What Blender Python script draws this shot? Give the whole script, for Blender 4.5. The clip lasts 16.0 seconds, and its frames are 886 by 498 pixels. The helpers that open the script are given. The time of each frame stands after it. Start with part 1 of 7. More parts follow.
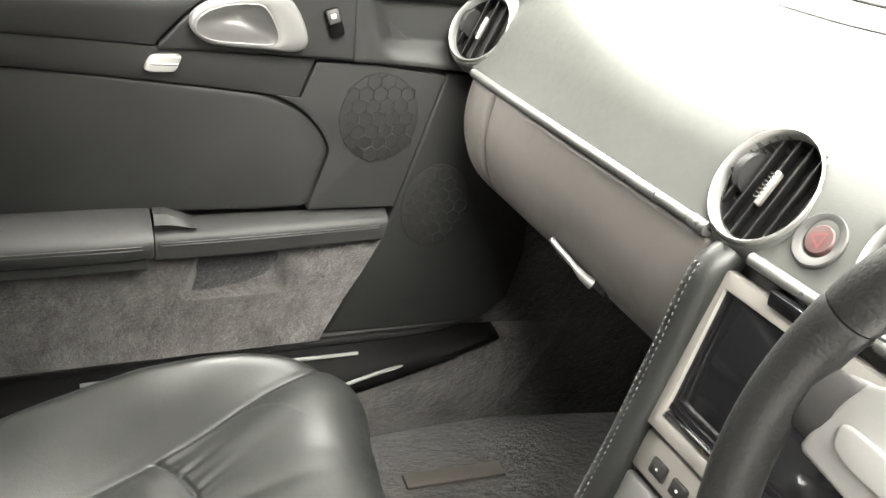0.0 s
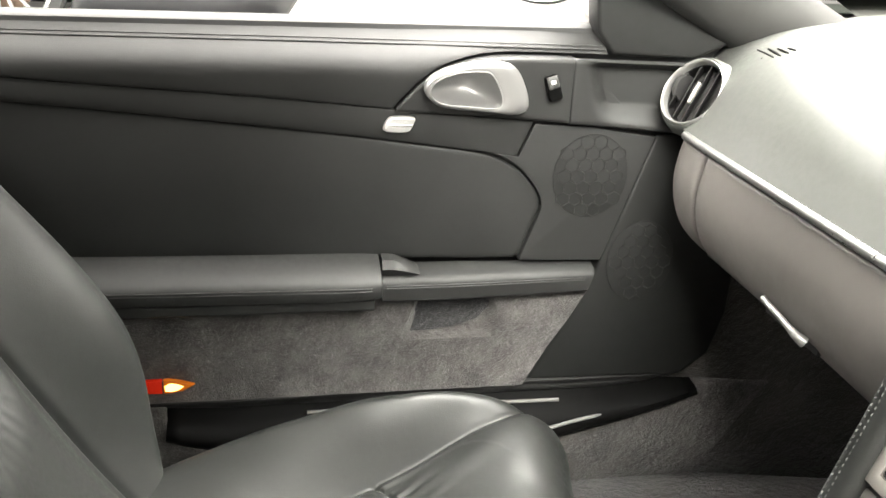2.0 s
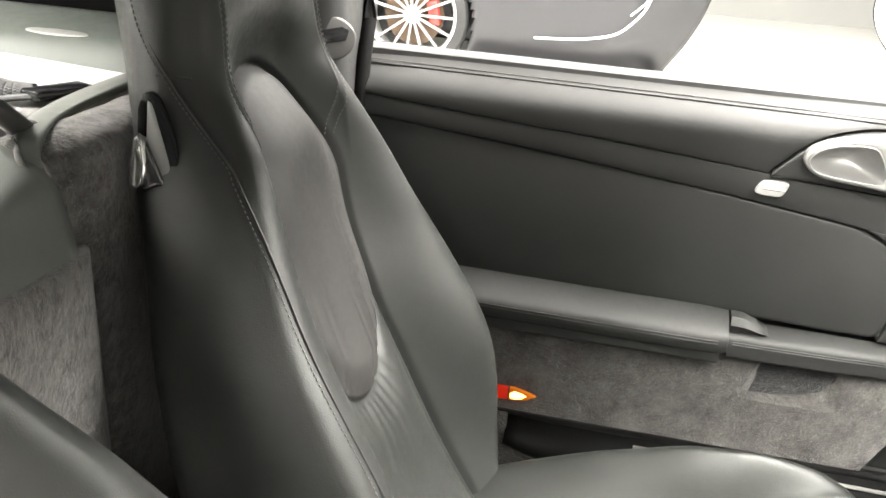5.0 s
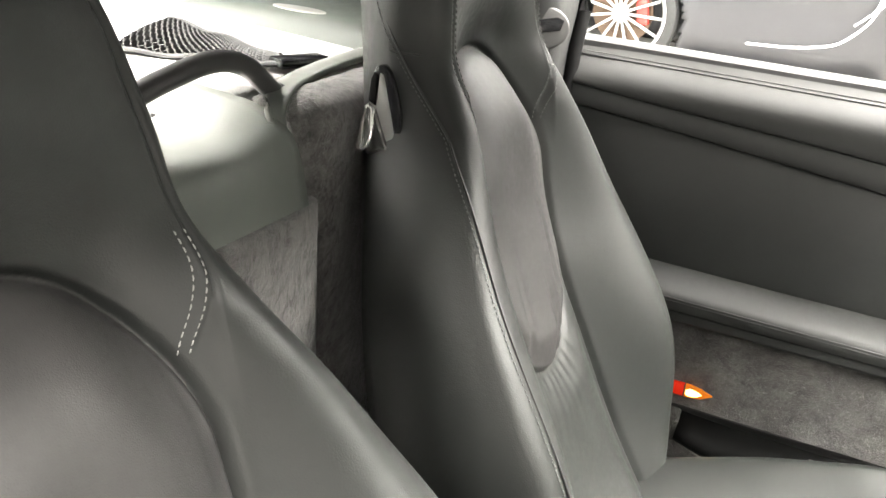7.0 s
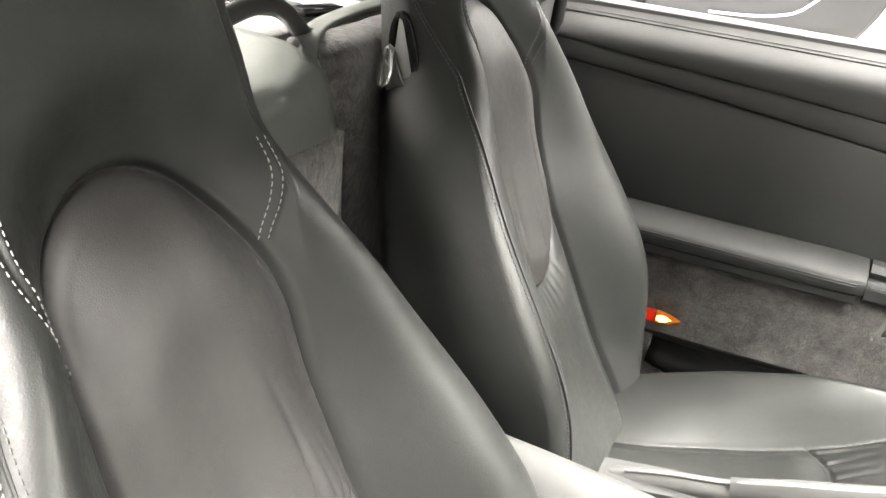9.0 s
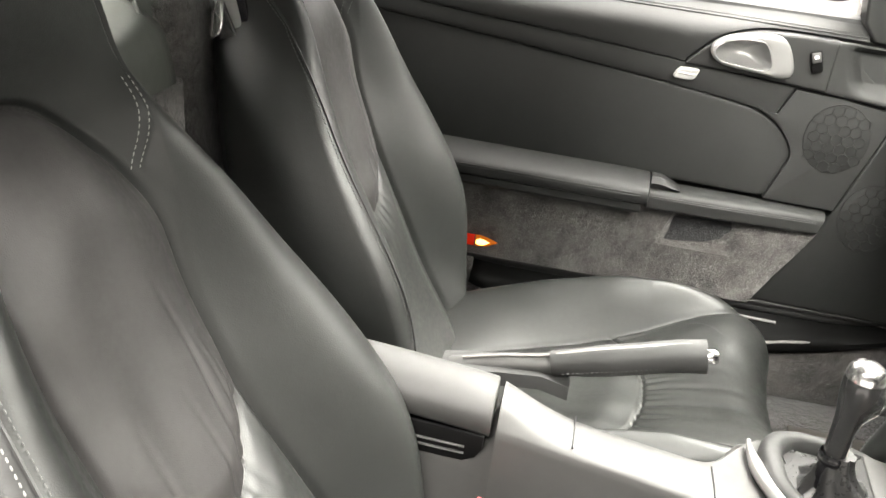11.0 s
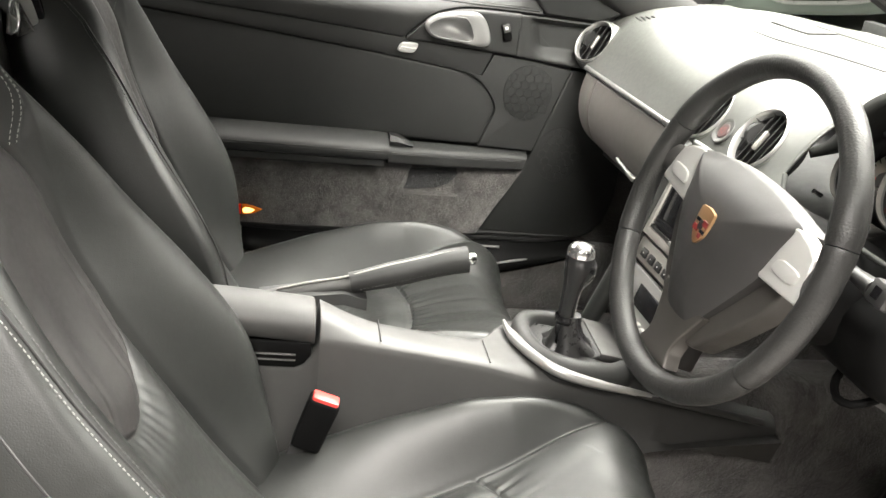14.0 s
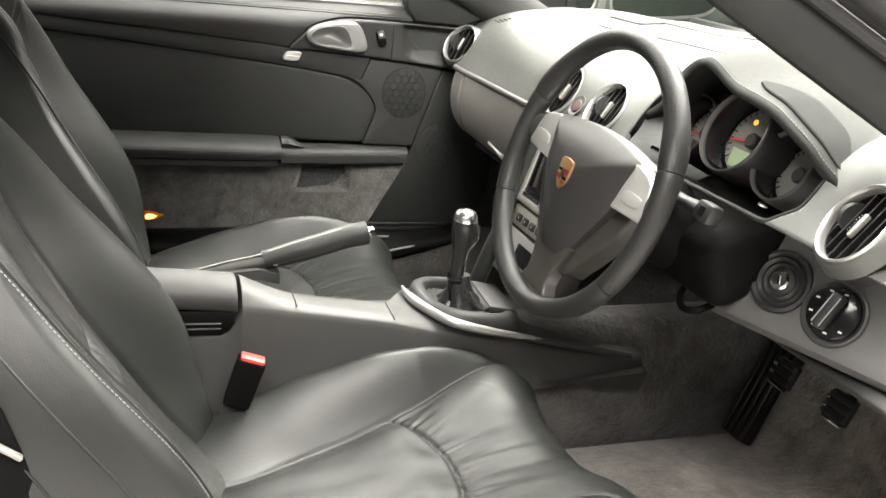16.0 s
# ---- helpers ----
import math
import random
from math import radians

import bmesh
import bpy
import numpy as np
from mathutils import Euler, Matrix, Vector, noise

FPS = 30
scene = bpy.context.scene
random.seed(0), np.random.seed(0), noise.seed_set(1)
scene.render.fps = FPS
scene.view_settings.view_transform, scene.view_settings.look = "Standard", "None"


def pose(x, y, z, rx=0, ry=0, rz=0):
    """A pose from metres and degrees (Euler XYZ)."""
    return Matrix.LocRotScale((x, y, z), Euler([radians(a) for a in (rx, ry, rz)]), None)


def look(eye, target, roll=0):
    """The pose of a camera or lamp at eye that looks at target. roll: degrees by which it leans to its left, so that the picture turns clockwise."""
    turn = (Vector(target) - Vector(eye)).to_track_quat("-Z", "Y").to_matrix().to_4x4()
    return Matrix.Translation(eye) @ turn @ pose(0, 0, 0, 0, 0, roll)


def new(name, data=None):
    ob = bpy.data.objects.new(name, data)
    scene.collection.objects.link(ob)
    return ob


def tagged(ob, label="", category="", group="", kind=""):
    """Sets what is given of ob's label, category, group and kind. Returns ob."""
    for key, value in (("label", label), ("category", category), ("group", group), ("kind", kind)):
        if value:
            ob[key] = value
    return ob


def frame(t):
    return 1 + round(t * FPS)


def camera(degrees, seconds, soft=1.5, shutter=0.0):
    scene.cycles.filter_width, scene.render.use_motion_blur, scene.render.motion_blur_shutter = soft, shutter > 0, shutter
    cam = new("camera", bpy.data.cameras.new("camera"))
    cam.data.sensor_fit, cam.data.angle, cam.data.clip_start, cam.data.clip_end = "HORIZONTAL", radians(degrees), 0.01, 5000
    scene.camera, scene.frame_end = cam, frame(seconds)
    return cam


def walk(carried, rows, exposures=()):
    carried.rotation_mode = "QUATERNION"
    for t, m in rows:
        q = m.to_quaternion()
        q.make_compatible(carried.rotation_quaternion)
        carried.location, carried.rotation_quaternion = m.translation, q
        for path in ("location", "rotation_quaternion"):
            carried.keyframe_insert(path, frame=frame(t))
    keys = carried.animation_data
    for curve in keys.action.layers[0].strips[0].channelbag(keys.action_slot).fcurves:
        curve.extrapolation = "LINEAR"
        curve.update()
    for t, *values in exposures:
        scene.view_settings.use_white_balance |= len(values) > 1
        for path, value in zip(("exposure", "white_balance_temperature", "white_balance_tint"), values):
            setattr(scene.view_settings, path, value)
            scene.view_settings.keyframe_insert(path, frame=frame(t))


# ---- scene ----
cam = camera(51.8, 16.0)

PATH = [
    (0, (0.102, -0.408, 1.061), (0.836, 1.255, 0.226), 5.8),
    (0.5, (0.097, -0.434, 1.062), (0.719, 1.287, 0.255), 4.4),
    (1, (0.085, -0.448, 1.074), (0.584, 1.326, 0.297), 2.8),
    (1.5, (0.067, -0.447, 1.08), (0.492, 1.354, 0.321), 2.4),
    (2, (0.04, -0.459, 1.085), (0.411, 1.354, 0.327), 3.1),
    (2.5, (0.026, -0.469, 1.088), (0.337, 1.357, 0.334), 3.9),
    (3, (0.011, -0.481, 1.092), (0.237, 1.359, 0.341), 4.3),
    (3.5, (0.007, -0.492, 1.094), (0.084, 1.361, 0.346), 4.2),
    (4, (0.011, -0.511, 1.101), (-0.091, 1.347, 0.366), 3.9),
    (4.5, (0.01, -0.53, 1.107), (-0.229, 1.324, 0.396), 4.1),
    (5, (0.01, -0.55, 1.106), (-0.347, 1.286, 0.397), 4.5),
    (7.5, (0.015, -0.636, 1.105), (-0.749, 1.051, 0.351), 6.4),
    (8, (0.013, -0.669, 1.105), (-0.762, 1.015, 0.354), 6.7),
    (8.5, (0.021, -0.706, 1.104), (-0.706, 0.983, 0.317), 6.8),
    (9, (0.026, -0.762, 1.102), (-0.61, 0.956, 0.301), 7.0),
    (9.5, (0.017, -0.798, 1.098), (-0.49, 0.958, 0.285), 7.4),
    (10, (0.024, -0.826, 1.1), (-0.357, 0.953, 0.269), 7.5),
    (12.5, (0.043, -1.031, 1.104), (0.008, 0.805, 0.311), 7.8),
    (13, (0.022, -1.067, 1.107), (0.119, 0.771, 0.324), 8.6),
    (13.5, (-0.026, -1.1, 1.112), (0.232, 0.726, 0.339), 8.2),
    (14, (-0.085, -1.163, 1.118), (0.327, 0.643, 0.363), 7.7),
    (14.5, (-0.116, -1.201, 1.114), (0.391, 0.588, 0.377), 7.5),
    (15, (-0.13, -1.253, 1.108), (0.423, 0.532, 0.396), 7.3),
    (15.5, (-0.146, -1.316, 1.1), (0.449, 0.464, 0.409), 6.5),
    (16, (-0.163, -1.35, 1.096), (0.508, 0.411, 0.426), 6.1),
]
walk(cam, [(t, look(eye, target, roll)) for t, eye, target, roll in PATH], ((0, -0.38), (3, -0.28), (5, -0.05), (7.5, 0.3), (9, 0.06), (10, -0.14), (12.5, -0.58), (13.5, -0.76), (15, -0.9), (16, -1.03)))

# ---- light ----
world = bpy.data.worlds.new("world")
scene.world = world
world.use_nodes = True
world.node_tree.nodes["Background"].inputs[0].default_value = (0.9, 0.95, 1.0, 1)
world.node_tree.nodes["Background"].inputs[1].default_value = 0.15


def lamp(name, at, target, sx, sy, power, color=(1, 1, 1)):
    data = bpy.data.lights.new(name, "AREA")
    data.shape, data.size, data.size_y, data.energy, data.color = "RECTANGLE", sx, sy, power, color
    ob = new(name, data)
    ob.matrix_world = look(at, target)
    return ob


# the garage's ceiling lights, out of view, and one weak fill lamp
for at, sx, sy, power in (
    ((2.4, 0.9, 3.5), 3.4, 2.2, 2000),
    ((-0.2, 4.0, 3.6), 5.0, 2.0, 1600),
    ((-0.3, -2.3, 3.2), 3.0, 1.8, 1100),
    # fill added on the driver's side to lift the passenger door
    ((1.2, -4.0, 3.2), 2.0, 1.4, 130),
    ((-3.0, 0.3, 3.6), 2.0, 3.0, 1400),
):
    lamp("ceiling_and_fill_light", at, (at[0], at[1], 0), sx, sy, power, (1.0, 0.948, 0.892))


# ---- materials ----
def nodes_of(name):
    m = bpy.data.materials.new(name)
    m.use_nodes = True
    nt = m.node_tree
    return m, nt, nt.nodes["Principled BSDF"]


def link(nt, a, b):
    nt.links.new(a, b)


def tex(nt, kind, scale, detail=3.0, rough=0.6, coords="Object", stretch=(1, 1, 1)):
    c = nt.nodes.new("ShaderNodeTexCoord")
    mp = nt.nodes.new("ShaderNodeMapping")
    mp.inputs["Scale"].default_value = stretch
    link(nt, c.outputs[coords], mp.inputs[0])
    if kind == "noise":
        n = nt.nodes.new("ShaderNodeTexNoise")
        n.inputs["Scale"].default_value, n.inputs["Detail"].default_value = scale, detail
        n.inputs["Roughness"].default_value = rough
        out = n.outputs["Fac"]
    else:
        n = nt.nodes.new("ShaderNodeTexVoronoi")
        n.feature = "DISTANCE_TO_EDGE" if kind == "cells" else "F1"
        n.inputs["Scale"].default_value = scale
        out = n.outputs["Distance"]
    link(nt, mp.outputs[0], n.inputs["Vector"])
    return out


def ramp(nt, fac, a, b, lo=0.3, hi=0.7):
    r = nt.nodes.new("ShaderNodeMapRange")
    r.inputs["From Min"].default_value, r.inputs["From Max"].default_value = lo, hi
    r.inputs["To Min"].default_value, r.inputs["To Max"].default_value = a, b
    link(nt, fac, r.inputs["Value"])
    return r.outputs[0]


def mix(nt, fac, a, b):
    m = nt.nodes.new("ShaderNodeMix")
    m.data_type = "RGBA"
    m.inputs[6].default_value, m.inputs[7].default_value = (*a, 1), (*b, 1)
    link(nt, fac, m.inputs[0])
    return m.outputs[2]


def bump(nt, b, fields):
    last = None
    for height, strength, dist in fields:
        n = nt.nodes.new("ShaderNodeBump")
        n.inputs["Strength"].default_value, n.inputs["Distance"].default_value = strength, dist
        link(nt, height, n.inputs["Height"])
        if last:
            link(nt, last, n.inputs["Normal"])
        last = n.outputs[0]
    link(nt, last, b.inputs["Normal"])


def leather(name, col, rough=0.42, grain=420, depth=0.25, spread=0.15, spec=0.5, soft=0.14):
    m, nt, b = nodes_of(name)
    big = tex(nt, "noise", 9, 4)
    fine = tex(nt, "noise", 130, 3)
    link(nt, mix(nt, ramp(nt, big, 0, 1), [c * (1 - spread) for c in col], [c * (1 + spread) for c in col]), b.inputs["Base Color"])
    link(nt, ramp(nt, fine, rough - 0.05, rough + 0.07), b.inputs["Roughness"])
    b.inputs["Specular IOR Level"].default_value = spec
    bump(nt, b, ((tex(nt, "cells", grain), depth, 0.0006), (tex(nt, "noise", 26, 3), soft, 0.004)))
    return m


def plain(name, col, rough=0.5, metal=0.0, grain=0, spread=0.1, strength=0.1, spec=0.5, scale=14):
    m, nt, b = nodes_of(name)
    big = tex(nt, "noise", scale, 4)
    link(nt, mix(nt, ramp(nt, big, 0, 1), [c * (1 - spread) for c in col], [min(1, c * (1 + spread)) for c in col]), b.inputs["Base Color"])
    link(nt, ramp(nt, tex(nt, "noise", 60, 4), max(rough - 0.04, 0.02), rough + 0.05), b.inputs["Roughness"])
    b.inputs["Metallic"].default_value = metal
    b.inputs["Specular IOR Level"].default_value = spec
    if grain:
        bump(nt, b, ((tex(nt, "noise", grain, 2), strength, 0.0008),))
    return m


def carpet(name, a, b_, nap=22, rough=0.95, wear=0.35):
    m, nt, b = nodes_of(name)
    n1 = tex(nt, "noise", nap, 5, 0.65)
    n2 = tex(nt, "noise", 170, 4, 0.75)
    mixed = nt.nodes.new("ShaderNodeMath")
    mixed.operation = "MULTIPLY_ADD"
    link(nt, n2, mixed.inputs[0])
    mixed.inputs[1].default_value = 0.4
    link(nt, n1, mixed.inputs[2])
    stain = nt.nodes.new("ShaderNodeMix")
    stain.data_type, stain.blend_type = "RGBA", "MULTIPLY"
    stain.inputs[0].default_value = wear
    link(nt, mix(nt, ramp(nt, mixed.outputs[0], 0, 1, 0.46, 0.98), a, b_), stain.inputs[6])
    link(nt, mix(nt, ramp(nt, tex(nt, "noise", 8, 6, 0.7), 0, 1, 0.38, 0.62), (0.3, 0.28, 0.26), (1.25, 1.25, 1.25)), stain.inputs[7])
    link(nt, stain.outputs[2], b.inputs["Base Color"])
    b.inputs["Roughness"].default_value = rough
    b.inputs["Specular IOR Level"].default_value = 0.1
    b.inputs["Sheen Weight"].default_value = 0.35
    b.inputs["Sheen Roughness"].default_value = 0.5
    bump(nt, b, ((tex(nt, "noise", 700, 3, 0.8), 0.8, 0.002), (tex(nt, "noise", 110, 4, 0.7), 0.9, 0.005), (tex(nt, "noise", 38, 4, 0.6), 0.5, 0.006)))
    return m


LEATHER = leather("seat_leather", (0.0120, 0.0129, 0.0120), 0.42, 420, 0.25, 0.18, 0.45)
INSERT = leather("insert_leather", (0.019, 0.0184, 0.0178), 0.55, 520, 0.3, 0.35, 0.35)
DOOR_SKIN = leather("door_leather", (0.0225, 0.023, 0.0225), 0.5, 520, 0.15, 0.1, 0.28, 0.04)
# paler than the other leather: the windscreen's glare is put into the colour
DASH_LIT_SKIN = leather("dash_lit_leather", (0.052, 0.054, 0.05), 0.45, 520, 0.12, 0.06, 0.5, 0.03)
# warm grey carries the light that falls on the glovebox
GLOVE_LIT = plain("glovebox_lit_skin", (0.108, 0.101, 0.094), 0.46, 0.0, 900, 0.05, 0.06)
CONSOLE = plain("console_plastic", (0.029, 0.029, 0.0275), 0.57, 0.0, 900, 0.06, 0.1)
BLACK = plain("black_plastic", (0.018, 0.018, 0.018), 0.45, 0.0, 900, 0.2, 0.12)
SILLBLACK = plain("sill_black", (0.004, 0.004, 0.004), 0.55, 0.0, 500, 0.2, 0.1, 0.05)
GLOSS = plain("gloss_black", (0.008, 0.008, 0.009), 0.16, 0.0, 0, 0.2)
RUBBER = plain("black_rubber", (0.012, 0.012, 0.012), 0.7, 0.0, 400, 0.2, 0.2)
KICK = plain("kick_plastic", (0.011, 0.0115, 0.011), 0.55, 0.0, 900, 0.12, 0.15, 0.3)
SILVER = plain("silver_paint", (0.46, 0.46, 0.445), 0.33, 0.75, 0, 0.04)
CHROME = plain("chrome", (0.82, 0.82, 0.82), 0.1, 1.0, 0, 0.03)
BEZEL = plain("bezel_paint", (0.29, 0.277, 0.256), 0.42, 0.35, 1200, 0.04, 0.04)
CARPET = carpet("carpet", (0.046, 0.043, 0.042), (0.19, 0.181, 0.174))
# one carpet: shade put into the passenger's colours, light into the driver's
SHADEDFLOORCARPET = carpet("shaded_floor_carpet", (0.016, 0.0145, 0.0130), (0.054, 0.049, 0.044), 14, 0.95, 0.6)
SHADEDSIDECARPET = carpet("shaded_side_carpet", (0.026, 0.024, 0.0225), (0.10, 0.093, 0.087), 14, 0.95, 0.6)
LITFLOORCARPET = carpet("lit_floor_carpet", (0.095, 0.082, 0.071), (0.28, 0.245, 0.212), 14, 0.95, 0.7)
PATCHCARPET = carpet("patch_carpet", (0.025, 0.025, 0.027), (0.05, 0.05, 0.052), 12)
THREAD = plain("thread", (0.2, 0.2, 0.19), 0.7)
DARKTHREAD = plain("dark_thread", (0.075, 0.075, 0.073), 0.7)
RED = plain("red_plastic", (0.45, 0.035, 0.028), 0.4)
DIAL = plain("dial_face", (0.22, 0.215, 0.2), 0.5)
NEEDLE = plain("needle_red", (0.75, 0.04, 0.03), 0.4)
GOLD = plain("crest_gold", (0.34, 0.20, 0.10), 0.35, 0.6)
WHITEMARK = plain("white_print", (0.75, 0.75, 0.73), 0.5)
LCD = plain("lcd_green", (0.42, 0.55, 0.33), 0.4)
SCREEN = plain("screen_glass", (0.008, 0.008, 0.009), 0.12)
PAINT = plain("car_paint_grey", (0.028, 0.028, 0.031), 0.42, 0.1, 0, 0.03)
TYRE = plain("tyre", (0.02, 0.02, 0.02), 0.8, 0.0, 300, 0.2, 0.3)
ALLOY = plain("alloy", (0.35, 0.35, 0.345), 0.3, 0.6)
GARAGE_FLOOR = plain("garage_floor", (0.5, 0.49, 0.47), 0.35, 0.0, 60, 0.06, 0.1, scale=1.2)
GARAGE_WALL = plain("garage_wall", (0.24, 0.24, 0.23), 0.7, 0.0, 40, 0.05, 0.1, scale=0.8)
LUGGAGE = carpet("luggage_carpet", (0.3, 0.3, 0.29), (0.5, 0.5, 0.48))


def glass_mat(name, tint=(0.93, 0.97, 0.94), ior=1.05):
    m, nt, b = nodes_of(name)
    b.inputs["Base Color"].default_value = (*tint, 1)
    b.inputs["Roughness"].default_value = 0.0
    b.inputs["Transmission Weight"].default_value = 1.0
    b.inputs["IOR"].default_value = ior
    return m


GLASS = glass_mat("window_glass")
SCREEN_GLASS = glass_mat("windscreen_glass", (0.72, 0.80, 0.73), 1.008)


def glow(name, col, strength):
    m, nt, b = nodes_of(name)
    b.inputs["Base Color"].default_value = (*col, 1)
    b.inputs["Emission Color"].default_value = (*col, 1)
    b.inputs["Emission Strength"].default_value = strength
    b.inputs["Roughness"].default_value = 0.2
    return m


AMBER = glow("lamp_amber", (1.0, 0.58, 0.16), 5.5)
AMBERLENS = glow("lamp_orange", (0.65, 0.17, 0.012), 0.35)
REDLENS = glow("lamp_red", (0.8, 0.03, 0.01), 0.22)
WARN = glow("warning_light", (1.0, 0.5, 0.08), 3.0)


# ---- building helpers ----
def thing(name, label, category, group="", kind="", at=(0, 0, 0)):
    ob = new(name)
    ob.location = at
    ob.empty_display_size = 0.02
    return tagged(ob, label, category, group, kind)


def mesh_of(name, bm, material, smooth=True):
    me = bpy.data.meshes.new(name)
    bmesh.ops.recalc_face_normals(bm, faces=bm.faces[:])
    bm.to_mesh(me)
    bm.free()
    for m in material if isinstance(material, (list, tuple)) else (material,):
        me.materials.append(m)
    if smooth:
        me.polygons.foreach_set("use_smooth", [True] * len(me.polygons))
        me.set_sharp_from_angle(angle=radians(38))
    return me


def part(name, bm, material, parent, label="", smooth=True):
    ob = new(name, mesh_of(name, bm, material, smooth))
    if parent:
        ob.parent = parent
        ob.matrix_parent_inverse = Matrix.Translation(-Vector(parent.matrix_basis.translation)) if parent.parent is None else Matrix()
    if label:
        tagged(ob, label)
    return ob


def solo(name, bm, material, label, category, kind="", group="", smooth=True):
    ob = new(name, mesh_of(name, bm, material, smooth))
    return tagged(ob, label, category, group, kind)


def lerp(tab, v):
    """Smooth value at v from a table of (v, value)."""
    if v <= tab[0][0]:
        return tab[0][1]
    for k in range(len(tab) - 1):
        a, b = tab[k], tab[k + 1]
        if v <= b[0]:
            p, n = tab[max(k - 1, 0)], tab[min(k + 2, len(tab) - 1)]
            h = b[0] - a[0]
            m0 = (b[1] - p[1]) / (b[0] - p[0]) * h
            m1 = (n[1] - a[1]) / (n[0] - a[0]) * h
            t = (v - a[0]) / h
            return (2 * t**3 - 3 * t**2 + 1) * a[1] + (t**3 - 2 * t**2 + t) * m0 + (3 * t**2 - 2 * t**3) * b[1] + (t**3 - t**2) * m1
    return tab[-1][1]


def step(a, b, v):
    t = min(max((v - a) / (b - a), 0.0), 1.0)
    return t * t * (3 - 2 * t)


def spline(pts, n):
    """n points along a smooth curve through pts."""
    pts = [Vector(p) for p in pts]
    cum = [0.0]
    for a, b in zip(pts, pts[1:]):
        cum.append(cum[-1] + (b - a).length)
    tabs = [[(c, p[i]) for c, p in zip(cum, pts)] for i in range(len(pts[0]))]
    return [Vector([lerp(t, cum[-1] * k / (n - 1)) for t in tabs]) for k in range(n)]


def loft(rings, closed=True, caps=True):
    bm = bmesh.new()
    vs = [[bm.verts.new(p) for p in r] for r in rings]
    n = len(rings[0])
    for a, b in zip(vs, vs[1:]):
        for k in range(n if closed else n - 1):
            bm.faces.new((a[k], a[(k + 1) % n], b[(k + 1) % n], b[k]))
    if caps and closed:
        bm.faces.new(vs[0][::-1])
        bm.faces.new(vs[-1])
    return bm


def tube(path, radius, n=12, flat=1.0, up=(0, 0, 1), caps=True):
    """A round bar along the path; radius a number or a list; flat squashes it along up."""
    path = [Vector(p) for p in path]
    rings = []
    for k, p in enumerate(path):
        d = (path[min(k + 1, len(path) - 1)] - path[max(k - 1, 0)]).normalized()
        side = d.cross(Vector(up))
        side = side.normalized() if side.length > 1e-6 else Vector((1, 0, 0))
        top = side.cross(d)
        r = radius[k] if isinstance(radius, (list, tuple)) else radius
        rings.append([p + side * math.cos(a) * r + top * math.sin(a) * r * flat for a in (2 * math.pi * j / n for j in range(n))])
    return loft(rings, True, caps)


def rbox(size, m=None, bevel=0.004, segs=2, taper=1.0):
    """A box with rounded edges; taper narrows its top."""
    bm = bmesh.new()
    bmesh.ops.create_cube(bm, size=1.0)
    for v in bm.verts:
        k = taper if v.co.z > 0 else 1.0
        v.co = Vector((v.co.x * size[0] * k, v.co.y * size[1] * k, v.co.z * size[2]))
    if bevel:
        bmesh.ops.bevel(bm, geom=bm.edges[:], offset=min(bevel, min(size) * 0.45), segments=segs, profile=0.5, affect="EDGES", clamp_overlap=True)
    if m is not None:
        bm.transform(m)
    return bm


def slab(outline, thick, m, bevel=0.002, segs=2):
    """A flat piece with the outline (x, y), its face at z = thick, rounded, then placed by m."""
    bm = bmesh.new()
    f = bm.faces.new([bm.verts.new((x, y, 0)) for x, y in outline])
    bmesh.ops.recalc_face_normals(bm, faces=[f])
    out = bmesh.ops.extrude_face_region(bm, geom=[f])
    top = [v for v in out["geom"] if isinstance(v, bmesh.types.BMVert)]
    bmesh.ops.translate(bm, vec=(0, 0, thick), verts=top)
    if bevel:
        ring = [e for e in bm.edges if all(v.co.z > thick * 0.5 for v in e.verts)]
        bmesh.ops.bevel(bm, geom=ring, offset=bevel, segments=segs, profile=0.5, affect="EDGES", clamp_overlap=True)
    bm.transform(m)
    return bm


def turned(profile, m, n=32):
    """A turned piece: profile of (radius, height) round z, placed by m."""
    bm = bmesh.new()
    rings = []
    for r, z in profile:
        rings.append([bm.verts.new((r * math.cos(2 * math.pi * k / n), r * math.sin(2 * math.pi * k / n), z)) for k in range(n)] if r > 1e-6 else [bm.verts.new((0, 0, z))])
    for a, b in zip(rings, rings[1:]):
        for k in range(n):
            q = [a[k % len(a)], a[(k + 1) % len(a)], b[(k + 1) % len(b)], b[k % len(b)]]
            q = list(dict.fromkeys(q))
            if len(q) > 2:
                bm.faces.new(q)
    bm.transform(m)
    return bm


def joined(bms):
    out = bmesh.new()
    for b in bms:
        me = bpy.data.meshes.new("tmp")
        b.to_mesh(me)
        b.free()
        out.from_mesh(me)
        bpy.data.meshes.remove(me)
    return out


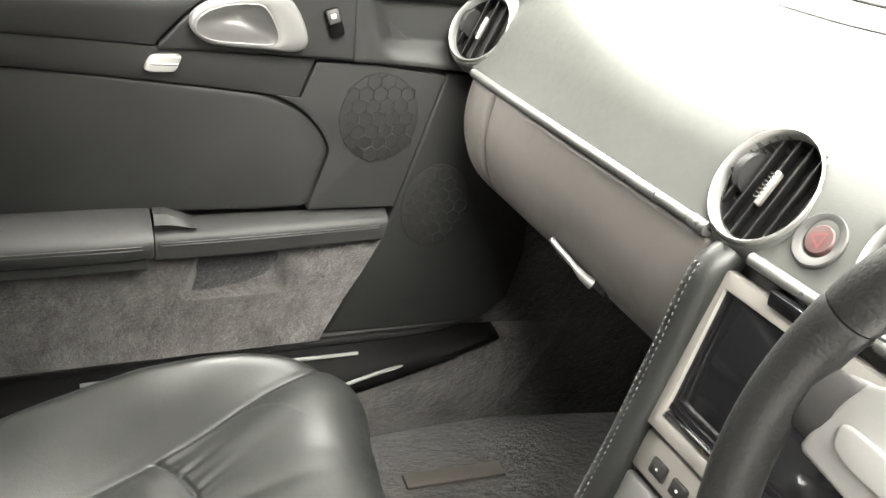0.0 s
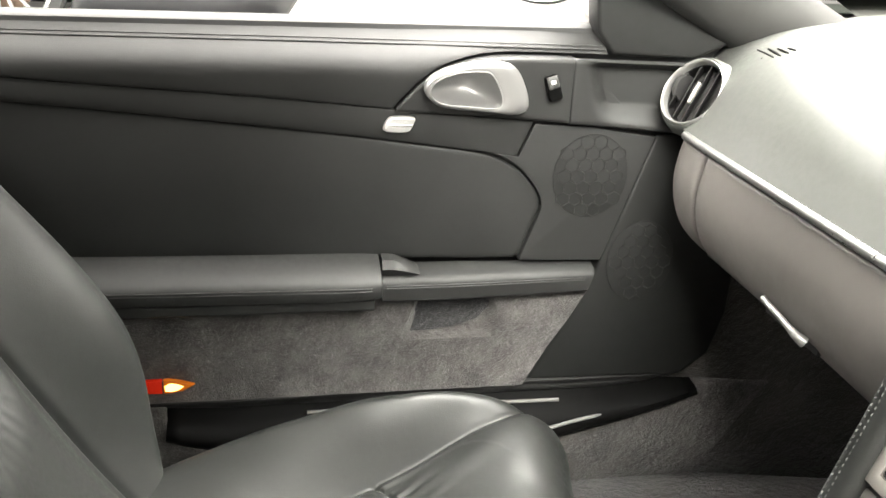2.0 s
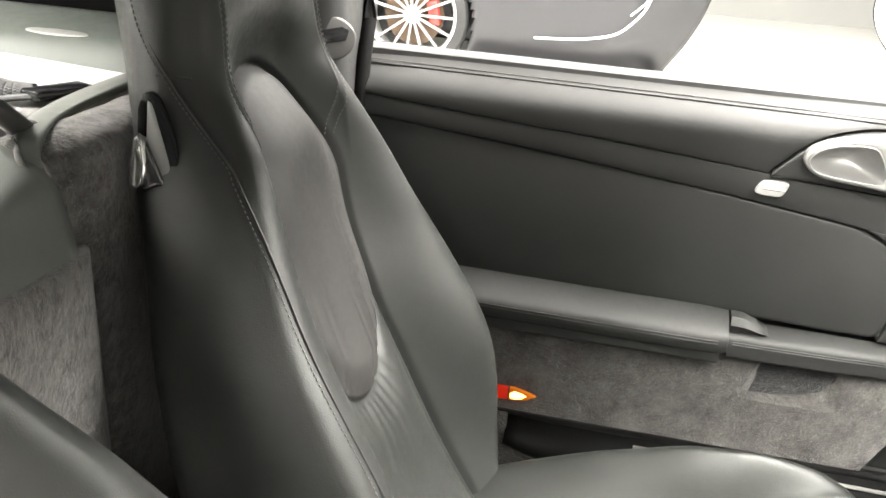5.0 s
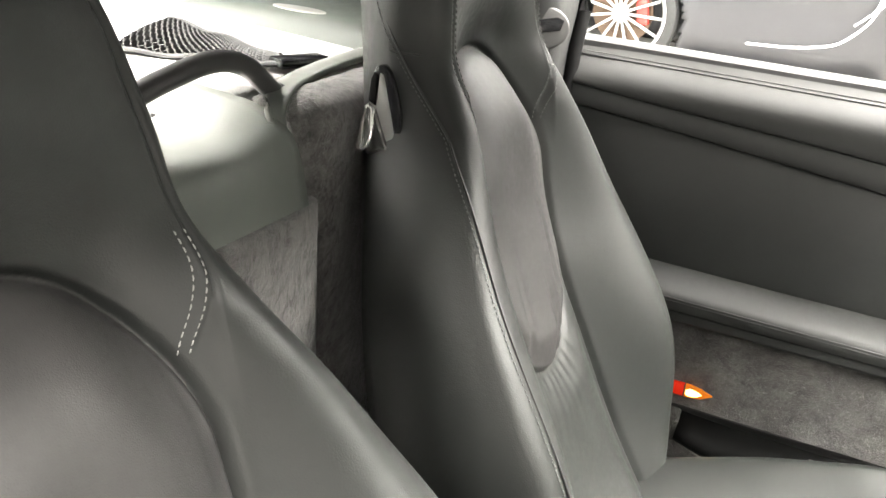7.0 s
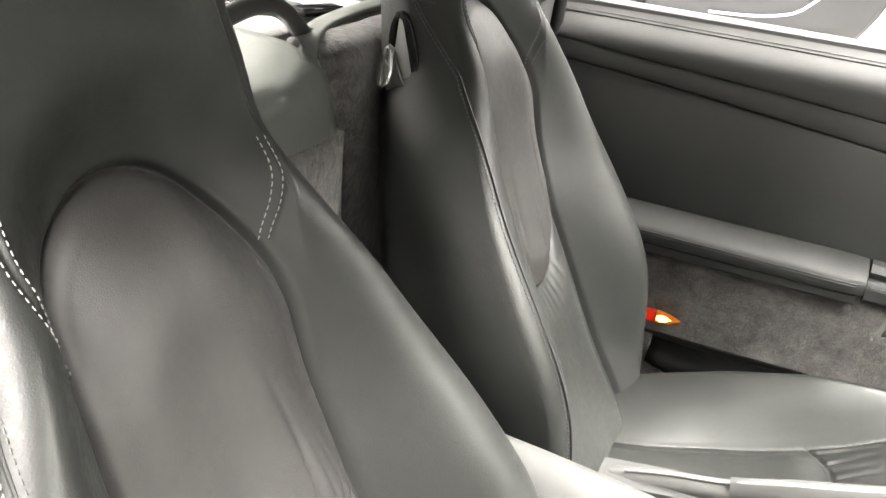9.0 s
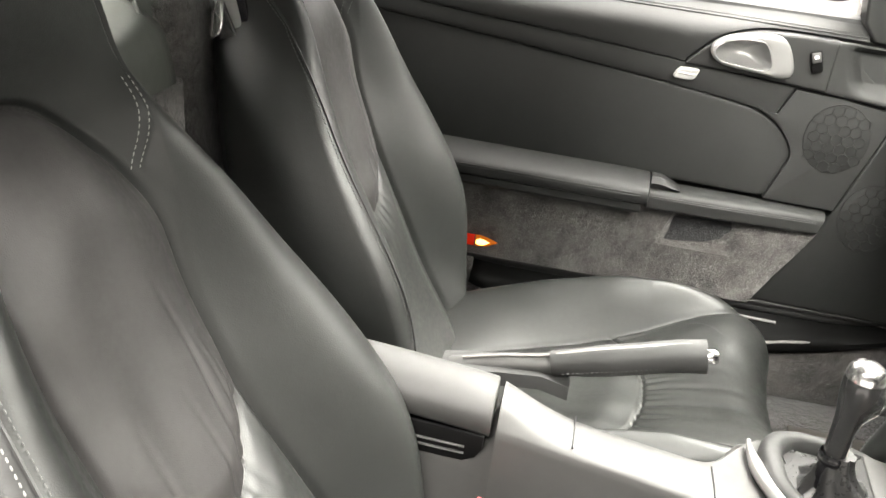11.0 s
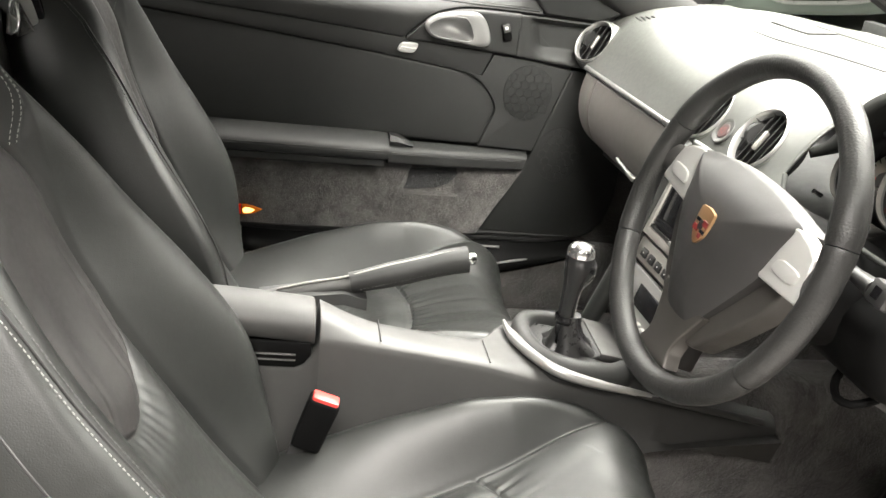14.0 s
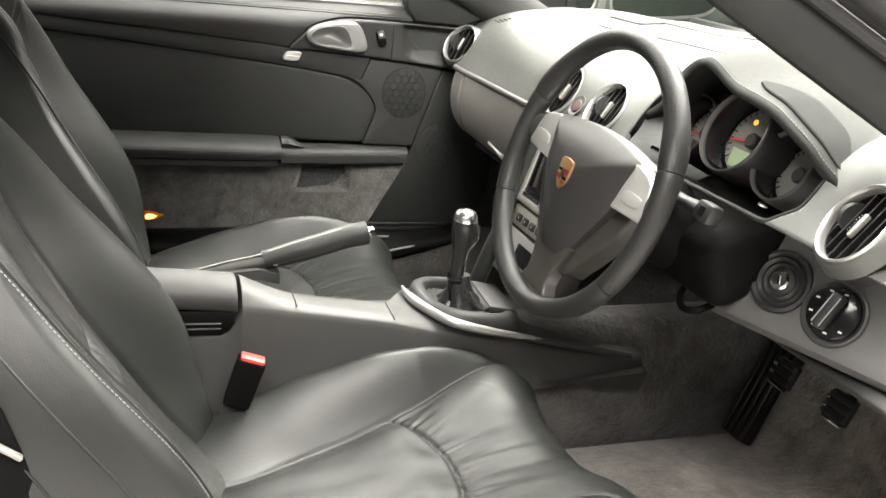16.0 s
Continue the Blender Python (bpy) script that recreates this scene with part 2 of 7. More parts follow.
def stitches(path, normal, length=0.0045, gap=0.0025, r=0.0007, lift=0.0004):
    """A row of single stitches along a path, lying on a surface that faces normal (one, or one a point)."""
    bm = bmesh.new()
    path = [Vector(p) for p in path]
    per = isinstance(normal, list)
    d, on, start = 0.0, True, None
    runs = []
    for k in range(len(path) - 1):
        a, b = path[k], path[k + 1]
        nrm = Vector(normal[k] if per else normal).normalized()
        seg, pos = (b - a).length, 0.0
        if seg < 1e-9:
            continue
        while pos < seg:
            p = a + (b - a) * (pos / seg)
            u = (b - a).normalized()
            runs.append((p + nrm * lift, u, nrm))
            pos += length + gap
    for p, u, nrm in runs:
        s = u.cross(nrm).normalized()
        pts = [(-0.5, 0, -0.4), (-0.3, 1, 0.6), (0.3, 1, 0.6), (0.5, 0, -0.4), (0.3, -1, 0.6), (-0.3, -1, 0.6)]
        lo = [bm.verts.new(p + u * (c[0] * length) + s * (c[1] * r) - nrm * r) for c in pts]
        hi = [bm.verts.new(p + u * (c[0] * length * 0.85) + s * (c[1] * r * 0.7) + nrm * r * (1 if c[1] else 0.2)) for c in pts]
        bm.faces.new(hi)
        for j in range(6):
            bm.faces.new((lo[j], lo[(j + 1) % 6], hi[(j + 1) % 6], hi[j]))
    return bm


def dense(path, gap=0.0005):
    """The path, resampled for even stitches."""
    path = [Vector(p) for p in path]
    total = sum((b - a).length for a, b in zip(path, path[1:]))
    return spline(path, max(4, int(total / 0.0054)))


def facing(at, normal, spin=0.0):
    """The pose of a piece whose z looks along normal."""
    return Matrix.Translation(at) @ Vector(normal).to_track_quat("Z", "Y").to_matrix().to_4x4() @ pose(0, 0, 0, 0, 0, spin)


def disc_outline(rx, ry, n=32):
    return [(rx * math.cos(2 * math.pi * k / n), ry * math.sin(2 * math.pi * k / n)) for k in range(n)]


# ---- garage ----
def quad_wall(name, lo, hi, material, label, category):
    c = [(a + b) / 2 for a, b in zip(lo, hi)]
    return solo(name, rbox([b - a for a, b in zip(lo, hi)], Matrix.Translation(c), 0), material, label, category, "structure", smooth=False)


quad_wall("ground", (-9, -7, -0.2), (11, 9.5, 0.0), GARAGE_FLOOR, "pale polished garage floor, brightly lit", "floor")
quad_wall("wall_north", (-9, 9.5, 0), (11, 9.7, 4.0), GARAGE_WALL, "plain white garage wall", "wall")
quad_wall("wall_south", (-9, -7.2, 0), (11, -7, 4.0), GARAGE_WALL, "plain white garage wall", "wall")
quad_wall("wall_east", (11, -7, 0), (11.2, 9.5, 4.0), GARAGE_WALL, "plain white garage wall", "wall")
quad_wall("wall_west", (-9.2, -7, 0), (-9, 9.5, 4.0), GARAGE_WALL, "plain white garage wall", "wall")
quad_wall("ceiling", (-9.2, -7.2, 4.0), (11.2, 9.7, 4.15), GARAGE_WALL, "plain white garage ceiling", "ceiling")


# ---- the car's shell ----
def sheet(name, fn, nu, nv, material, parent, thick=0.012, label=""):
    """A surface fn(u, v), u and v from 0 to 1, with a thickness."""
    bm = bmesh.new()
    g = [[bm.verts.new(fn(i / nu, j / nv)) for j in range(nv + 1)] for i in range(nu + 1)]
    for i in range(nu):
        for j in range(nv):
            bm.faces.new((g[i][j], g[i + 1][j], g[i + 1][j + 1], g[i][j + 1]))
    ob = part(name, bm, material, parent, label)
    if thick:
        s = ob.modifiers.new("thickness", "SOLIDIFY")
        s.thickness, s.offset = thick, 0.0
    return ob


car = thing("sports_car", "dark grey sports car shell with roof and pillars", "car", at=(0.3, 0, 0))


def roof_pt(u, v):
    x = 0.26 - 1.0 * u
    y = (v - 0.5) * 2
    half = 0.57 - 0.06 * u
    return (x - 0.05 * y * y, y * half, 1.25 - 0.05 * y * y - 0.05 * (u - 0.4) ** 2)


sheet("roof", roof_pt, 10, 12, BLACK, car, 0.03, "dark fabric-lined roof")


def pillar(side):
    path = spline([(0.98, side * 0.72, 0.78), (0.80, side * 0.70, 0.875), (0.66, side * 0.675, 0.945), (0.50, side * 0.635, 1.03), (0.36, side * 0.58, 1.11), (0.22, side * 0.52, 1.19)], 24)
    return tube(path, [0.062 - 0.012 * k / 23 for k in range(24)], 14, 0.6, (0, side, 0.4))


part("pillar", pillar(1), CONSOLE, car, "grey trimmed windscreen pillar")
# the driver's pillar has a darker colour than the passenger's
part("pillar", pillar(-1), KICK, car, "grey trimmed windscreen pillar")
part("pillar_seal", tube(spline([(0.98, -0.775, 0.79), (0.80, -0.755, 0.90), (0.66, -0.725, 0.975), (0.50, -0.685, 1.06), (0.36, -0.63, 1.14), (0.22, -0.57, 1.22)], 24), 0.016, 10), RUBBER, car, "black rubber door seal")
part("pillar_flange", tube(spline([(0.98, -0.755, 0.765), (0.80, -0.74, 0.87), (0.66, -0.712, 0.945), (0.50, -0.675, 1.03), (0.36, -0.62, 1.11)], 24), 0.008, 8), RUBBER, car, "black rubber inner seal")


def screen_pt(u, v):
    y = (v - 0.5) * 2
    x0, x1 = 1.32 - 0.33 * y * y, 0.28 - 0.05 * y * y
    return (x0 + (x1 - x0) * u, y * (0.70 - 0.16 * u), 0.86 + 0.37 * u - 0.02 * y * y + 0.07 * u * (1 - u))


pane = sheet("windscreen", screen_pt, 10, 12, SCREEN_GLASS, car, 0, "clear windscreen glass")
pane.visible_shadow = False


def cowl_pt(u, v):
    y = (v - 0.5) * 2
    x0 = 1.33 - 0.33 * y * y
    return (x0 + 0.9 * u, y * (0.72 + 0.1 * u), 0.84 - 0.02 * u - 0.1 * u * u - 0.03 * y * y * u)


sheet("bonnet", cowl_pt, 8, 10, PAINT, car, 0.02, "dark grey front bonnet")
for k, (y0, y1) in enumerate(((-0.45, 0.1), (0.02, 0.55))):
    wiper = thing("wiper", "black windscreen wiper arm and blade resting on the glass", "wiper", "wipers", at=(1.2, y0, 0.85))
    part("blade", tube(spline([(1.24, y0, 0.905), (1.255, (y0 + y1) / 2, 0.912), (1.2, y1, 0.905)], 14), 0.008, 8), RUBBER, wiper)
    part("arm", tube(spline([(1.36, y0 - 0.05, 0.875), (1.31, (y0 + y1) / 2 - 0.1, 0.905), (1.265, (y0 + y1) / 2, 0.92)], 12), 0.009, 8), BLACK, wiper)

# rear quarters, hatch frame and rear glass; unseen panels added to keep light out
for side in (1, -1):
    sheet("rear_quarter", lambda u, v, side=side: (-0.54 - 1.25 * u, side * (0.745 - 0.13 * max(0, v - 0.7) / 0.3 - 0.08 * u), 0.2 + 1.02 * v - 0.14 * u * u * v), 10, 16, KICK, car, 0.02, "dark lined rear quarter panel")
    sheet("hatch_frame", lambda u, v, side=side: (-0.70 - 1.05 * u, side * (0.44 + 0.20 * v), 1.225 - 0.22 * u * u - 0.05 * v), 10, 4, BLACK, car, 0.02)
glass_r = sheet("rear_glass", lambda u, v: (-0.72 - 1.03 * u, -0.46 + 0.92 * v, 1.225 - 0.22 * u * u), 8, 8, GLASS, car, 0, "clear rear window glass")
glass_r.visible_shadow = False
sheet("firewall", lambda u, v: (1.24, -0.72 + 1.44 * u, 0.5 + 0.42 * v), 6, 6, BLACK, car, 0.02)
sheet("outer_wing", lambda u, v: (0.72 + 0.75 * u, -0.775, 0.25 + 0.62 * v), 8, 6, PAINT, car, 0.03)
sheet("outer_wing", lambda u, v: (0.72 + 0.75 * u, 0.775, 0.25 + 0.62 * v), 8, 6, PAINT, car, 0.03)

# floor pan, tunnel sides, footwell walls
floor_ob = sheet("floor_1", lambda u, v: (-0.45 + 1.75 * u, 0.02 + 0.72 * v, 0.2 + 0.5 * step(1.0, 1.3, -0.45 + 1.75 * u)), 40, 4, SHADEDFLOORCARPET, None, 0.02)
tagged(floor_ob, "grey napped carpet with painted shade on the passenger's footwell floor", "floor", kind="structure")
floor_two = sheet("floor_2", lambda u, v: (-0.45 + 1.75 * u, -0.74 + 0.76 * v, 0.2 + 0.5 * step(1.0, 1.3, -0.45 + 1.75 * u)), 40, 4, LITFLOORCARPET, None, 0.02)
tagged(floor_two, "brown-grey napped carpet with painted light on the driver's footwell floor", "floor", kind="structure")
side_l = sheet("wall_footwell_1", lambda u, v: (-0.45 + 1.7 * u, 0.69 - 0.02 * v, 0.19 + (0.070 * step(0.216, 0.200, u) + lerp([(0.41, 0.125), (0.517, 0.144), (0.61, 0.17), (0.673, 0.194), (1.3, 0.194)], -0.45 + 1.7 * u)) * v), 80, 4, SHADEDSIDECARPET, None, 0.03)
tagged(side_l, "grey napped carpet with painted shade along the passenger sill", "carpet", kind="structure")
side_r = sheet("wall_footwell_2", lambda u, v: (0.75 + 0.5 * u, -0.72, 0.2 + 0.5 * v), 6, 4, CARPET, None, 0.03)
tagged(side_r, "grey napped carpet on the driver's footwell side", "carpet", kind="structure")
kick_l = sheet("wall_footwell_3", lambda u, v: (0.62 + 0.6 * u, 0.70 - 0.12 * u, 0.2 + 0.5 * v), 8, 6, SHADEDFLOORCARPET, None, 0.02)
tagged(kick_l, "napped carpet with painted shade on the passenger footwell side", "carpet", kind="structure")


def tunnel_pt(u, v):
    x = 0.05 + 1.1 * u
    a = (v - 0.5) * 2
    z = 0.2 + 0.24 * (1 - abs(a) ** 4)
    return (x, a * 0.085 + 0.018, z)


tun = sheet("tunnel", tunnel_pt, 20, 12, carpet("tunnel_carpet", (0.04, 0.038, 0.036), (0.16, 0.152, 0.145)), None, 0.01)
tagged(tun, "dark grey carpeted centre tunnel", "carpet", kind="structure")

# sills
sill = thing("sill_trim", "black plastic door sill trim along the passenger side", "sill trim", at=(0.25, 0.69, 0.34))


def sill_pt(u, v):
    x = -0.107 + 0.78 * u
    zt = 0.384 - 0.004 * u
    zb = lerp([(0, 0.345), (0.06, 0.33), (0.15, 0.318), (0.66, 0.305), (0.8, 0.326), (0.92, 0.353), (1, 0.376)], u)
    return (x, 0.70 - 0.045 * step(0, 1, v) - 0.015 * math.sin(math.pi * v), zt + (zb - zt) * v)


# pale colour paints the highlights along the black sill's ribs
RIB = plain("rib_highlight", (0.22, 0.22, 0.21), 0.3)
sheet("cover", sill_pt, 40, 8, SILLBLACK, sill, 0.012)
part("rib", tube([(0.086, 0.668, 0.366), (0.2, 0.668, 0.366), (0.33, 0.668, 0.366), (0.46, 0.668, 0.364)], 0.0028, 8), RIB, sill)
part("rib", tube(spline([(0.385, 0.640, 0.320), (0.43, 0.641, 0.330), (0.48, 0.645, 0.340), (0.53, 0.651, 0.346)], 10), 0.0028, 8), RIB, sill)
part("seal", tube(spline([(-0.36, 0.69, 0.384), (0.0, 0.69, 0.382), (0.4, 0.69, 0.384), (0.6, 0.69, 0.39), (0.69, 0.69, 0.43), (0.715, 0.69, 0.52), (0.715, 0.69, 0.62), (0.70, 0.69, 0.72)], 50), 0.013, 10), RUBBER, sill, "black rubber door seal")

# heel strip on the passenger floor
solo("heel_strip", rbox((0.15, 0.03, 0.006), pose(0.577, 0.546, 0.216, 0, 0, -3), 0.002), plain("heel_metal", (0.11, 0.10, 0.088), 0.5, 0.3, 600), "worn flat heel strip on the passenger floor carpet", "heel strip")


# ---- passenger door ----
door = thing("door_1", "closed passenger door with dark grey leather trim and carpeted foot", "door", kind="structure", at=(0.1, 0.69, 0.4))


def edge_round(d, r):
    """How far a padded face falls back at the distance d from its edge."""
    return r * (1 - math.sqrt(max(0.0, 1 - (1 - min(d / r, 1.0)) ** 2)))


def pad(name, x0, x1, lower, upper, face, parent, material, r=0.004, puff=0.0, nx=60, nz=16, label="", depth=0.03, ends=(1, 1)):
    """An upholstered panel between the lines lower(x) and upper(x); face(x, z) is its y."""
    bm = bmesh.new()
    g = []

    def ticks(n, size):
        e = min(r / max(size, 1e-6), 0.3)
        inner = [e + (1 - 2 * e) * k / (n - 1) for k in range(n)]
        return [0, e * 0.1, e * 0.35, e * 0.65] + inner + [1 - e * 0.65, 1 - e * 0.35, 1 - e * 0.1, 1]

    tx = ticks(nx, x1 - x0)
    tz = ticks(nz, max(upper((x0 + x1) / 2) - lower((x0 + x1) / 2), 0.01))
    for a in tx:
        x = x0 + (x1 - x0) * a
        lo, hi = lower(x), upper(x)
        row = []
        for b in tz:
            z = lo + (hi - lo) * b
            dx = min(x - x0 if ends[0] else 9, x1 - x if ends[1] else 9)
            y = face(x, z) + edge_round(dx, r) + edge_round(min(z - lo, hi - z), r)
            y -= puff * math.sin(math.pi * b) ** 0.7 * min(1, math.sin(math.pi * a) * 3)
            row.append(bm.verts.new((x, y, z)))
        g.append(row)
    back = [[bm.verts.new((v.co.x, v.co.y + depth, v.co.z)) for v in (row[0], row[-1])] for row in g]
    n, m = len(g), len(tz)
    for i in range(n - 1):
        for j in range(m - 1):
            bm.faces.new((g[i][j], g[i + 1][j], g[i + 1][j + 1], g[i][j + 1]))
        bm.faces.new((g[i][0], back[i][0], back[i + 1][0], g[i + 1][0]))
        bm.faces.new((g[i][-1], g[i + 1][-1], back[i + 1][1], back[i][1]))
    return part(name, bm, material, parent, label)


SEAM1 = [(-0.37, 0.854), (-0.2, 0.84), (0.0, 0.826), (0.2, 0.809), (0.37, 0.795)]
SEAM2 = [(-0.37, 0.824), (-0.2, 0.81), (0.119, 0.777), (0.25, 0.761), (0.352, 0.747)]
UNDER = [(-0.37, 0.616), (0.2, 0.604), (0.5, 0.588)]
PODTOP = [(0.197, 0.812), (0.21, 0.825), (0.228, 0.843), (0.252, 0.860), (0.285, 0.871), (0.322, 0.877), (0.40, 0.878), (0.6, 0.874)]
PODLOW = [(0.197, 0.806), (0.28, 0.803), (0.37, 0.797), (0.46, 0.79), (0.6, 0.778)]


def belt_face(x, z):
    k = step(0.846, 0.911, z)
    return 0.660 + 0.048 * k**1.6


pad("upper_trim", -0.362, 0.478, lambda x: lerp(SEAM1, x) if x < 0.197 else max(lerp(PODTOP, x) + 0.002, lerp(SEAM1, x)), lambda x: 0.911, belt_face, door, DOOR_SKIN, 0.002, 0.003, 90, 18)
part("belt_ledge", loft([[(x, 0.704, 0.908), (x, 0.713, 0.9135), (x, 0.735, 0.912), (x, 0.735, 0.89), (x, 0.70, 0.89)] for x in (-0.362, -0.1, 0.2, 0.47)], True), DOOR_SKIN, door, "leather-covered window ledge")
part("window_seal", tube([(-0.37, 0.742, 0.906), (0.1, 0.742, 0.906), (0.465, 0.742, 0.905)], 0.006, 8), RUBBER, door)
for dz, wide, mt in ((0.0, 0.0012, DOOR_SKIN), (0.0040, 0.0005, BLACK)):
    part("ledge_seam", tube([(x, belt_face(x, z + dz) - 0.0032, z + dz) for x, z in ((-0.355, 0.8905), (0.1, 0.888), (0.474, 0.8845))], wide, 6), mt, door)
middle = pad("middle_trim", -0.362, 0.362, lambda x: lerp(SEAM2, x), lambda x: lerp(SEAM1, x) - 0.0006, lambda x, z: 0.662, door, DOOR_SKIN, 0.002, 0.002, 80, 8)
for v in middle.data.vertices:
    # the front end runs slantwise
    lo, hi = lerp(SEAM2, v.co.x), lerp(SEAM1, v.co.x)
    v.co.x += 0.020 * step(0.30, 0.362, v.co.x) * (v.co.z - lo) / (hi - lo)


def insert_top(x):
    t = lerp(SEAM2, x) - 0.0008
    if x > 0.30:
        t -= 0.085 * (1 - math.sqrt(max(0, 1 - ((x - 0.30) / 0.104) ** 2)))
    return max(t, 0.6)


def insert_low(x):
    # the front end leans back towards its foot
    return max(lerp(UNDER, x), 0.599 + max(0, x - 0.374) * 3.0)


pad("insert_panel", -0.362, 0.4010, insert_low, lambda x: max(insert_top(x), insert_low(x) + 0.001), lambda x, z: 0.668 - 0.004 * math.sin((x + 0.36) * 4.1), door, DOOR_SKIN, 0.004, 0.006, 110, 30, "large padded leather insert")


def poly_pad(name, outline, y, thick, parent, material, bevel=0.004, label="", segs=3):
    """A moulded panel in the door's plane, its face at y."""
    m = Matrix(((1, 0, 0, 0), (0, 0, -1, y + thick), (0, 1, 0, 0), (0, 0, 0, 1)))
    return part(name, slab(outline, thick, m, bevel, segs), material, parent, label)


spk_edge = [(p[0], p[1]) for p in spline([(0.3770, 0.597), (0.3880, 0.630), (0.3970, 0.656), (0.4020, 0.673), (0.4010, 0.683), (0.3960, 0.695), (0.387, 0.7085), (0.372, 0.7255), (0.362, 0.7342), (0.348, 0.7425), (0.334, 0.7485)], 30)]
poly_pad("speaker_panel", [(0.3835, 0.7905), (0.46, 0.786), (0.5535, 0.7725), (0.4955, 0.594)] + spk_edge + [(0.337, 0.7500), (0.3645, 0.7462)], 0.662, 0.03, door, DOOR_SKIN, 0.003)
poly_pad("front_panel", [(0.557, 0.775), (0.66, 0.77), (0.71, 0.72), (0.708, 0.50), (0.69, 0.43), (0.645, 0.397), (0.405, 0.402), (0.482, 0.548), (0.498, 0.59)], 0.667, 0.03, door, KICK, 0.006, "black moulded lower front panel")


def hexes(cx, cz, rx, rz, cell, y, keep=lambda x, z: True):
    """Raised honeycomb ribs inside an oval."""
    bms = []
    rows = int(rz / (cell * 1.5)) + 2
    for j in range(-rows, rows + 1):
        for i in range(-rows - 2, rows + 3):
            x = cx + (i + 0.5 * (j % 2)) * cell * 1.732
            z = cz + j * cell * 1.5
            if ((x - cx) / rx) ** 2 + ((z - cz) / rz) ** 2 > 0.72 or not keep(x, z):
                continue
            b = bmesh.new()
            o, n = [], []
            for k in range(6):
                a = math.pi / 6 + k * math.pi / 3
                o.append((b.verts.new((x + cell * 1.0 * math.cos(a), y + 0.0012, z + cell * 1.0 * math.sin(a))), b.verts.new((x + cell * 0.985 * math.cos(a), y - 0.0001, z + cell * 0.985 * math.sin(a)))))
                n.append((b.verts.new((x + cell * 0.93 * math.cos(a), y - 0.0001, z + cell * 0.93 * math.sin(a))), b.verts.new((x + cell * 0.89 * math.cos(a), y + 0.0006, z + cell * 0.89 * math.sin(a)))))
            for k in range(6):
                q = (k + 1) % 6
                b.faces.new((o[k][0], o[q][0], o[q][1], o[k][1]))
                b.faces.new((o[k][1], o[q][1], n[q][0], n[k][0]))
                b.faces.new((n[k][0], n[q][0], n[q][1], n[k][1]))
            bms.append(b)
    return joined(bms)


DOT = plain("grille_mesh", (0.0155, 0.016, 0.0155), 0.6, 0.0, 2200, 0.1, 0.5, 0.25)
grille = part("speaker_grille", slab(disc_outline(0.053, 0.059, 40), 0.006, Matrix(((1, 0, 0, 0.467), (0, 0, -1, 0.6665), (0, 1, 0, 0.718), (0, 0, 0, 1))), 0.002), DOT, door, "round perforated speaker grille")
part("honeycomb", hexes(0.467, 0.718, 0.056, 0.062, 0.0106, 0.6595), DOOR_SKIN, grille)
lower_grille = part("speaker_grille", slab([(x, z) for x, z in disc_outline(0.05, 0.062, 30)], 0.004, Matrix(((1, 0, 0, 0.558), (0, 0, -1, 0.6695), (0, 1, 0, 0.588), (0, 0, 0, 1))), 0.0015), DOT, door, "perforated lower speaker grille")
part("honeycomb", hexes(0.558, 0.588, 0.052, 0.064, 0.0106, 0.6645), DOOR_SKIN, lower_grille)

# handle pod
pod = pad("handle_pod", 0.199, 0.430, lambda x: lerp(PODLOW, x), lambda x: lerp(PODTOP, x) - 0.0015, lambda x, z: 0.654 - 0.002 * step(0.2, 0.3, x), door, DOOR_SKIN, 0.005, 0.0, 60, 14, "padded pod round the door handle", ends=(0, 0))
bmp = bmesh.new()
bmp.from_mesh(pod.data)
hole = [f for f in bmp.faces if ((f.calc_center_median().x - 0.292) / 0.052) ** 2 + ((f.calc_center_median().z - 0.840) / 0.024) ** 2 < 1 and f.calc_center_median().y < 0.66]
bmesh.ops.delete(bmp, geom=hole, context="FACES")
bmp.to_mesh(pod.data)
bmp.free()
HANDLE = [(0.231, 0.836), (0.233, 0.846), (0.242, 0.855), (0.258, 0.863), (0.284, 0.870), (0.319, 0.8735), (0.340, 0.8725), (0.352, 0.861), (0.362, 0.841), (0.368, 0.821), (0.367, 0.804), (0.335, 0.809), (0.278, 0.813), (0.252, 0.8165), (0.238, 0.825)]
BOWL = [(0.237, 0.836), (0.242, 0.8465), (0.254, 0.854), (0.272, 0.860), (0.293, 0.862), (0.312, 0.861), (0.321, 0.848), (0.328, 0.832), (0.3295, 0.823), (0.326, 0.8165), (0.313, 0.8165), (0.278, 0.819), (0.254, 0.8215), (0.242, 0.827)]
BC0 = Vector((0.285, 0.840))
HANDLE_SILVER = plain("handle_silver", (0.30, 0.30, 0.295), 0.36, 0.6, 0, 0.04)


def seen_from(outline, n=72):
    """The outline, met by n rays from the bowl's middle."""
    pts = [Vector(p) for p in outline]
    out = []
    for k in range(n):
        d = Vector((math.cos(2 * math.pi * k / n), math.sin(2 * math.pi * k / n)))
        best = 0.05
        for p, q in zip(pts, pts[1:] + pts[:1]):
            s = q - p
            den = d.x * s.y - d.y * s.x
            if abs(den) > 1e-9:
                w = p - BC0
                t, u = (w.x * s.y - w.y * s.x) / den, (w.x * d.y - w.y * d.x) / den
                if t > 0 and -1e-6 <= u <= 1 + 1e-6:
                    best = t
        out.append(best)
    for _ in range(2):
        out = [(out[k - 1] + 2 * out[k] + out[(k + 1) % n]) / 4 for k in range(n)]
    return [(math.cos(2 * math.pi * k / n), math.sin(2 * math.pi * k / n), r) for k, r in enumerate(out)]


edge_o, edge_i = seen_from(HANDLE), seen_from(BOWL)


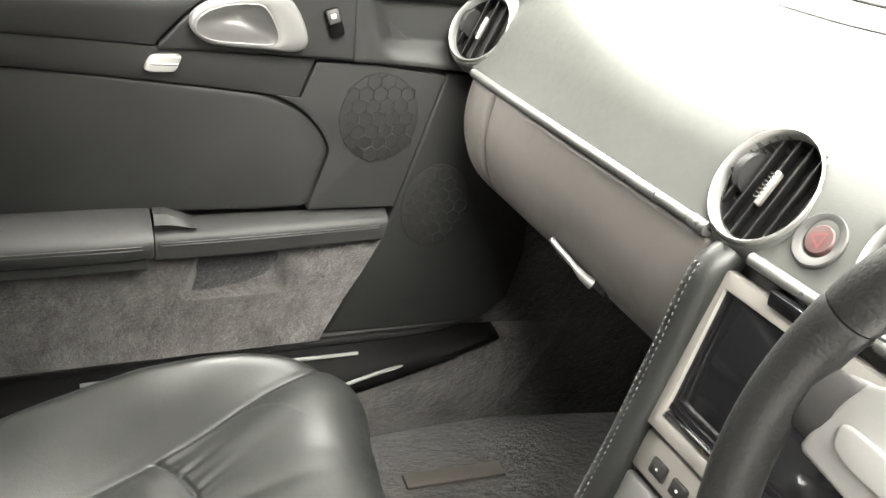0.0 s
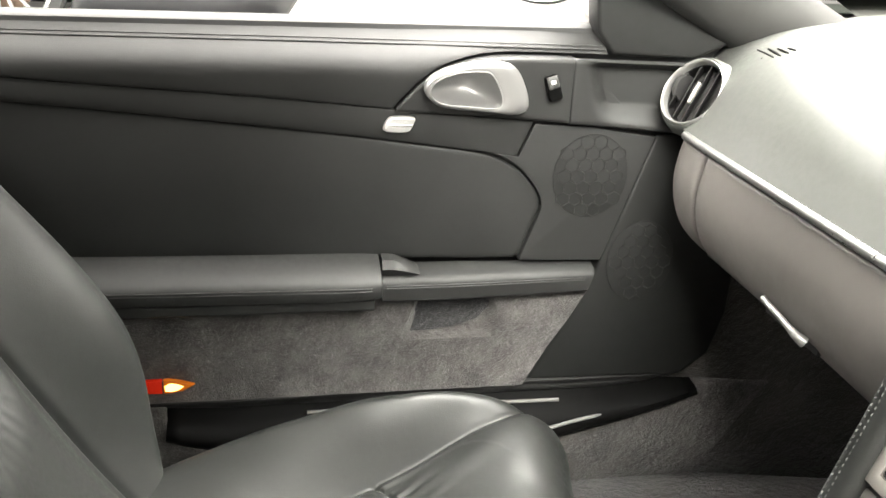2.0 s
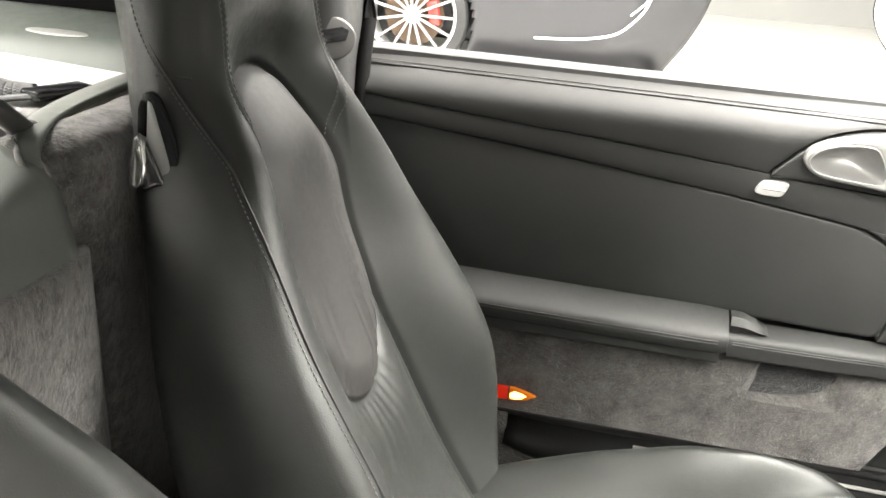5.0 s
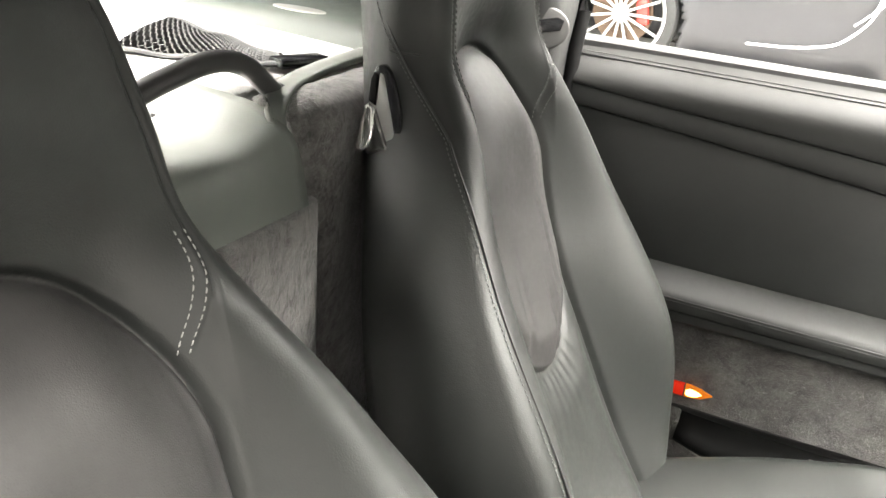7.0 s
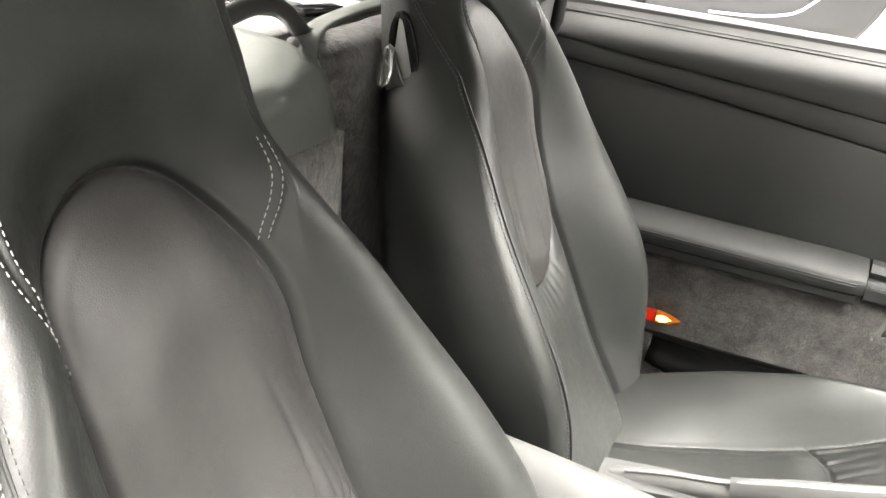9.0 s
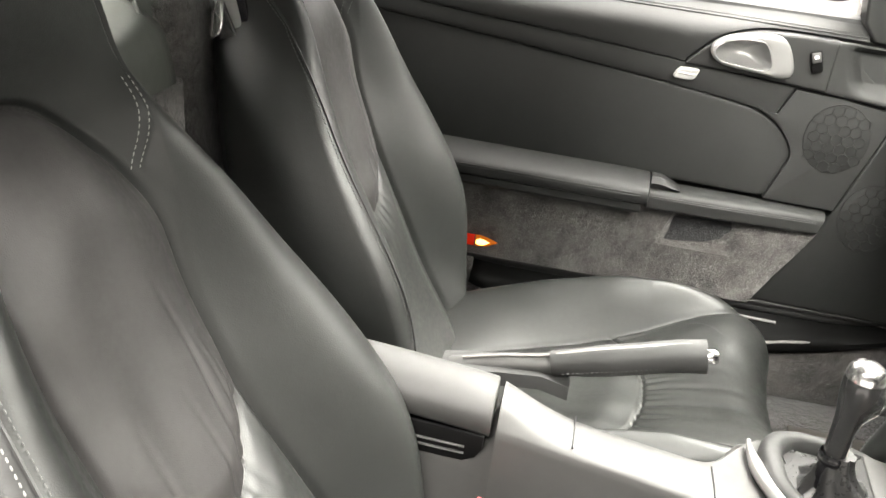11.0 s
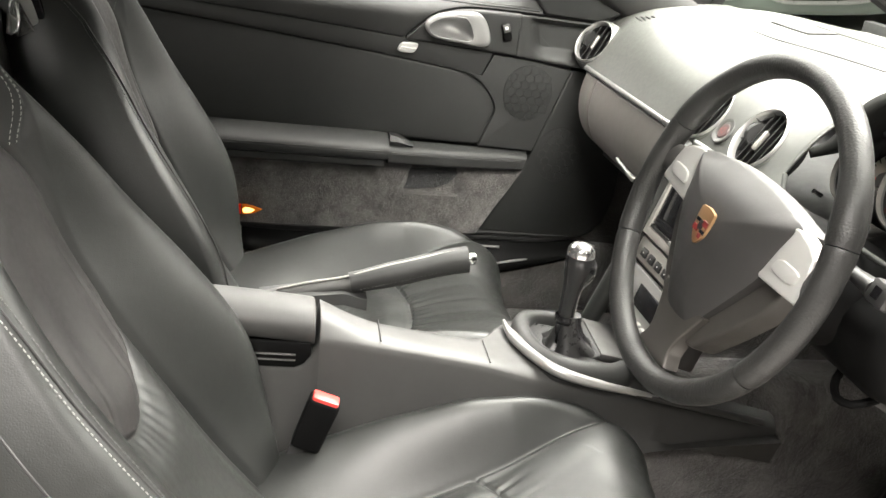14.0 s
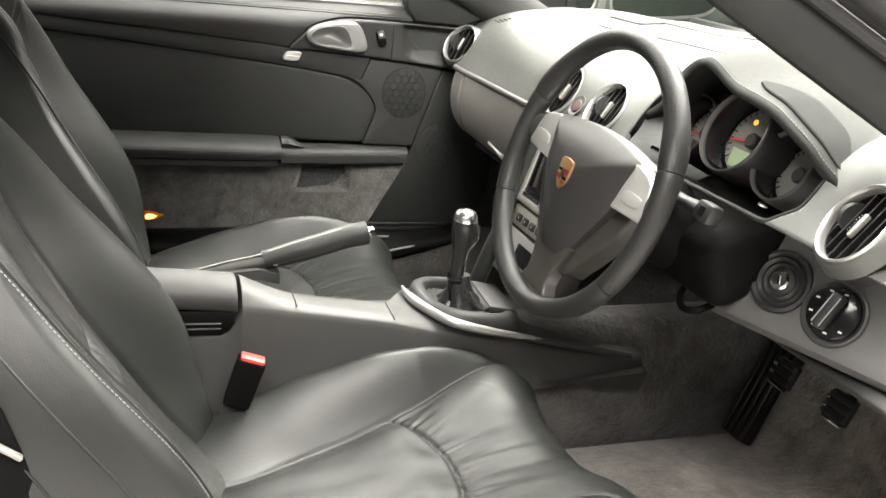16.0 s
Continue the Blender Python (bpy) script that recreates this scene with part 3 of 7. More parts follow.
def handle_ring(k, y):
    """k: 1 the outer edge, 0 the bowl's edge, below 0 into the bowl."""
    ring = []
    for (c, s, ro), (_, _, ri) in zip(edge_o, edge_i):
        r = ri + (ro - ri) * k if k >= 0 else ri * (1 + k)
        ring.append((BC0.x + c * r, y, BC0.y + s * r))
    return ring


handle = part("handle_plate", loft([handle_ring(k, y) for k, y in ((1.0, 0.658), (1.0, 0.645), (0.96, 0.6415), (0.88, 0.6395), (0.6, 0.6375), (0.3, 0.6370), (0.1, 0.6375), (0.0, 0.6395))], True, False), HANDLE_SILVER, door, "silver-painted door handle with a finger bowl")
part("bowl", loft([handle_ring(k - 1, 0.6370 + 0.0310 * (1 - k**2.4)) for k in (1.0, 0.985, 0.95, 0.9, 0.83, 0.74, 0.62, 0.48, 0.32, 0.15, 0.002)], True, False), HANDLE_SILVER, handle, "shallow silver finger bowl")
part("bowl_rim", tube([Vector(p) for p in handle_ring(0.04, 0.6372)] + [Vector(handle_ring(0.04, 0.6372)[0])], 0.0012, 10, 1.0, (0, 1, 0)), HANDLE_SILVER, handle, "raised rim round the finger bowl")
pull = poly_pad("lock_button", [(p[0], p[1]) for p in spline([(0.1825, 0.7845), (0.1835, 0.7895), (0.1885, 0.7975), (0.1930, 0.8003), (0.2180, 0.8006), (0.2232, 0.7985), (0.2215, 0.7935), (0.2178, 0.7850), (0.2130, 0.7815), (0.1880, 0.7817), (0.1825, 0.7845)], 44)[:-1]], 0.650, 0.012, door, plain("pale_silver", (0.5, 0.5, 0.485), 0.4, 0.3), 0.004, "pale silver door lock button", 3)
part("ridge", tube([(0.1895, 0.6498, 0.7915), (0.204, 0.6496, 0.7912), (0.2185, 0.6498, 0.7908)], 0.0016, 8), SILVER, pull)
switch = part("window_switch", rbox((0.018, 0.012, 0.034), pose(0.399, 0.648, 0.841, 0, -18, 0), 0.004), SILLBLACK, door, "black rocker window switch")
part("rocker", rbox((0.015, 0.006, 0.017), pose(0.3960, 0.6415, 0.8490, -12, -18, 0), 0.003), CONSOLE, switch, "grey upper half of the rocker")
part("mark", rbox((0.006, 0.001, 0.005), pose(0.3952, 0.6380, 0.8500, -12, -18, 0), 0.0003, 1), WHITEMARK, switch)


def cup_pt(u, v):
    x = 0.4255 + 0.1745 * u
    lo, hi = lerp(PODLOW, x), lerp(PODTOP, x) - 0.0015
    z = lo + (hi - lo) * v
    left = step(0.0, 0.034, x - 0.436 - 0.030 * (1 - v) ** 1.5)
    dish = left * step(0.0, 0.34, v - 0.03) * step(1.0, 0.86, v)
    return (x, 0.6517 + 0.0018 * step(0.43, 0.445, x) + 0.0205 * dish + edge_round(min(z - lo, hi - z), 0.005), z)


sheet("grab_recess", cup_pt, 60, 40, DOOR_SKIN, door, 0.003, "smooth recessed grab cup")
poly_pad("mirror_triangle", [(0.462, 0.907), (0.484, 0.878), (0.60, 0.874), (0.66, 0.90), (0.52, 1.02), (0.455, 1.07), (0.44, 1.06)], 0.676, 0.04, door, KICK, 0.006, "black triangular mirror cover")

# armrest and pull
ARM = [(0.672, 0.563), (0.640, 0.5635), (0.614, 0.5650), (0.606, 0.5685), (0.6035, 0.575), (0.6030, 0.585), (0.6045, 0.5905), (0.6090, 0.5950), (0.620, 0.6010), (0.636, 0.6070), (0.652, 0.6110), (0.672, 0.6140)]


def arm_ring(x, grow=0.0, dz=0.0):
    k = lerp([(-0.37, 0.95), (-0.1, 1.0), (0.15, 1.0), (0.182, 0.92)], x)
    return [(x, 0.672 - (0.672 - y) * k + grow, (z - 0.585) * (k if x > 0.15 else 1) + 0.585 + dz) for y, z in ARM]


part("armrest", loft([arm_ring(x, 0, -0.008 * (x - 0.18)) for x in (-0.362, -0.25, -0.1, 0.05, 0.14, 0.168, 0.177, 0.181)], True), DOOR_SKIN, door, "padded leather armrest")
for zz in (0.5868, 0.5828):
    part("armrest_seam", tube([(-0.355, 0.6063, zz + 0.0043), (-0.1, 0.6029, zz + 0.0022), (0.15, 0.6029, zz + 0.0002), (0.168, 0.6045, zz)], 0.0008, 6), BLACK, door)
part("armrest_ledge", loft([[(x, 0.672, 0.5665), (x, 0.6155, 0.5665), (x, 0.6135, 0.5645), (x, 0.6140, 0.553), (x, 0.619, 0.548), (x, 0.672, 0.545)] for x in (-0.362, -0.1, 0.1, 0.155, 0.172)], True), DOOR_SKIN, door)
FRONT = [(0.672, 0.549), (0.650, 0.5500), (0.635, 0.5525), (0.6290, 0.557), (0.6275, 0.570), (0.6280, 0.5805), (0.6310, 0.5855), (0.640, 0.5895), (0.655, 0.5925), (0.672, 0.5945)]

part("pull_grip", loft([[(x + (z - 0.55) * 0.3 * step(0.44, 0.49, x), 0.672 - (0.672 - y) * lerp([(0.18, 1.0), (0.3, 0.95), (0.49, 0.62)], x), z + lerp([(0.18, 0), (0.35, -0.001), (0.49, -0.003)], x) + (0.575 - z) * 0.12 * step(0.3, 0.49, x)) for y, z in FRONT] for x in (0.184, 0.188, 0.22, 0.3, 0.38, 0.45, 0.475)], True), DOOR_SKIN, door, "leather door pull running to the front")
for zz in (0.5788, 0.5755):
    seam_pts = []
    for x in (0.19, 0.25, 0.31, 0.37, 0.43, 0.466):
        k = lerp([(0.18, 1.0), (0.3, 0.95), (0.49, 0.62)], x)
        seam_pts.append((x + (zz - 0.55) * 0.3 * step(0.44, 0.49, x), 0.672 - (0.672 - 0.6272) * k, zz + lerp([(0.18, 0), (0.35, -0.001), (0.49, -0.003)], x) + (0.575 - zz) * 0.12 * step(0.3, 0.49, x)))
    part("pull_seam", tube(seam_pts, 0.0008, 6), BLACK, door)
part("pull_shoulder", loft([[(x, 0.672, 0.59), (x, 0.640, 0.59), (x, 0.635, 0.592 + h * 0.4), (x, 0.642, 0.592 + h), (x, 0.672, 0.593 + h)] for x, h in ((0.184, 0.019), (0.2, 0.018), (0.212, 0.013), (0.226, 0.004), (0.235, 0.0005))], True), DOOR_SKIN, door)

# carpeted foot
def foot_front(z):
    return 0.405 + (z - 0.402) * 0.52


bmf = bmesh.new()
cols, rows_ = 90, 24
gv = []
for i in range(cols + 1):
    col = []
    for j in range(rows_ + 1):
        z = 0.393 + 0.157 * j / rows_
        x = -0.362 + (foot_front(z) + 0.362) * i / cols
        # a hollow where the hand reaches under the pull
        lip = step(0.218, 0.232, x - (z - 0.484) * 0.25) * step(0.352, 0.338, x) * step(0.478, 0.488, z)
        y = 0.668 + 0.010 * lip + 0.0012 * noise.noise(Vector((x * 60, 0, z * 60))) - 0.008 * step(0.44, 0.52, z) * (1 - lip)
        col.append(bmf.verts.new((x, y, z)))
    gv.append(col)
for i in range(cols):
    for j in range(rows_):
        bmf.faces.new((gv[i][j], gv[i + 1][j], gv[i + 1][j + 1], gv[i][j + 1]))
part("carpet_panel", bmf, CARPET, door, "grey napped carpet with a hand hollow")
# darker than the carpet round it
poly_pad("hand_patch", [(0.238, 0.533), (0.345, 0.541), (0.342, 0.522), (0.326, 0.504), (0.300, 0.494), (0.262, 0.488), (0.224, 0.487)], 0.6735, 0.004, door, PATCHCARPET, 0.001, "darker patch in the hollow under the pull")
part("lower_edge", tube([(-0.37, 0.677, 0.391), (0.0, 0.677, 0.389), (0.4, 0.677, 0.397), (0.62, 0.677, 0.397)], 0.007, 8), RUBBER, door)
poly_pad("trim_backing", [(-0.36, 0.60), (-0.36, 0.86), (0.2, 0.86), (0.45, 0.86), (0.56, 0.77), (0.50, 0.60)], 0.6715, 0.01, door, DOOR_SKIN, 0.002)
part("door_core", rbox((1.05, 0.05, 0.5), Matrix.Translation((0.165, 0.725, 0.645)), 0.01), BLACK, door, "dark inner door shell")
lens_m = Matrix(((1, 0, 0, 0), (0, 0, -1, 0.664), (0, 1, 0, 0), (0, 0, 0, 1)))
courtesy = part("courtesy_lamp", slab([(-0.145, 0.414), (-0.145, 0.434), (-0.1085, 0.4345), (-0.1085, 0.4137)], 0.006, lens_m, 0.002), REDLENS, door, "red lens of the lit door lamp")
part("lamp_divider", rbox((0.0016, 0.003, 0.019), Matrix.Translation((-0.1076, 0.657, 0.4242)), 0.0006), BLACK, courtesy)
part("amber_lens", slab([(-0.1067, 0.4137), (-0.1067, 0.4345), (-0.100, 0.4345), (-0.084, 0.4315), (-0.066, 0.4255), (-0.082, 0.4165), (-0.100, 0.4135)], 0.006, lens_m, 0.002), AMBERLENS, courtesy, "orange lens over the bulb")
part("bulb_window", slab([(-0.1055, 0.4175), (-0.106, 0.426), (-0.099, 0.4305), (-0.089, 0.4290), (-0.079, 0.4245), (-0.088, 0.4180), (-0.098, 0.4160)], 0.0075, lens_m, 0.003), AMBER, courtesy, "glowing amber lamp window")

# side window
win = sheet("window_1", lambda u, v: (-0.40 + 0.86 * u, 0.745 - 0.13 * v, 0.90 + 0.33 * v), 4, 4, GLASS, None, 0)
win.visible_shadow = False
tagged(win, "clear raised side window glass", "window", kind="structure")

# belt post behind the door
post = thing("door_post", "grey trimmed door post with a seat belt slot", "door post", at=(-0.42, 0.66, 0.6))
part("trim", loft([[(-0.366, 0.70, z), (-0.369, 0.640 - s, z), (-0.374, 0.622 - s, z), (-0.390, 0.606 - s, z), (-0.46, 0.585 - s, z), (-0.56, 0.575 - s, z), (-0.56, 0.74, z)] for z, s in ((0.38, 0), (0.6, 0), (0.8, 0.0), (0.9, 0.01), (0.97, 0.02), (1.1, 0.05), (1.24, 0.12))], True), DOOR_SKIN, post)
part("slot_pod", slab(disc_outline(0.040, 0.030, 36), 0.006, facing((-0.390, 0.597, 0.930), (0.55, -1, 0.05)), 0.004, 3), CONSOLE, post, "rounded grey pod round the belt slot")
part("slot", slab([(-0.022, -0.012), (0.026, -0.004), (0.03, 0.010), (0.02, 0.014), (-0.02, 0.006)], 0.0075, facing((-0.390, 0.597, 0.932), (0.55, -1, 0.05)), 0.002), GLOSS, post, "black seat belt slot")
part("door_gap_seal", tube([(-0.362, 0.668, 0.39), (-0.362, 0.664, 0.6), (-0.362, 0.664, 0.8), (-0.360, 0.672, 0.90), (-0.360, 0.69, 0.95), (-0.36, 0.68, 1.05)], 0.011, 10), SILLBLACK, post)


# ---- seats ----
FRONT_X = [(0.34, -0.115), (0.45, -0.182), (0.55, -0.225), (0.65, -0.267), (0.75, -0.308), (0.85, -0.334), (0.93, -0.352), (1.0, -0.350), (1.08, -0.365), (1.12, -0.385), (1.145, -0.42)]
HALF_W = [(0.34, 0.20), (0.42, 0.238), (0.5, 0.255), (0.6, 0.258), (0.7, 0.242), (0.8, 0.205), (0.88, 0.165), (0.95, 0.142), (1.02, 0.132), (1.08, 0.12), (1.12, 0.098), (1.145, 0.06)]
BOLSTER = [(0.34, 0.025), (0.42, 0.060), (0.5, 0.089), (0.58, 0.098), (0.68, 0.082), (0.78, 0.062), (0.88, 0.036), (0.95, 0.007), (1.02, -0.006), (1.145, -0.01)]
REAR_X = [(0.34, -0.275), (0.45, -0.305), (0.563, -0.335), (0.7, -0.37), (0.8, -0.395), (0.926, -0.43), (1.02, -0.45), (1.1, -0.46), (1.145, -0.46)]
INSERT_Y = [(0.34, 0.150), (0.45, 0.142), (0.55, 0.122), (0.65, 0.106), (0.75, 0.107), (0.80, 0.108), (0.86, 0.104), (0.95, 0.07)]
CROSS = 0.578


def insert_depth(ay, h):
    """How far inside the insert's outline a point lies; negative outside."""
    if h < 0.80:
        return lerp(INSERT_Y, h) - ay
    return 0.108 * (1 - math.hypot(ay / 0.108, (h - 0.80) / 0.134))


HEAD_SEAM = [(0.84, 0.104), (0.862, 0.112), (0.89, 0.122), (0.92, 0.128), (0.96, 0.122), (1.02, 0.112), (1.08, 0.102), (1.145, 0.05)]


def split_skin(rings, kinds, m, order):
    """One smooth skin, cut into pieces by kind: a list of (kind, vertices, faces, normals). Normals run on across the cuts."""
    p = np.array(rings)
    du = np.roll(p, -1, 1) - np.roll(p, 1, 1)
    dv = np.empty_like(p)
    dv[1:-1], dv[0], dv[-1] = p[2:] - p[:-2], p[1] - p[0], p[-1] - p[-2]
    nrm = np.cross(du, dv)
    nrm /= np.maximum(np.linalg.norm(nrm, axis=2, keepdims=True), 1e-12)
    mid = p.mean(1, keepdims=True)
    flip = (nrm * (p - mid)).sum() < 0
    if flip:
        nrm = -nrm
    rows, n = p.shape[:2]
    r = np.array(m.to_3x3())
    pw, nw = p @ r.T + np.array(m.translation), nrm @ r.T
    out = []
    for key in order:
        seen, verts, norms, faces = {}, [], [], []
        for i in range(rows - 1):
            for j in range(n):
                if kinds[i][j] != key:
                    continue
                q = (j + 1) % n
                f = []
                for c in ((i, j), (i, q), (i + 1, q), (i + 1, j)):
                    if c not in seen:
                        seen[c] = len(verts)
                        verts.append(pw[c])
                        norms.append(nw[c])
                    f.append(seen[c])
                faces.append(f[::-1] if flip else f)
        out.append((key, verts, faces, norms))
    return out


def skin_part(name, verts, faces, norms, material, parent):
    me = bpy.data.meshes.new(name)
    me.from_pydata([tuple(v) for v in verts], [], faces)
    me.materials.append(material)
    me.polygons.foreach_set("use_smooth", [True] * len(me.polygons))
    me.normals_split_custom_set_from_vertices([tuple(v) for v in norms])
    ob = new(name, me)
    ob.parent = parent
    ob.matrix_parent_inverse = Matrix.Translation(-Vector(parent.matrix_basis.translation))
    return ob


def folds(seed, count, half, reach):
    """Gathers along a seam: (place along it, lean, depth, length, width)."""
    rnd = random.Random(seed)
    out = []
    for k in range(count):
        y = -half + 2 * half * (k + 0.5 + rnd.uniform(-0.3, 0.3)) / count
        out.append((y, rnd.uniform(0.2, 0.9) * y / half + rnd.uniform(-0.15, 0.15), rnd.uniform(0.0016, 0.0042), reach * rnd.uniform(0.35, 1.0), rnd.uniform(0.0030, 0.0050)))
    return out


def fold_depth(table, y, e):
    """Depth of the gathers at y along the seam and e away from it."""
    t = 0.0
    for y0, lean, depth, length, width in table:
        if e < 3 * length:
            d = (y - y0 - lean * e) / (width * (1 + e * 14))
            if -3 < d < 3:
                t += depth * math.exp(-d * d - e / length)
    return t


BACK_FOLDS = folds(3, 15, 0.10, 0.045)
THIGH_FOLDS = folds(8, 23, 0.160, 0.085)


def scallop(h, ay, d):
    """The hollow over the insert's arch, from which the insert swells."""
    if h < 0.78:
        return 0.0
    k = 0.028 * step(0.80, 0.90, h) * max(0.0, 1 - (ay / 0.122) ** 2) ** 0.6
    return k * (math.exp(-((d / 0.060) ** 2)) if d < 0 else (1 - min(1.0, d / 0.085)) ** 2)


def backrest_rings():
    """The backrest's skin, ring by ring from its foot, and the kind of each cell."""
    nf, ns, nr, nh = 230, 10, 14, 320
    rings, kinds = [], []
    for i in range(nh + 1):
        h = 0.34 + 0.805 * i / nh
        w, b, xc, xr = lerp(HALF_W, h), lerp(BOLSTER, h), lerp(FRONT_X, h), lerp(REAR_X, h)
        iy, hseam = lerp(INSERT_Y, h), lerp(HEAD_SEAM, h)
        inner = min(max(iy, 0.06), w * 0.75)
        ring, kind = [], []
        for k in range(nf + 1):
            s = -1 + 2 * k / nf
            y, a = s * w, abs(s)
            ay = abs(y)
            d = iy - ay if h < 0.80 else insert_depth(ay, h)
            x = xc + b * step(max(inner - 0.022, 0.02), inner + (w - inner) * 0.72, ay)
            if a > 0.86:
                x -= 0.026 * (1 - math.sqrt(max(0, 1 - ((a - 0.86) / 0.14) ** 2)))
            x -= scallop(h, ay, d)
            kk = "backrest_bolster" if y < 0 else "backrest_bolster_b"
            g = 0.0085 * math.exp(-((d / 0.0040) ** 2)) if abs(d) < 0.016 else 0
            if d > 0:
                cz = CROSS + 0.085 * min(1, ay / iy) ** 2.2
                e = h - cz
                # the inserts swell between their seams
                x += 0.020 * (1 - (1 - min(1.0, d / 0.06)) ** 2) * (0.35 + (0.65 if e > 0 else 0.52) * step(0, 0.05, abs(e)))
                kk = "upper_insert" if e > 0 else "lower_insert"
                if abs(e) < 0.025:
                    g = max(g, (0.0065 if e > 0 else 0.0050) * math.exp(-((e / (0.004 if e > 0 else 0.0085)) ** 2)) * (0.35 + 0.65 * step(0, 0.035, d)))
                near = step(0, 0.012, d)
                if -0.15 < e < 0:
                    x -= 0.8 * fold_depth(BACK_FOLDS, y, -e) * step(0.01, 0.05, d) * step(0, 0.014, -e)
                elif e > 0:
                    # long soft creases down the insert
                    for y0, lean, top, deep, wide in ((0.045, 0.10, 0.80, 0.0034, 0.004), (0.058, 0.13, 0.74, 0.0022, 0.003), (0.074, 0.16, 0.74, 0.0030, 0.0035), (0.086, 0.2, 0.70, 0.0022, 0.003), (-0.05, -0.08, 0.74, 0.0024, 0.005), (0.012, 0.05, 0.72, 0.0022, 0.004), (-0.075, -0.1, 0.75, 0.0018, 0.005)):
                        u = (y - y0 - lean * (0.72 - h) - 0.004 * math.sin(h * 31 + y0 * 90)) / wide
                        if -3 < u < 3:
                            x -= deep * math.exp(-u * u) * step(top, top - 0.12, h) * near
                    x += 0.0026 * noise.noise(Vector((y * 17, h * 9, 3))) * near
            elif h > 0.85 and ay < hseam:
                kk = "headrest"
            if h > 0.85 and abs(ay - hseam) < 0.01:
                g = max(g, 0.003 * math.exp(-(((ay - hseam) / 0.0026) ** 2)) * step(0.85, 0.87, h))
            x -= g
            x += 0.0016 * noise.noise(Vector((y * 16, h * 9, 3))) + (0.0005 * noise.noise(Vector((y * 34, h * 26, 7))) if d > 0.01 else 0)
            ring.append((x, y, h))
            kind.append(kk)
        xe, yl = ring[-1][0], w
        for k in range(1, ns + 1):
            t = k / ns
            ring.append((xe + (xr - xe) * t, yl * (1 + 0.05 * math.sin(math.pi * t)) - 0.012 * t * t, h))
        for k in range(1, nr):
            t = k / nr
            ring.append((xr - 0.05 * math.sin(math.pi * t) ** 0.6, (yl - 0.012) * (1 - 2 * t), h))
        xe = ring[0][0]
        for k in range(ns, 0, -1):
            t = k / ns
            ring.append((xe + (xr - xe) * t, -(yl * (1 + 0.05 * math.sin(math.pi * t)) - 0.012 * t * t), h))
        kind += ["backrest_shell"] * (len(ring) - len(kind))
        rings.append(ring)
        kinds.append(kind)
    # close the crown
    top = rings[-1]
    cx = sum(p[0] for p in top) / len(top)
    for k, lift in ((0.8, 0.007), (0.5, 0.012), (0.02, 0.014)):
        rings.append([(cx + (p[0] - cx) * k, p[1] * k, p[2] + lift) for p in top])
        kinds.append(["headrest"] * len(top))
    return rings, kinds


PATH_C = [(-0.19, 0.335), (-0.1, 0.335), (0.0, 0.342), (0.1, 0.354), (0.2, 0.373), (0.29, 0.392), (0.345, 0.396), (0.385, 0.378), (0.408, 0.34), (0.415, 0.28), (0.41, 0.22)]
CUSH_W = [(0.0, 0.20), (0.1, 0.225), (0.25, 0.24), (0.55, 0.245), (0.75, 0.235), (0.85, 0.222), (0.92, 0.205), (1.0, 0.19)]
CUSH_B = [(0.0, 0.01), (0.08, 0.035), (0.2, 0.060), (0.33, 0.080), (0.47, 0.083), (0.57, 0.066), (0.66, 0.040), (0.72, 0.020), (0.77, 0.006), (0.82, 0.0), (1.0, 0.0)]
CUSH_RISE = [(0.0, 0.0), (0.35, 0.0), (0.5, 0.010), (0.62, 0.023), (0.70, 0.032), (0.76, 0.034), (0.83, 0.022), (0.92, 0.005), (1.0, 0.0)]


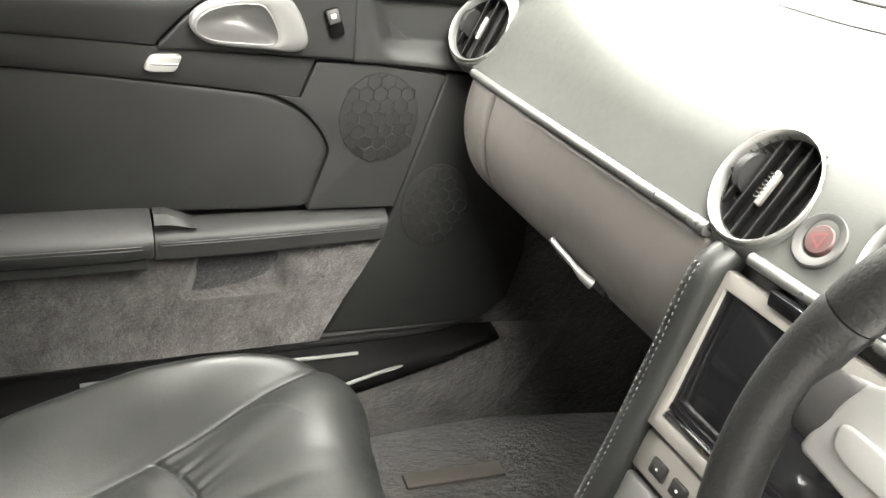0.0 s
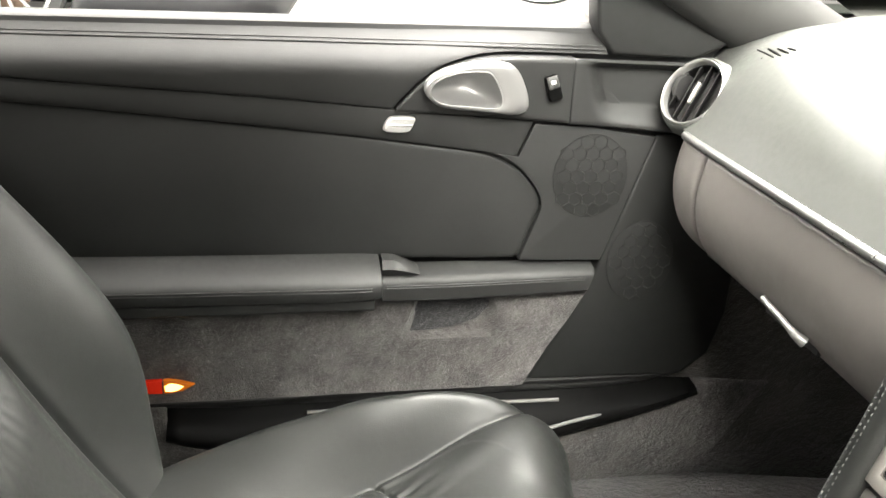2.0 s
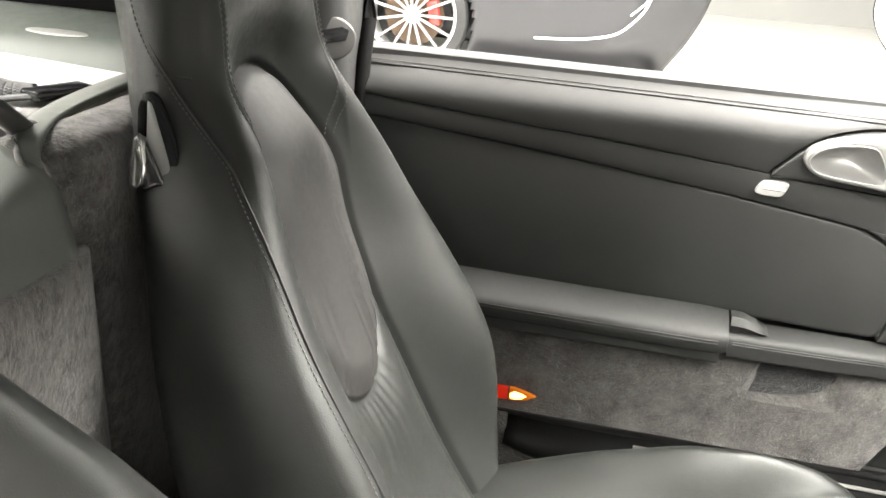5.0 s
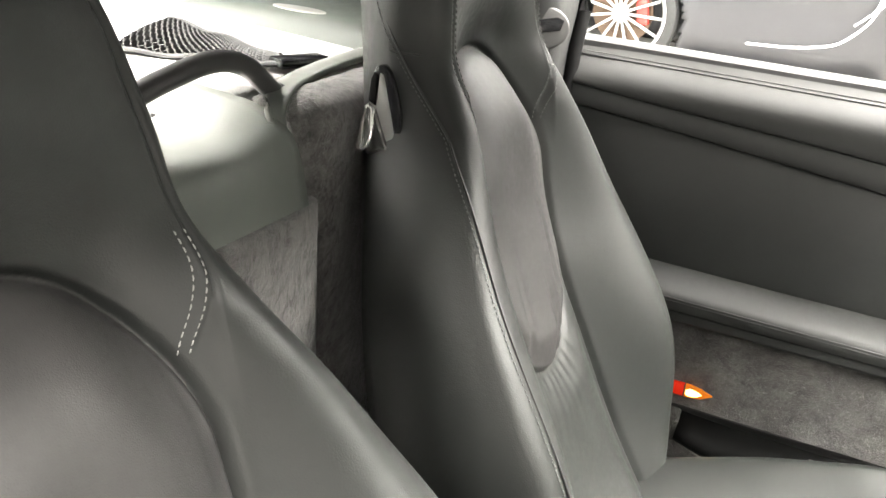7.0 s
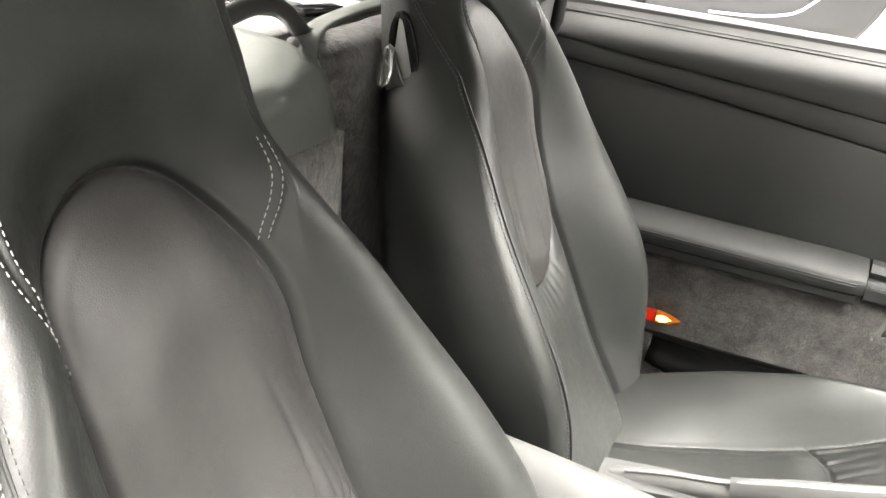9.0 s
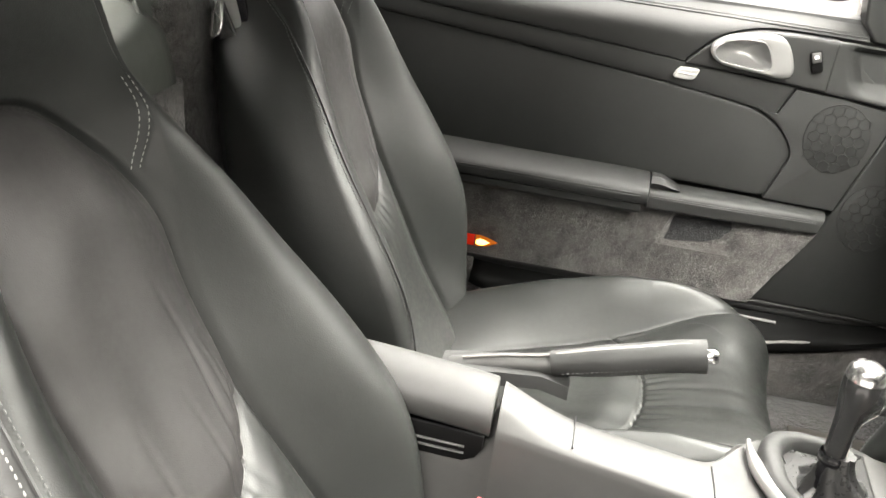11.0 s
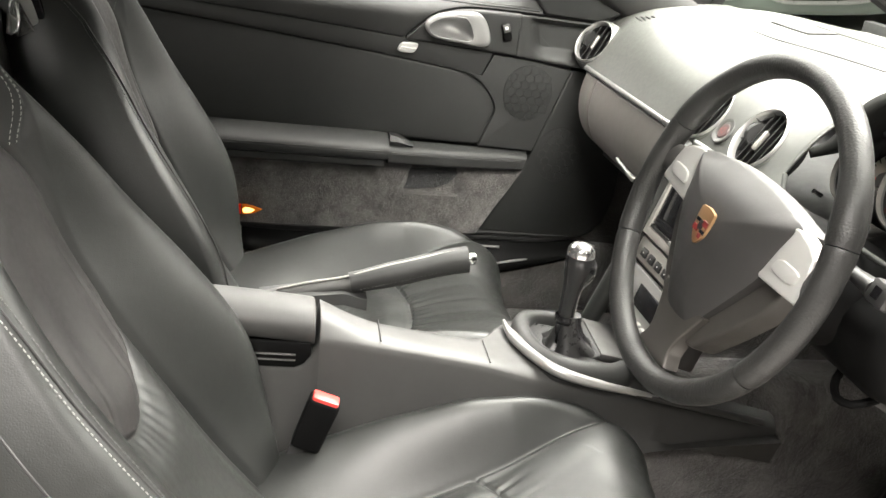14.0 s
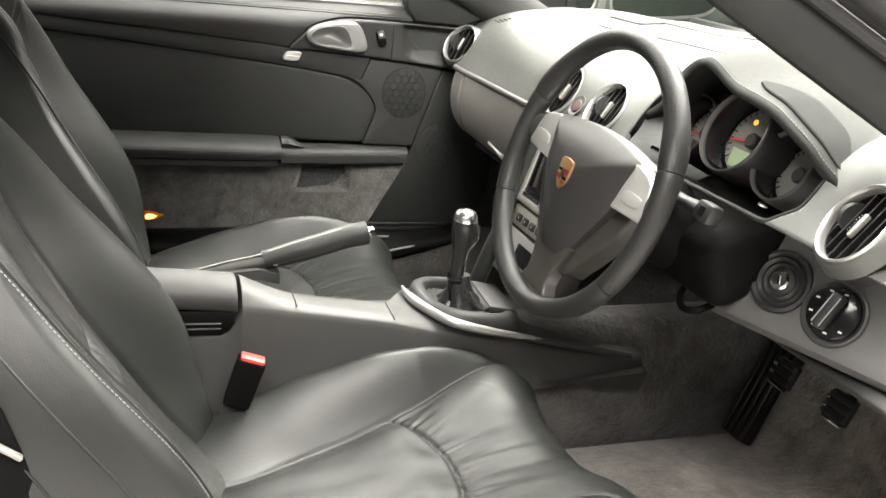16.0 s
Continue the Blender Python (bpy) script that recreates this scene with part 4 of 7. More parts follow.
def cushion_rings():
    nf, ns = 230, 8
    prof = spline([(x, 0, z) for x, z in PATH_C], 260)
    rings, kinds = [], []
    for i, p in enumerate(prof):
        v = i / (len(prof) - 1)
        w, b = lerp(CUSH_W, v), lerp(CUSH_B, v)
        d = (prof[min(i + 1, len(prof) - 1)] - prof[max(i - 1, 0)]).normalized()
        up = Vector((-d.z, 0, d.x))
        ring, kind = [], []
        seam_y = lerp([(-0.19, 0.055), (-0.07, 0.08), (0.03, 0.117), (0.118, 0.141), (0.209, 0.161), (0.289, 0.184), (0.345, 0.203), (0.39, 0.25), (0.42, 0.3)], p.x if v < 0.85 else 0.42)
        for k in range(nf + 1):
            s = -1 + 2 * k / nf
            y, ay, a = s * w, abs(s * w), abs(s)
            h = b * math.sin(math.pi / 2 * min(1.0, max(0.0, (ay - seam_y) / max(0.045, 0.212 - seam_y)))) ** 1.3 * (0.62 if y < 0 else 1.0)
            # the front corners stand higher than the middle
            h += lerp(CUSH_RISE, v) * step(0.03, 0.215, ay)
            h -= 0.006 * (1 - (ay / w) ** 2) * step(0.75, 0.3, v)
            if a > 0.84:
                h -= 0.04 * (1 - math.sqrt(max(0, 1 - ((a - 0.84) / 0.16) ** 2)))
            arc = p.x - (0.208 - 0.086 * (1 - math.sqrt(max(0.0, 1 - (ay / 0.168) ** 2))))
            kk = "cushion_bolster" if y < 0 else "cushion_bolster_b"
            if ay < seam_y:
                near = step(0, 0.012, seam_y - ay)
                kk = "sitting_panel" if arc < 0 else "thigh_panel"
                h += 0.010 * step(0, 0.05, -arc) * step(0, 0.04, seam_y - ay)
                h += 0.003 * step(0, 0.05, arc) * step(0, 0.08, seam_y - ay)
                if 0 < arc < 0.16:
                    h -= fold_depth(THIGH_FOLDS, y, arc) * near
                if abs(arc) < 0.02:
                    h -= 0.0045 * math.exp(-((arc / 0.0038) ** 2))
                h += 0.0022 * noise.noise(Vector((y * 26, p.x * 15, 9))) * near
            if abs(ay - seam_y) < 0.014:
                h -= 0.0035 * math.exp(-(((ay - seam_y) / 0.0036) ** 2)) * step(0.86, 0.7, v)
            h += 0.0014 * noise.noise(Vector((y * 15, p.x * 11, 5)))
            ring.append((p.x + up.x * h, y, p.z + up.z * h))
            kind.append(kk)
        low = 0.235 if p.z > 0.30 else p.z - 0.05
        skirts = []
        for sgn, e in ((1, ring[nf]), (-1, ring[0])):
            pts = []
            for k in range(1, ns + 1):
                t = k / ns
                pts.append((e[0] - (0.02 * t if v > 0.8 else 0), e[1] + sgn * (0.008 * math.sin(math.pi * t) - 0.03 * t * t), e[2] + (min(low, e[2]) - e[2]) * t))
            skirts.append(pts)
        ring = ring + skirts[0] + skirts[1][::-1]
        rings.append(ring)
        kinds.append(kind + ["side_skirt"] * (2 * ns))
    return rings, kinds


BACK_RINGS = backrest_rings()
CUSHION_RINGS = cushion_rings()


def side_y(h, t):
    return lerp(HALF_W, h) * (1 + 0.05 * math.sin(math.pi * t)) - 0.012 * t * t


def seat(centre, slide, recline, lower, lever_side, label):
    """A sports seat. slide: metres forward; recline: degrees further back; lower: metres that the backrest sits lower; lever_side: the side with the folding lever."""
    ob = thing("sports_armchair", label, "car seat", "front seats", at=(slide, centre, 0.2))
    m = Matrix.Translation((slide, centre, -lower)) @ Matrix.Translation((-0.13, 0, 0.34)) @ Matrix.Rotation(radians(-recline), 4, "Y") @ Matrix.Translation((0.13, 0, -0.34))
    mc = Matrix.Translation((slide, centre, 0.37)) @ Matrix.Rotation(radians(-3.0 if centre < 0 else 0.0), 4, "X") @ Matrix.Translation((0, 0, -0.37))
    for key, verts, faces, norms in split_skin(*BACK_RINGS, m, ("upper_insert", "lower_insert", "backrest_bolster", "backrest_bolster_b", "headrest", "backrest_shell")):
        skin_part(key.removesuffix("_b"), verts, faces, norms, INSERT if key == "upper_insert" else LEATHER, ob)
    for key, verts, faces, norms in split_skin(*CUSHION_RINGS, mc, ("cushion_bolster", "cushion_bolster_b", "sitting_panel", "thigh_panel", "side_skirt")):
        skin_part(key.removesuffix("_b"), verts, faces, norms, LEATHER, ob)

    def front(h, y):
        w, b, xc = lerp(HALF_W, h), lerp(BOLSTER, h), lerp(FRONT_X, h)
        inner = min(max(lerp(INSERT_Y, h), 0.06), w * 0.75)
        x = xc + b * step(max(inner - 0.022, 0.02), inner + (w - inner) * 0.72, abs(y))
        a = abs(y) / w
        if a > 0.86:
            x -= 0.026 * (1 - math.sqrt(max(0, 1 - (min(1, (a - 0.86) / 0.14)) ** 2)))
        return x - scallop(h, abs(y), insert_depth(abs(y), h))

    def side_seam(h, sgn, ahead):
        """A point of the long seam: round the bolster's edge, higher up on the shell's side."""
        w, xr = lerp(HALF_W, h), lerp(REAR_X, h)
        turn = lerp([(0.42, 78), (0.62, 72), (0.70, 62), (0.776, 46), (0.82, 28), (0.85, 10), (0.875, 0), (1.0, 0)], h) + ahead * 2000
        if h < 0.875:
            c = math.cos(radians(min(90, turn)))
            ay = w * (0.86 + 0.14 * c)
            return m @ Vector((front(h, min(ay, w * 0.9999)) + 0.0008, sgn * (ay + 0.0006 * c), h))
        xe = front(h, w)
        t = lerp([(0.875, 0.0), (0.899, 0.12), (0.937, 0.36), (0.961, 0.60), (0.988, 0.78), (1.05, 0.9)], h)
        return m @ Vector((xe + (xr - xe) * t + ahead, sgn * (side_y(h, t) + 0.0008), h))

    out = m.to_3x3()
    for sgn in (1, -1):
        # twin stitching where the head meets the bolsters
        short = centre < 0 and sgn > 0
        for off in (-0.0098, -0.0044) if short else (-0.0042, 0.0042):
            pts = []
            for k in range(30):
                h = 0.860 + 0.075 * k / 29 if short else 0.846 + 0.25 * k / 29
                ay = lerp(HEAD_SEAM, h) + off
                pts.append(m @ Vector((front(h, ay) + 0.0006, sgn * ay, h)))
            part("stitching", stitches(dense(pts), out @ Vector((0.85, sgn * 0.6, 0.15)), 0.0034, 0.0018, 0.0005), THREAD if centre < 0 else DARKTHREAD, ob)
        if sgn > 0:
            continue
        # the long seam down the side
        pts, pts2, pts3 = [], [], []
        for k in range(60):
            h = 1.02 - 0.58 * k / 59
            pts.append(side_seam(h, sgn, 0.0))
            pts2.append(side_seam(h, sgn, 0.006))
            pts3.append(side_seam(h, sgn, 0.012))
        part("stitching", stitches(dense(pts), out @ Vector((0.5, sgn, 0)), 0.0034, 0.0018, 0.0006), THREAD if centre < 0 else DARKTHREAD, ob)
        if centre < 0:
            part("stitching", stitches(dense(pts3), out @ Vector((0.6, sgn, 0)), 0.0034, 0.0018, 0.0005), DARKTHREAD, ob)
        part("seam", tube(spline(pts2, 90), 0.0014, 6), BLACK, ob)
    # seams across the head's sides
    for sgn in (1, -1):
        pts = []
        for k in range(8):
            t = 0.02 + 0.5 * k / 7
            xe, xr = front(0.944, lerp(HALF_W, 0.944)), lerp(REAR_X, 0.944)
            pts.append(m @ Vector((xe + (xr - xe) * t, sgn * (side_y(0.944, t) + 0.0002), 0.944)))
        part("seam", tube(pts, 0.0012, 6), BLACK, ob)
        # edge of the hard shell behind the leather
        line = []
        for k in range(50):
            h = 0.86 - 0.46 * k / 49
            xe, xr = front(h, lerp(HALF_W, h)), lerp(REAR_X, h)
            t = lerp([(0.4, 0.10), (0.5, 0.14), (0.7, 0.20), (0.86, 0.34)], h)
            line.append(m @ Vector((xe + (xr - xe) * t, sgn * (side_y(h, t) + 0.0004), h)))
        if centre < 0 and sgn < 0:
            part("shell_edge", tube(line, 0.0014, 6), BLACK, ob)
            inner = []
            for k in range(40):
                h = 0.80 - 0.36 * k / 39
                xe, xr = front(h, lerp(HALF_W, h)), lerp(REAR_X, h)
                t = lerp([(0.44, 0.56), (0.47, 0.50), (0.6, 0.52), (0.80, 0.62)], h)
                inner.append(m @ Vector((xe + (xr - xe) * t, sgn * (side_y(h, t) + 0.0004), h)))
            part("shell_groove", tube(inner, 0.0012, 6), BLACK, ob)
    # folding lever in the shell's upper side
    s = lever_side
    nrm = out @ Vector((-0.15, s, 0.1))
    base = m @ Vector((-0.398, s * (side_y(0.886, 0.75) + 0.002), 0.886))
    up = (out @ Vector((0, 0, 1))).normalized()
    nrm = nrm.normalized()
    up = (up - nrm * up.dot(nrm)).normalized()
    fw = up.cross(nrm) if s < 0 else nrm.cross(up)
    if fw.x < 0:
        fw = -fw
    frame_m = Matrix((fw, up, nrm)).transposed().to_4x4()
    if frame_m.determinant() < 0:
        frame_m = Matrix((-fw, up, nrm)).transposed().to_4x4()
        flip = -1
    else:
        flip = 1
    frame_m.translation = base
    plate = [(flip * x, y) for x, y in spline([(-0.012, 0.044), (-0.003, 0.047), (0.006, 0.040), (0.018, 0.018), (0.028, -0.010), (0.031, -0.028), (0.025, -0.040), (0.012, -0.046), (-0.004, -0.042), (-0.012, -0.026), (-0.016, 0.0), (-0.017, 0.026), (-0.012, 0.044)], 48)[:-1]]
    part("lever_plate", slab(plate, 0.005, frame_m, 0.0025), GLOSS, ob, "dark drop-shaped lever recess")
    drop = [(flip * x, y) for x, y in spline([(-0.006, 0.039), (-0.001, 0.037), (0.008, 0.016), (0.018, -0.010), (0.023, -0.028), (0.018, -0.037), (0.006, -0.040), (-0.003, -0.036), (-0.006, 0.0), (-0.006, 0.039)], 40)[:-1]]
    part("lever_surround", slab(drop, 0.0065, frame_m, 0.003), plain("satin_grey", (0.27, 0.27, 0.262), 0.35, 0.5), ob, "satin grey lever cover")
    part("lever_slot", slab([(flip * x, y) for x, y in ((-0.0145, 0.030), (-0.0115, 0.038), (-0.0075, 0.036), (-0.0065, 0.0), (-0.0125, 0.0))], 0.0075, frame_m, 0.001), SILLBLACK, ob)
    wing = [[(-0.016, 0.004), (-0.010, 0.010), (-0.004, 0.004), (-0.001, -0.020), (-0.004, -0.036), (-0.014, -0.042), (-0.021, -0.040), (-0.020, -0.018)], [(-0.004, 0.004), (0.006, -0.014), (0.015, -0.028), (0.019, -0.035), (0.010, -0.036), (0.002, -0.040), (-0.006, -0.044), (-0.010, -0.040)]]
    part("lever", slab([(flip * x, y) for x, y in wing[0]], 0.013, frame_m, 0.004, 3), CHROME, ob, "polished metal folding lever")
    part("lever_wing", slab([(flip * x, y) for x, y in wing[1]], 0.010, frame_m, 0.004, 3), plain("dark_chrome", (0.30, 0.30, 0.30), 0.18, 1.0), ob, "darker curled side of the lever")
    if centre < 0:
        part("lower_side_shell", slab([(-0.35, 0.24), (-0.16, 0.24), (-0.10, 0.33), (-0.165, 0.46), (-0.232, 0.575), (-0.262, 0.655), (-0.30, 0.72), (-0.40, 0.70)], 0.012, Matrix(((1, 0, 0, 0), (0, 0, -1, centre - 0.253), (0, 1, 0, 0), (0, 0, 0, 1))), 0.004), SILLBLACK, ob, "black plastic lower side shell")
        part("adjust_lever", rbox((0.026, 0.008, 0.005), pose(-0.257, centre - 0.268, 0.620, 0, 38, 0), 0.002), BEZEL, ob, "small silver adjusting lever")
    # hinge cover at the foot of the backrest
    for sgn in (1, -1):
        part("hinge_cover", rbox((0.034, 0.010, 0.030), Matrix.Translation((slide - 0.140, centre + sgn * 0.205, 0.305)) @ pose(0, 0, 0, 0, -35, 0), 0.005), SILVER, ob, "small satin metal hinge cover")
    part("seat_base", rbox((0.42, 0.38, 0.06), Matrix.Translation((slide + 0.14, centre, 0.225)), 0.01), BLACK, ob)
    for sgn in (1, -1):
        part("rail", rbox((0.5, 0.03, 0.02), Matrix.Translation((slide + 0.12, centre + sgn * 0.16, 0.208)), 0.003), BLACK, ob)
    return ob


seat(0.335, 0.0, 0.0, 0.0, -1, "dark grey leather sports seat with pleated inserts, passenger side")
seat(-0.313, 0.07, 7.0, 0.018, -1, "dark grey leather sports seat with creased inserts, driver side")


# ---- dashboard ----
dash = thing("dashboard", "grey leather-covered dashboard with a silver strip and a paler glovebox", "dashboard", at=(0.7, 0.0, 0.6))

UPPER = [(0.562, 0.799), (0.5655, 0.806), (0.576, 0.825), (0.592, 0.852), (0.615, 0.880), (0.645, 0.905), (0.69, 0.927), (0.75, 0.942), (0.85, 0.952), (0.97, 0.948), (1.08, 0.935), (1.2, 0.91)]
LOWER = [(0.74, 0.645), (0.67, 0.638), (0.622, 0.641), (0.592, 0.654), (0.570, 0.676), (0.557, 0.705), (0.552, 0.735), (0.554, 0.762), (0.560, 0.788)]


def dash_end(y):
    """How the dash tapers at its two ends."""
    return step(0.56, 0.69, abs(y))


def upper_pt(u, v):
    y = -0.70 + 1.40 * u
    t = v * (len(UPPER) - 1)
    tab_x = [(k, p[0]) for k, p in enumerate(UPPER)]
    tab_z = [(k, p[1]) for k, p in enumerate(UPPER)]
    x, z = lerp(tab_x, t), lerp(tab_z, t)
    e = dash_end(y)
    x += 0.03 * e * step(0, 4, t)
    x -= 0.28 * max(0, t - 8) / 3 * (y / 0.7) ** 2
    # bulge round the two centre vents and the driver's side
    mid = math.exp(-(((y - 0.04) / 0.14) ** 2))
    z += 0.008 * mid * step(1, 4, t) * step(9, 6, t)
    x += 0.012 * step(-0.12, -0.2, y) * step(0.5, 3, t)
    z -= 0.02 * step(0.45, 0.7, abs(y)) * step(4, 8, t)
    # hollows behind the vents
    for vx, vy, vz in ((0.580, 0.622, 0.841), (0.586, 0.0935, 0.837), (0.586, -0.060, 0.838), (0.578, -0.632, 0.838)):
        if abs(y - vy) < 0.06 and t < 7:
            d = math.hypot(y - vy, (z - vz) * 0.84 + (x - vx) * 0.54)
            k = step(0.047, 0.042, d)
            x, z = x + 0.03 * k, z - 0.02 * k
    return (x, y, z)


def open_sheet(name, fn, nu, nv, gone, material, parent, thick, label):
    """As sheet(), without the faces whose middle gone(p) names."""
    bm = bmesh.new()
    g = [[bm.verts.new(fn(i / nu, j / nv)) for j in range(nv + 1)] for i in range(nu + 1)]
    for i in range(nu):
        for j in range(nv):
            q = (g[i][j], g[i + 1][j], g[i + 1][j + 1], g[i][j + 1])
            if not gone(sum((v.co for v in q), Vector()) / 4):
                bm.faces.new(q)
    bmesh.ops.delete(bm, geom=[v for v in bm.verts if not v.link_faces], context="VERTS")
    ob = part(name, bm, material, parent, label)
    s = ob.modifiers.new("thickness", "SOLIDIFY")
    s.thickness, s.offset = thick, 0.0
    return ob


def binnacle_gap(p):
    return -0.535 < p.y < -0.15 and p.x < 0.74 and p.z > 0.80 + 0.9 * max(0, abs(p.y + 0.34) - 0.165)


open_sheet("upper_dash", upper_pt, 280, 88, binnacle_gap, DASH_LIT_SKIN, dash, 0.004, "leather-covered upper dashboard")


def lower_pt(y0, y1):
    def fn(u, v):
        y = y0 + (y1 - y0) * u
        t = v * (len(LOWER) - 1)
        x = lerp([(k, p[0]) for k, p in enumerate(LOWER)], t)
        z = lerp([(k, p[1]) for k, p in enumerate(LOWER)], t)
        e = step(0.54, 0.68, abs(y))
        x += 0.05 * e * e
        z += 0.02 * e * step(4, 0, t)
        rim = min(u, 1 - u) * abs(y1 - y0)
        x += edge_round(rim, 0.004)
        z += lerp([(0.1, -0.026), (0.3, -0.012), (0.6, 0.004)], y) * step(5, 0, t)
        return (x, y, z)

    return fn


sheet("glovebox_door", lower_pt(0.112, 0.522), 60, 40, GLOVE_LIT, dash, 0.004, "glovebox door with its lit look put into the grey")
sheet("end_cap", lower_pt(0.5245, 0.70), 24, 40, GLOVE_LIT, dash, 0.004, "dashboard end cap with its lit look put into the grey")
# handle under the glovebox
part("handle_recess", rbox((0.03, 0.105, 0.018), pose(0.588, 0.312, 0.666, 0, 0, 0), 0.004), BLACK, dash)
part("glovebox_handle", tube(spline([(0.566, 0.354, 0.679), (0.5595, 0.348, 0.681), (0.558, 0.31, 0.678), (0.558, 0.287, 0.675), (0.560, 0.277, 0.672), (0.566, 0.272, 0.668)], 24), [0.0034] * 16 + [0.0034 + 0.0004 * k for k in range(8)], 10, 1.0), SILVER, dash, "slim silver glovebox handle")


STRIP = plain("strip_silver", (0.24, 0.24, 0.235), 0.3, 0.7, 0, 0.04)


def strip_ring(y, r=0.0046):
    x = 0.556 + 0.03 * dash_end(y) * 0.3
    return [(x + r * math.cos(a) * 1.1, y, 0.7965 + r * math.sin(a) * 1.15) for a in (2 * math.pi * k / 12 for k in range(12))]


for y0, y1 in ((0.585, 0.186), (0.184, 0.139), (0.137, 0.115)):
    part("trim_strip", loft([strip_ring(y0 + (y1 - y0) * k / 8, 0.0046 * (1.15 if y0 < 0.15 else 1)) for k in range(9)], True), STRIP, dash, "silver dashboard trim strip")
part("trim_strip", loft([strip_ring(y) for y in (0.062, 0.03, 0.0, -0.03, -0.06, -0.09)], True), STRIP, dash, "silver dashboard trim strip")
part("card_slot", rbox((0.012, 0.05, 0.012), Matrix.Translation((0.553, 0.004, 0.783)), 0.002), GLOSS, dash, "black slot with a small arrow mark")

TILT = Vector((-0.84, 0, 0.54))


VENT_BLACK = plain("vent_black", (0.007, 0.007, 0.007), 0.5, 0.0, 600, 0.2, 0.1, 0.25)


def vent(at, normal, r, slats=6, spin=0):
    """A round air vent: pod, ring, slats, wheel and tab."""
    m = facing(at, normal, spin)
    ob = part("air_vent", turned([(r * 1.16, -0.035), (r * 1.14, -0.012), (r * 1.1, -0.002), (r * 1.06, 0.0), (r * 0.95, -0.003), (r * 0.93, -0.018), (0, -0.020)], m, 48), VENT_BLACK, dash, "round black air vent")
    part("ring", turned([(r * 1.09, -0.008), (r * 1.085, 0.005), (r * 1.065, 0.0085), (r * 1.035, 0.0095), (r * 1.005, 0.008), (r * 0.985, 0.003), (r * 0.965, -0.006), (r * 0.955, -0.014)], m, 56), SILVER, ob, "bright silver vent ring")
    part("pod", turned([(r * 1.26, -0.014), (r * 1.20, -0.002), (r * 1.14, 0.0045), (r * 1.10, 0.006), (r * 1.08, 0.002)], m, 56), DASH_LIT_SKIN, ob, "leather-grained pod round the vent")
    for k in range(slats):
        o = (k - (slats - 1) / 2) * 2 * r * 0.93 / slats
        half = math.sqrt(max(0.0, (r * 0.95) ** 2 - o * o))
        part("slat", rbox((0.0022, 2 * half, 0.014), m @ pose(o, 0, -0.006, 0, 24, 0), 0.0008, 1), VENT_BLACK, ob)
    part("tab", rbox((0.005, 0.030, 0.010), m @ pose(0.001, 0, 0.002, 0, 24, 0), 0.002), BEZEL, ob, "ribbed silver vent tab")
    for k in range(7):
        part("rib", rbox((0.0058, 0.0010, 0.0026), m @ pose(0.0005, -0.0105 + 0.0035 * k, 0.0066, 0, 24, 0), 0.0005, 1), BLACK, ob)
    part("wheel", turned([(0.0, -0.004), (0.017, -0.004), (0.018, 0), (0.017, 0.004), (0, 0.004)], m @ pose(-r * 0.72, 0.006, -0.009, 0, 90, 0), 28), RUBBER, ob, "knurled black shut-off wheel")
    return ob


vent((0.580, 0.622, 0.841), (-0.80, -0.30, 0.52), 0.043, 5, 0)
vent((0.586, 0.0935, 0.837), TILT, 0.0455, 6)
vent((0.586, -0.060, 0.838), TILT, 0.0455, 6)
vent((0.578, -0.632, 0.838), (-0.80, 0.22, 0.55), 0.047, 6)

hz_m = facing((0.574, 0.0225, 0.828), TILT)
hazard = part("hazard_button", turned([(0.0215, -0.012), (0.0212, 0.0012), (0.0200, 0.0022), (0.0155, 0.0018), (0.0135, 0.0004), (0.0125, -0.003)], hz_m, 36), CONSOLE, dash, "round grey hazard switch surround")
part("button", turned([(0.0123, -0.006), (0.0120, 0.0), (0.0105, 0.0018), (0, 0.0022)], hz_m, 32), plain("dull_red_plastic", (0.035, 0.014, 0.013), 0.45), hazard, "dull red hazard button")
tri_m = hz_m @ pose(0, 0, 0.0026, 0, 0, 90)
bt = bmesh.new()
ro = [bt.verts.new((0.008 * math.cos(a), 0.008 * math.sin(a), 0)) for a in (math.pi / 2 + k * 2 * math.pi / 3 for k in range(3))]
ri = [bt.verts.new((0.0052 * math.cos(a), 0.0052 * math.sin(a), 0)) for a in (math.pi / 2 + k * 2 * math.pi / 3 for k in range(3))]
for k in range(3):
    bt.faces.new((ro[k], ro[(k + 1) % 3], ri[(k + 1) % 3], ri[k]))
bt.transform(tri_m)
part("triangle_mark", bt, plain("mark_red", (0.10, 0.016, 0.016), 0.45), hazard)

part("defroster_slot", tube(spline([(1.0, 0.55, 0.932), (1.05, 0.2, 0.945), (1.06, 0.0, 0.947), (1.02, -0.4, 0.94)], 30), 0.009, 8, 0.5), BLACK, dash, "long black defroster slot")
part("sensor_cover", slab([(-0.05, -0.12), (0.05, -0.12), (0.05, 0.12), (-0.05, 0.12)], 0.004, pose(0.90, 0.18, 0.953, 0, 1.5, 0), 0.002), DASH_LIT_SKIN, dash)

# ---- centre stack ----
stack = thing("centre_stack", "satin grey centre stack with a navigation screen and climate buttons", "centre stack", at=(0.55, 0.0, 0.45))
S_TOP, S_BOT = Vector((0.563, 0, 0.778)), Vector((0.498, 0, 0.545))
s_ax = (S_TOP - S_BOT).normalized()
s_n = Vector((-s_ax.z, 0, s_ax.x))
SM = Matrix((Vector((0, -1, 0)), s_ax, s_n)).transposed().to_4x4()
SM.translation = S_TOP
YC = -0.012


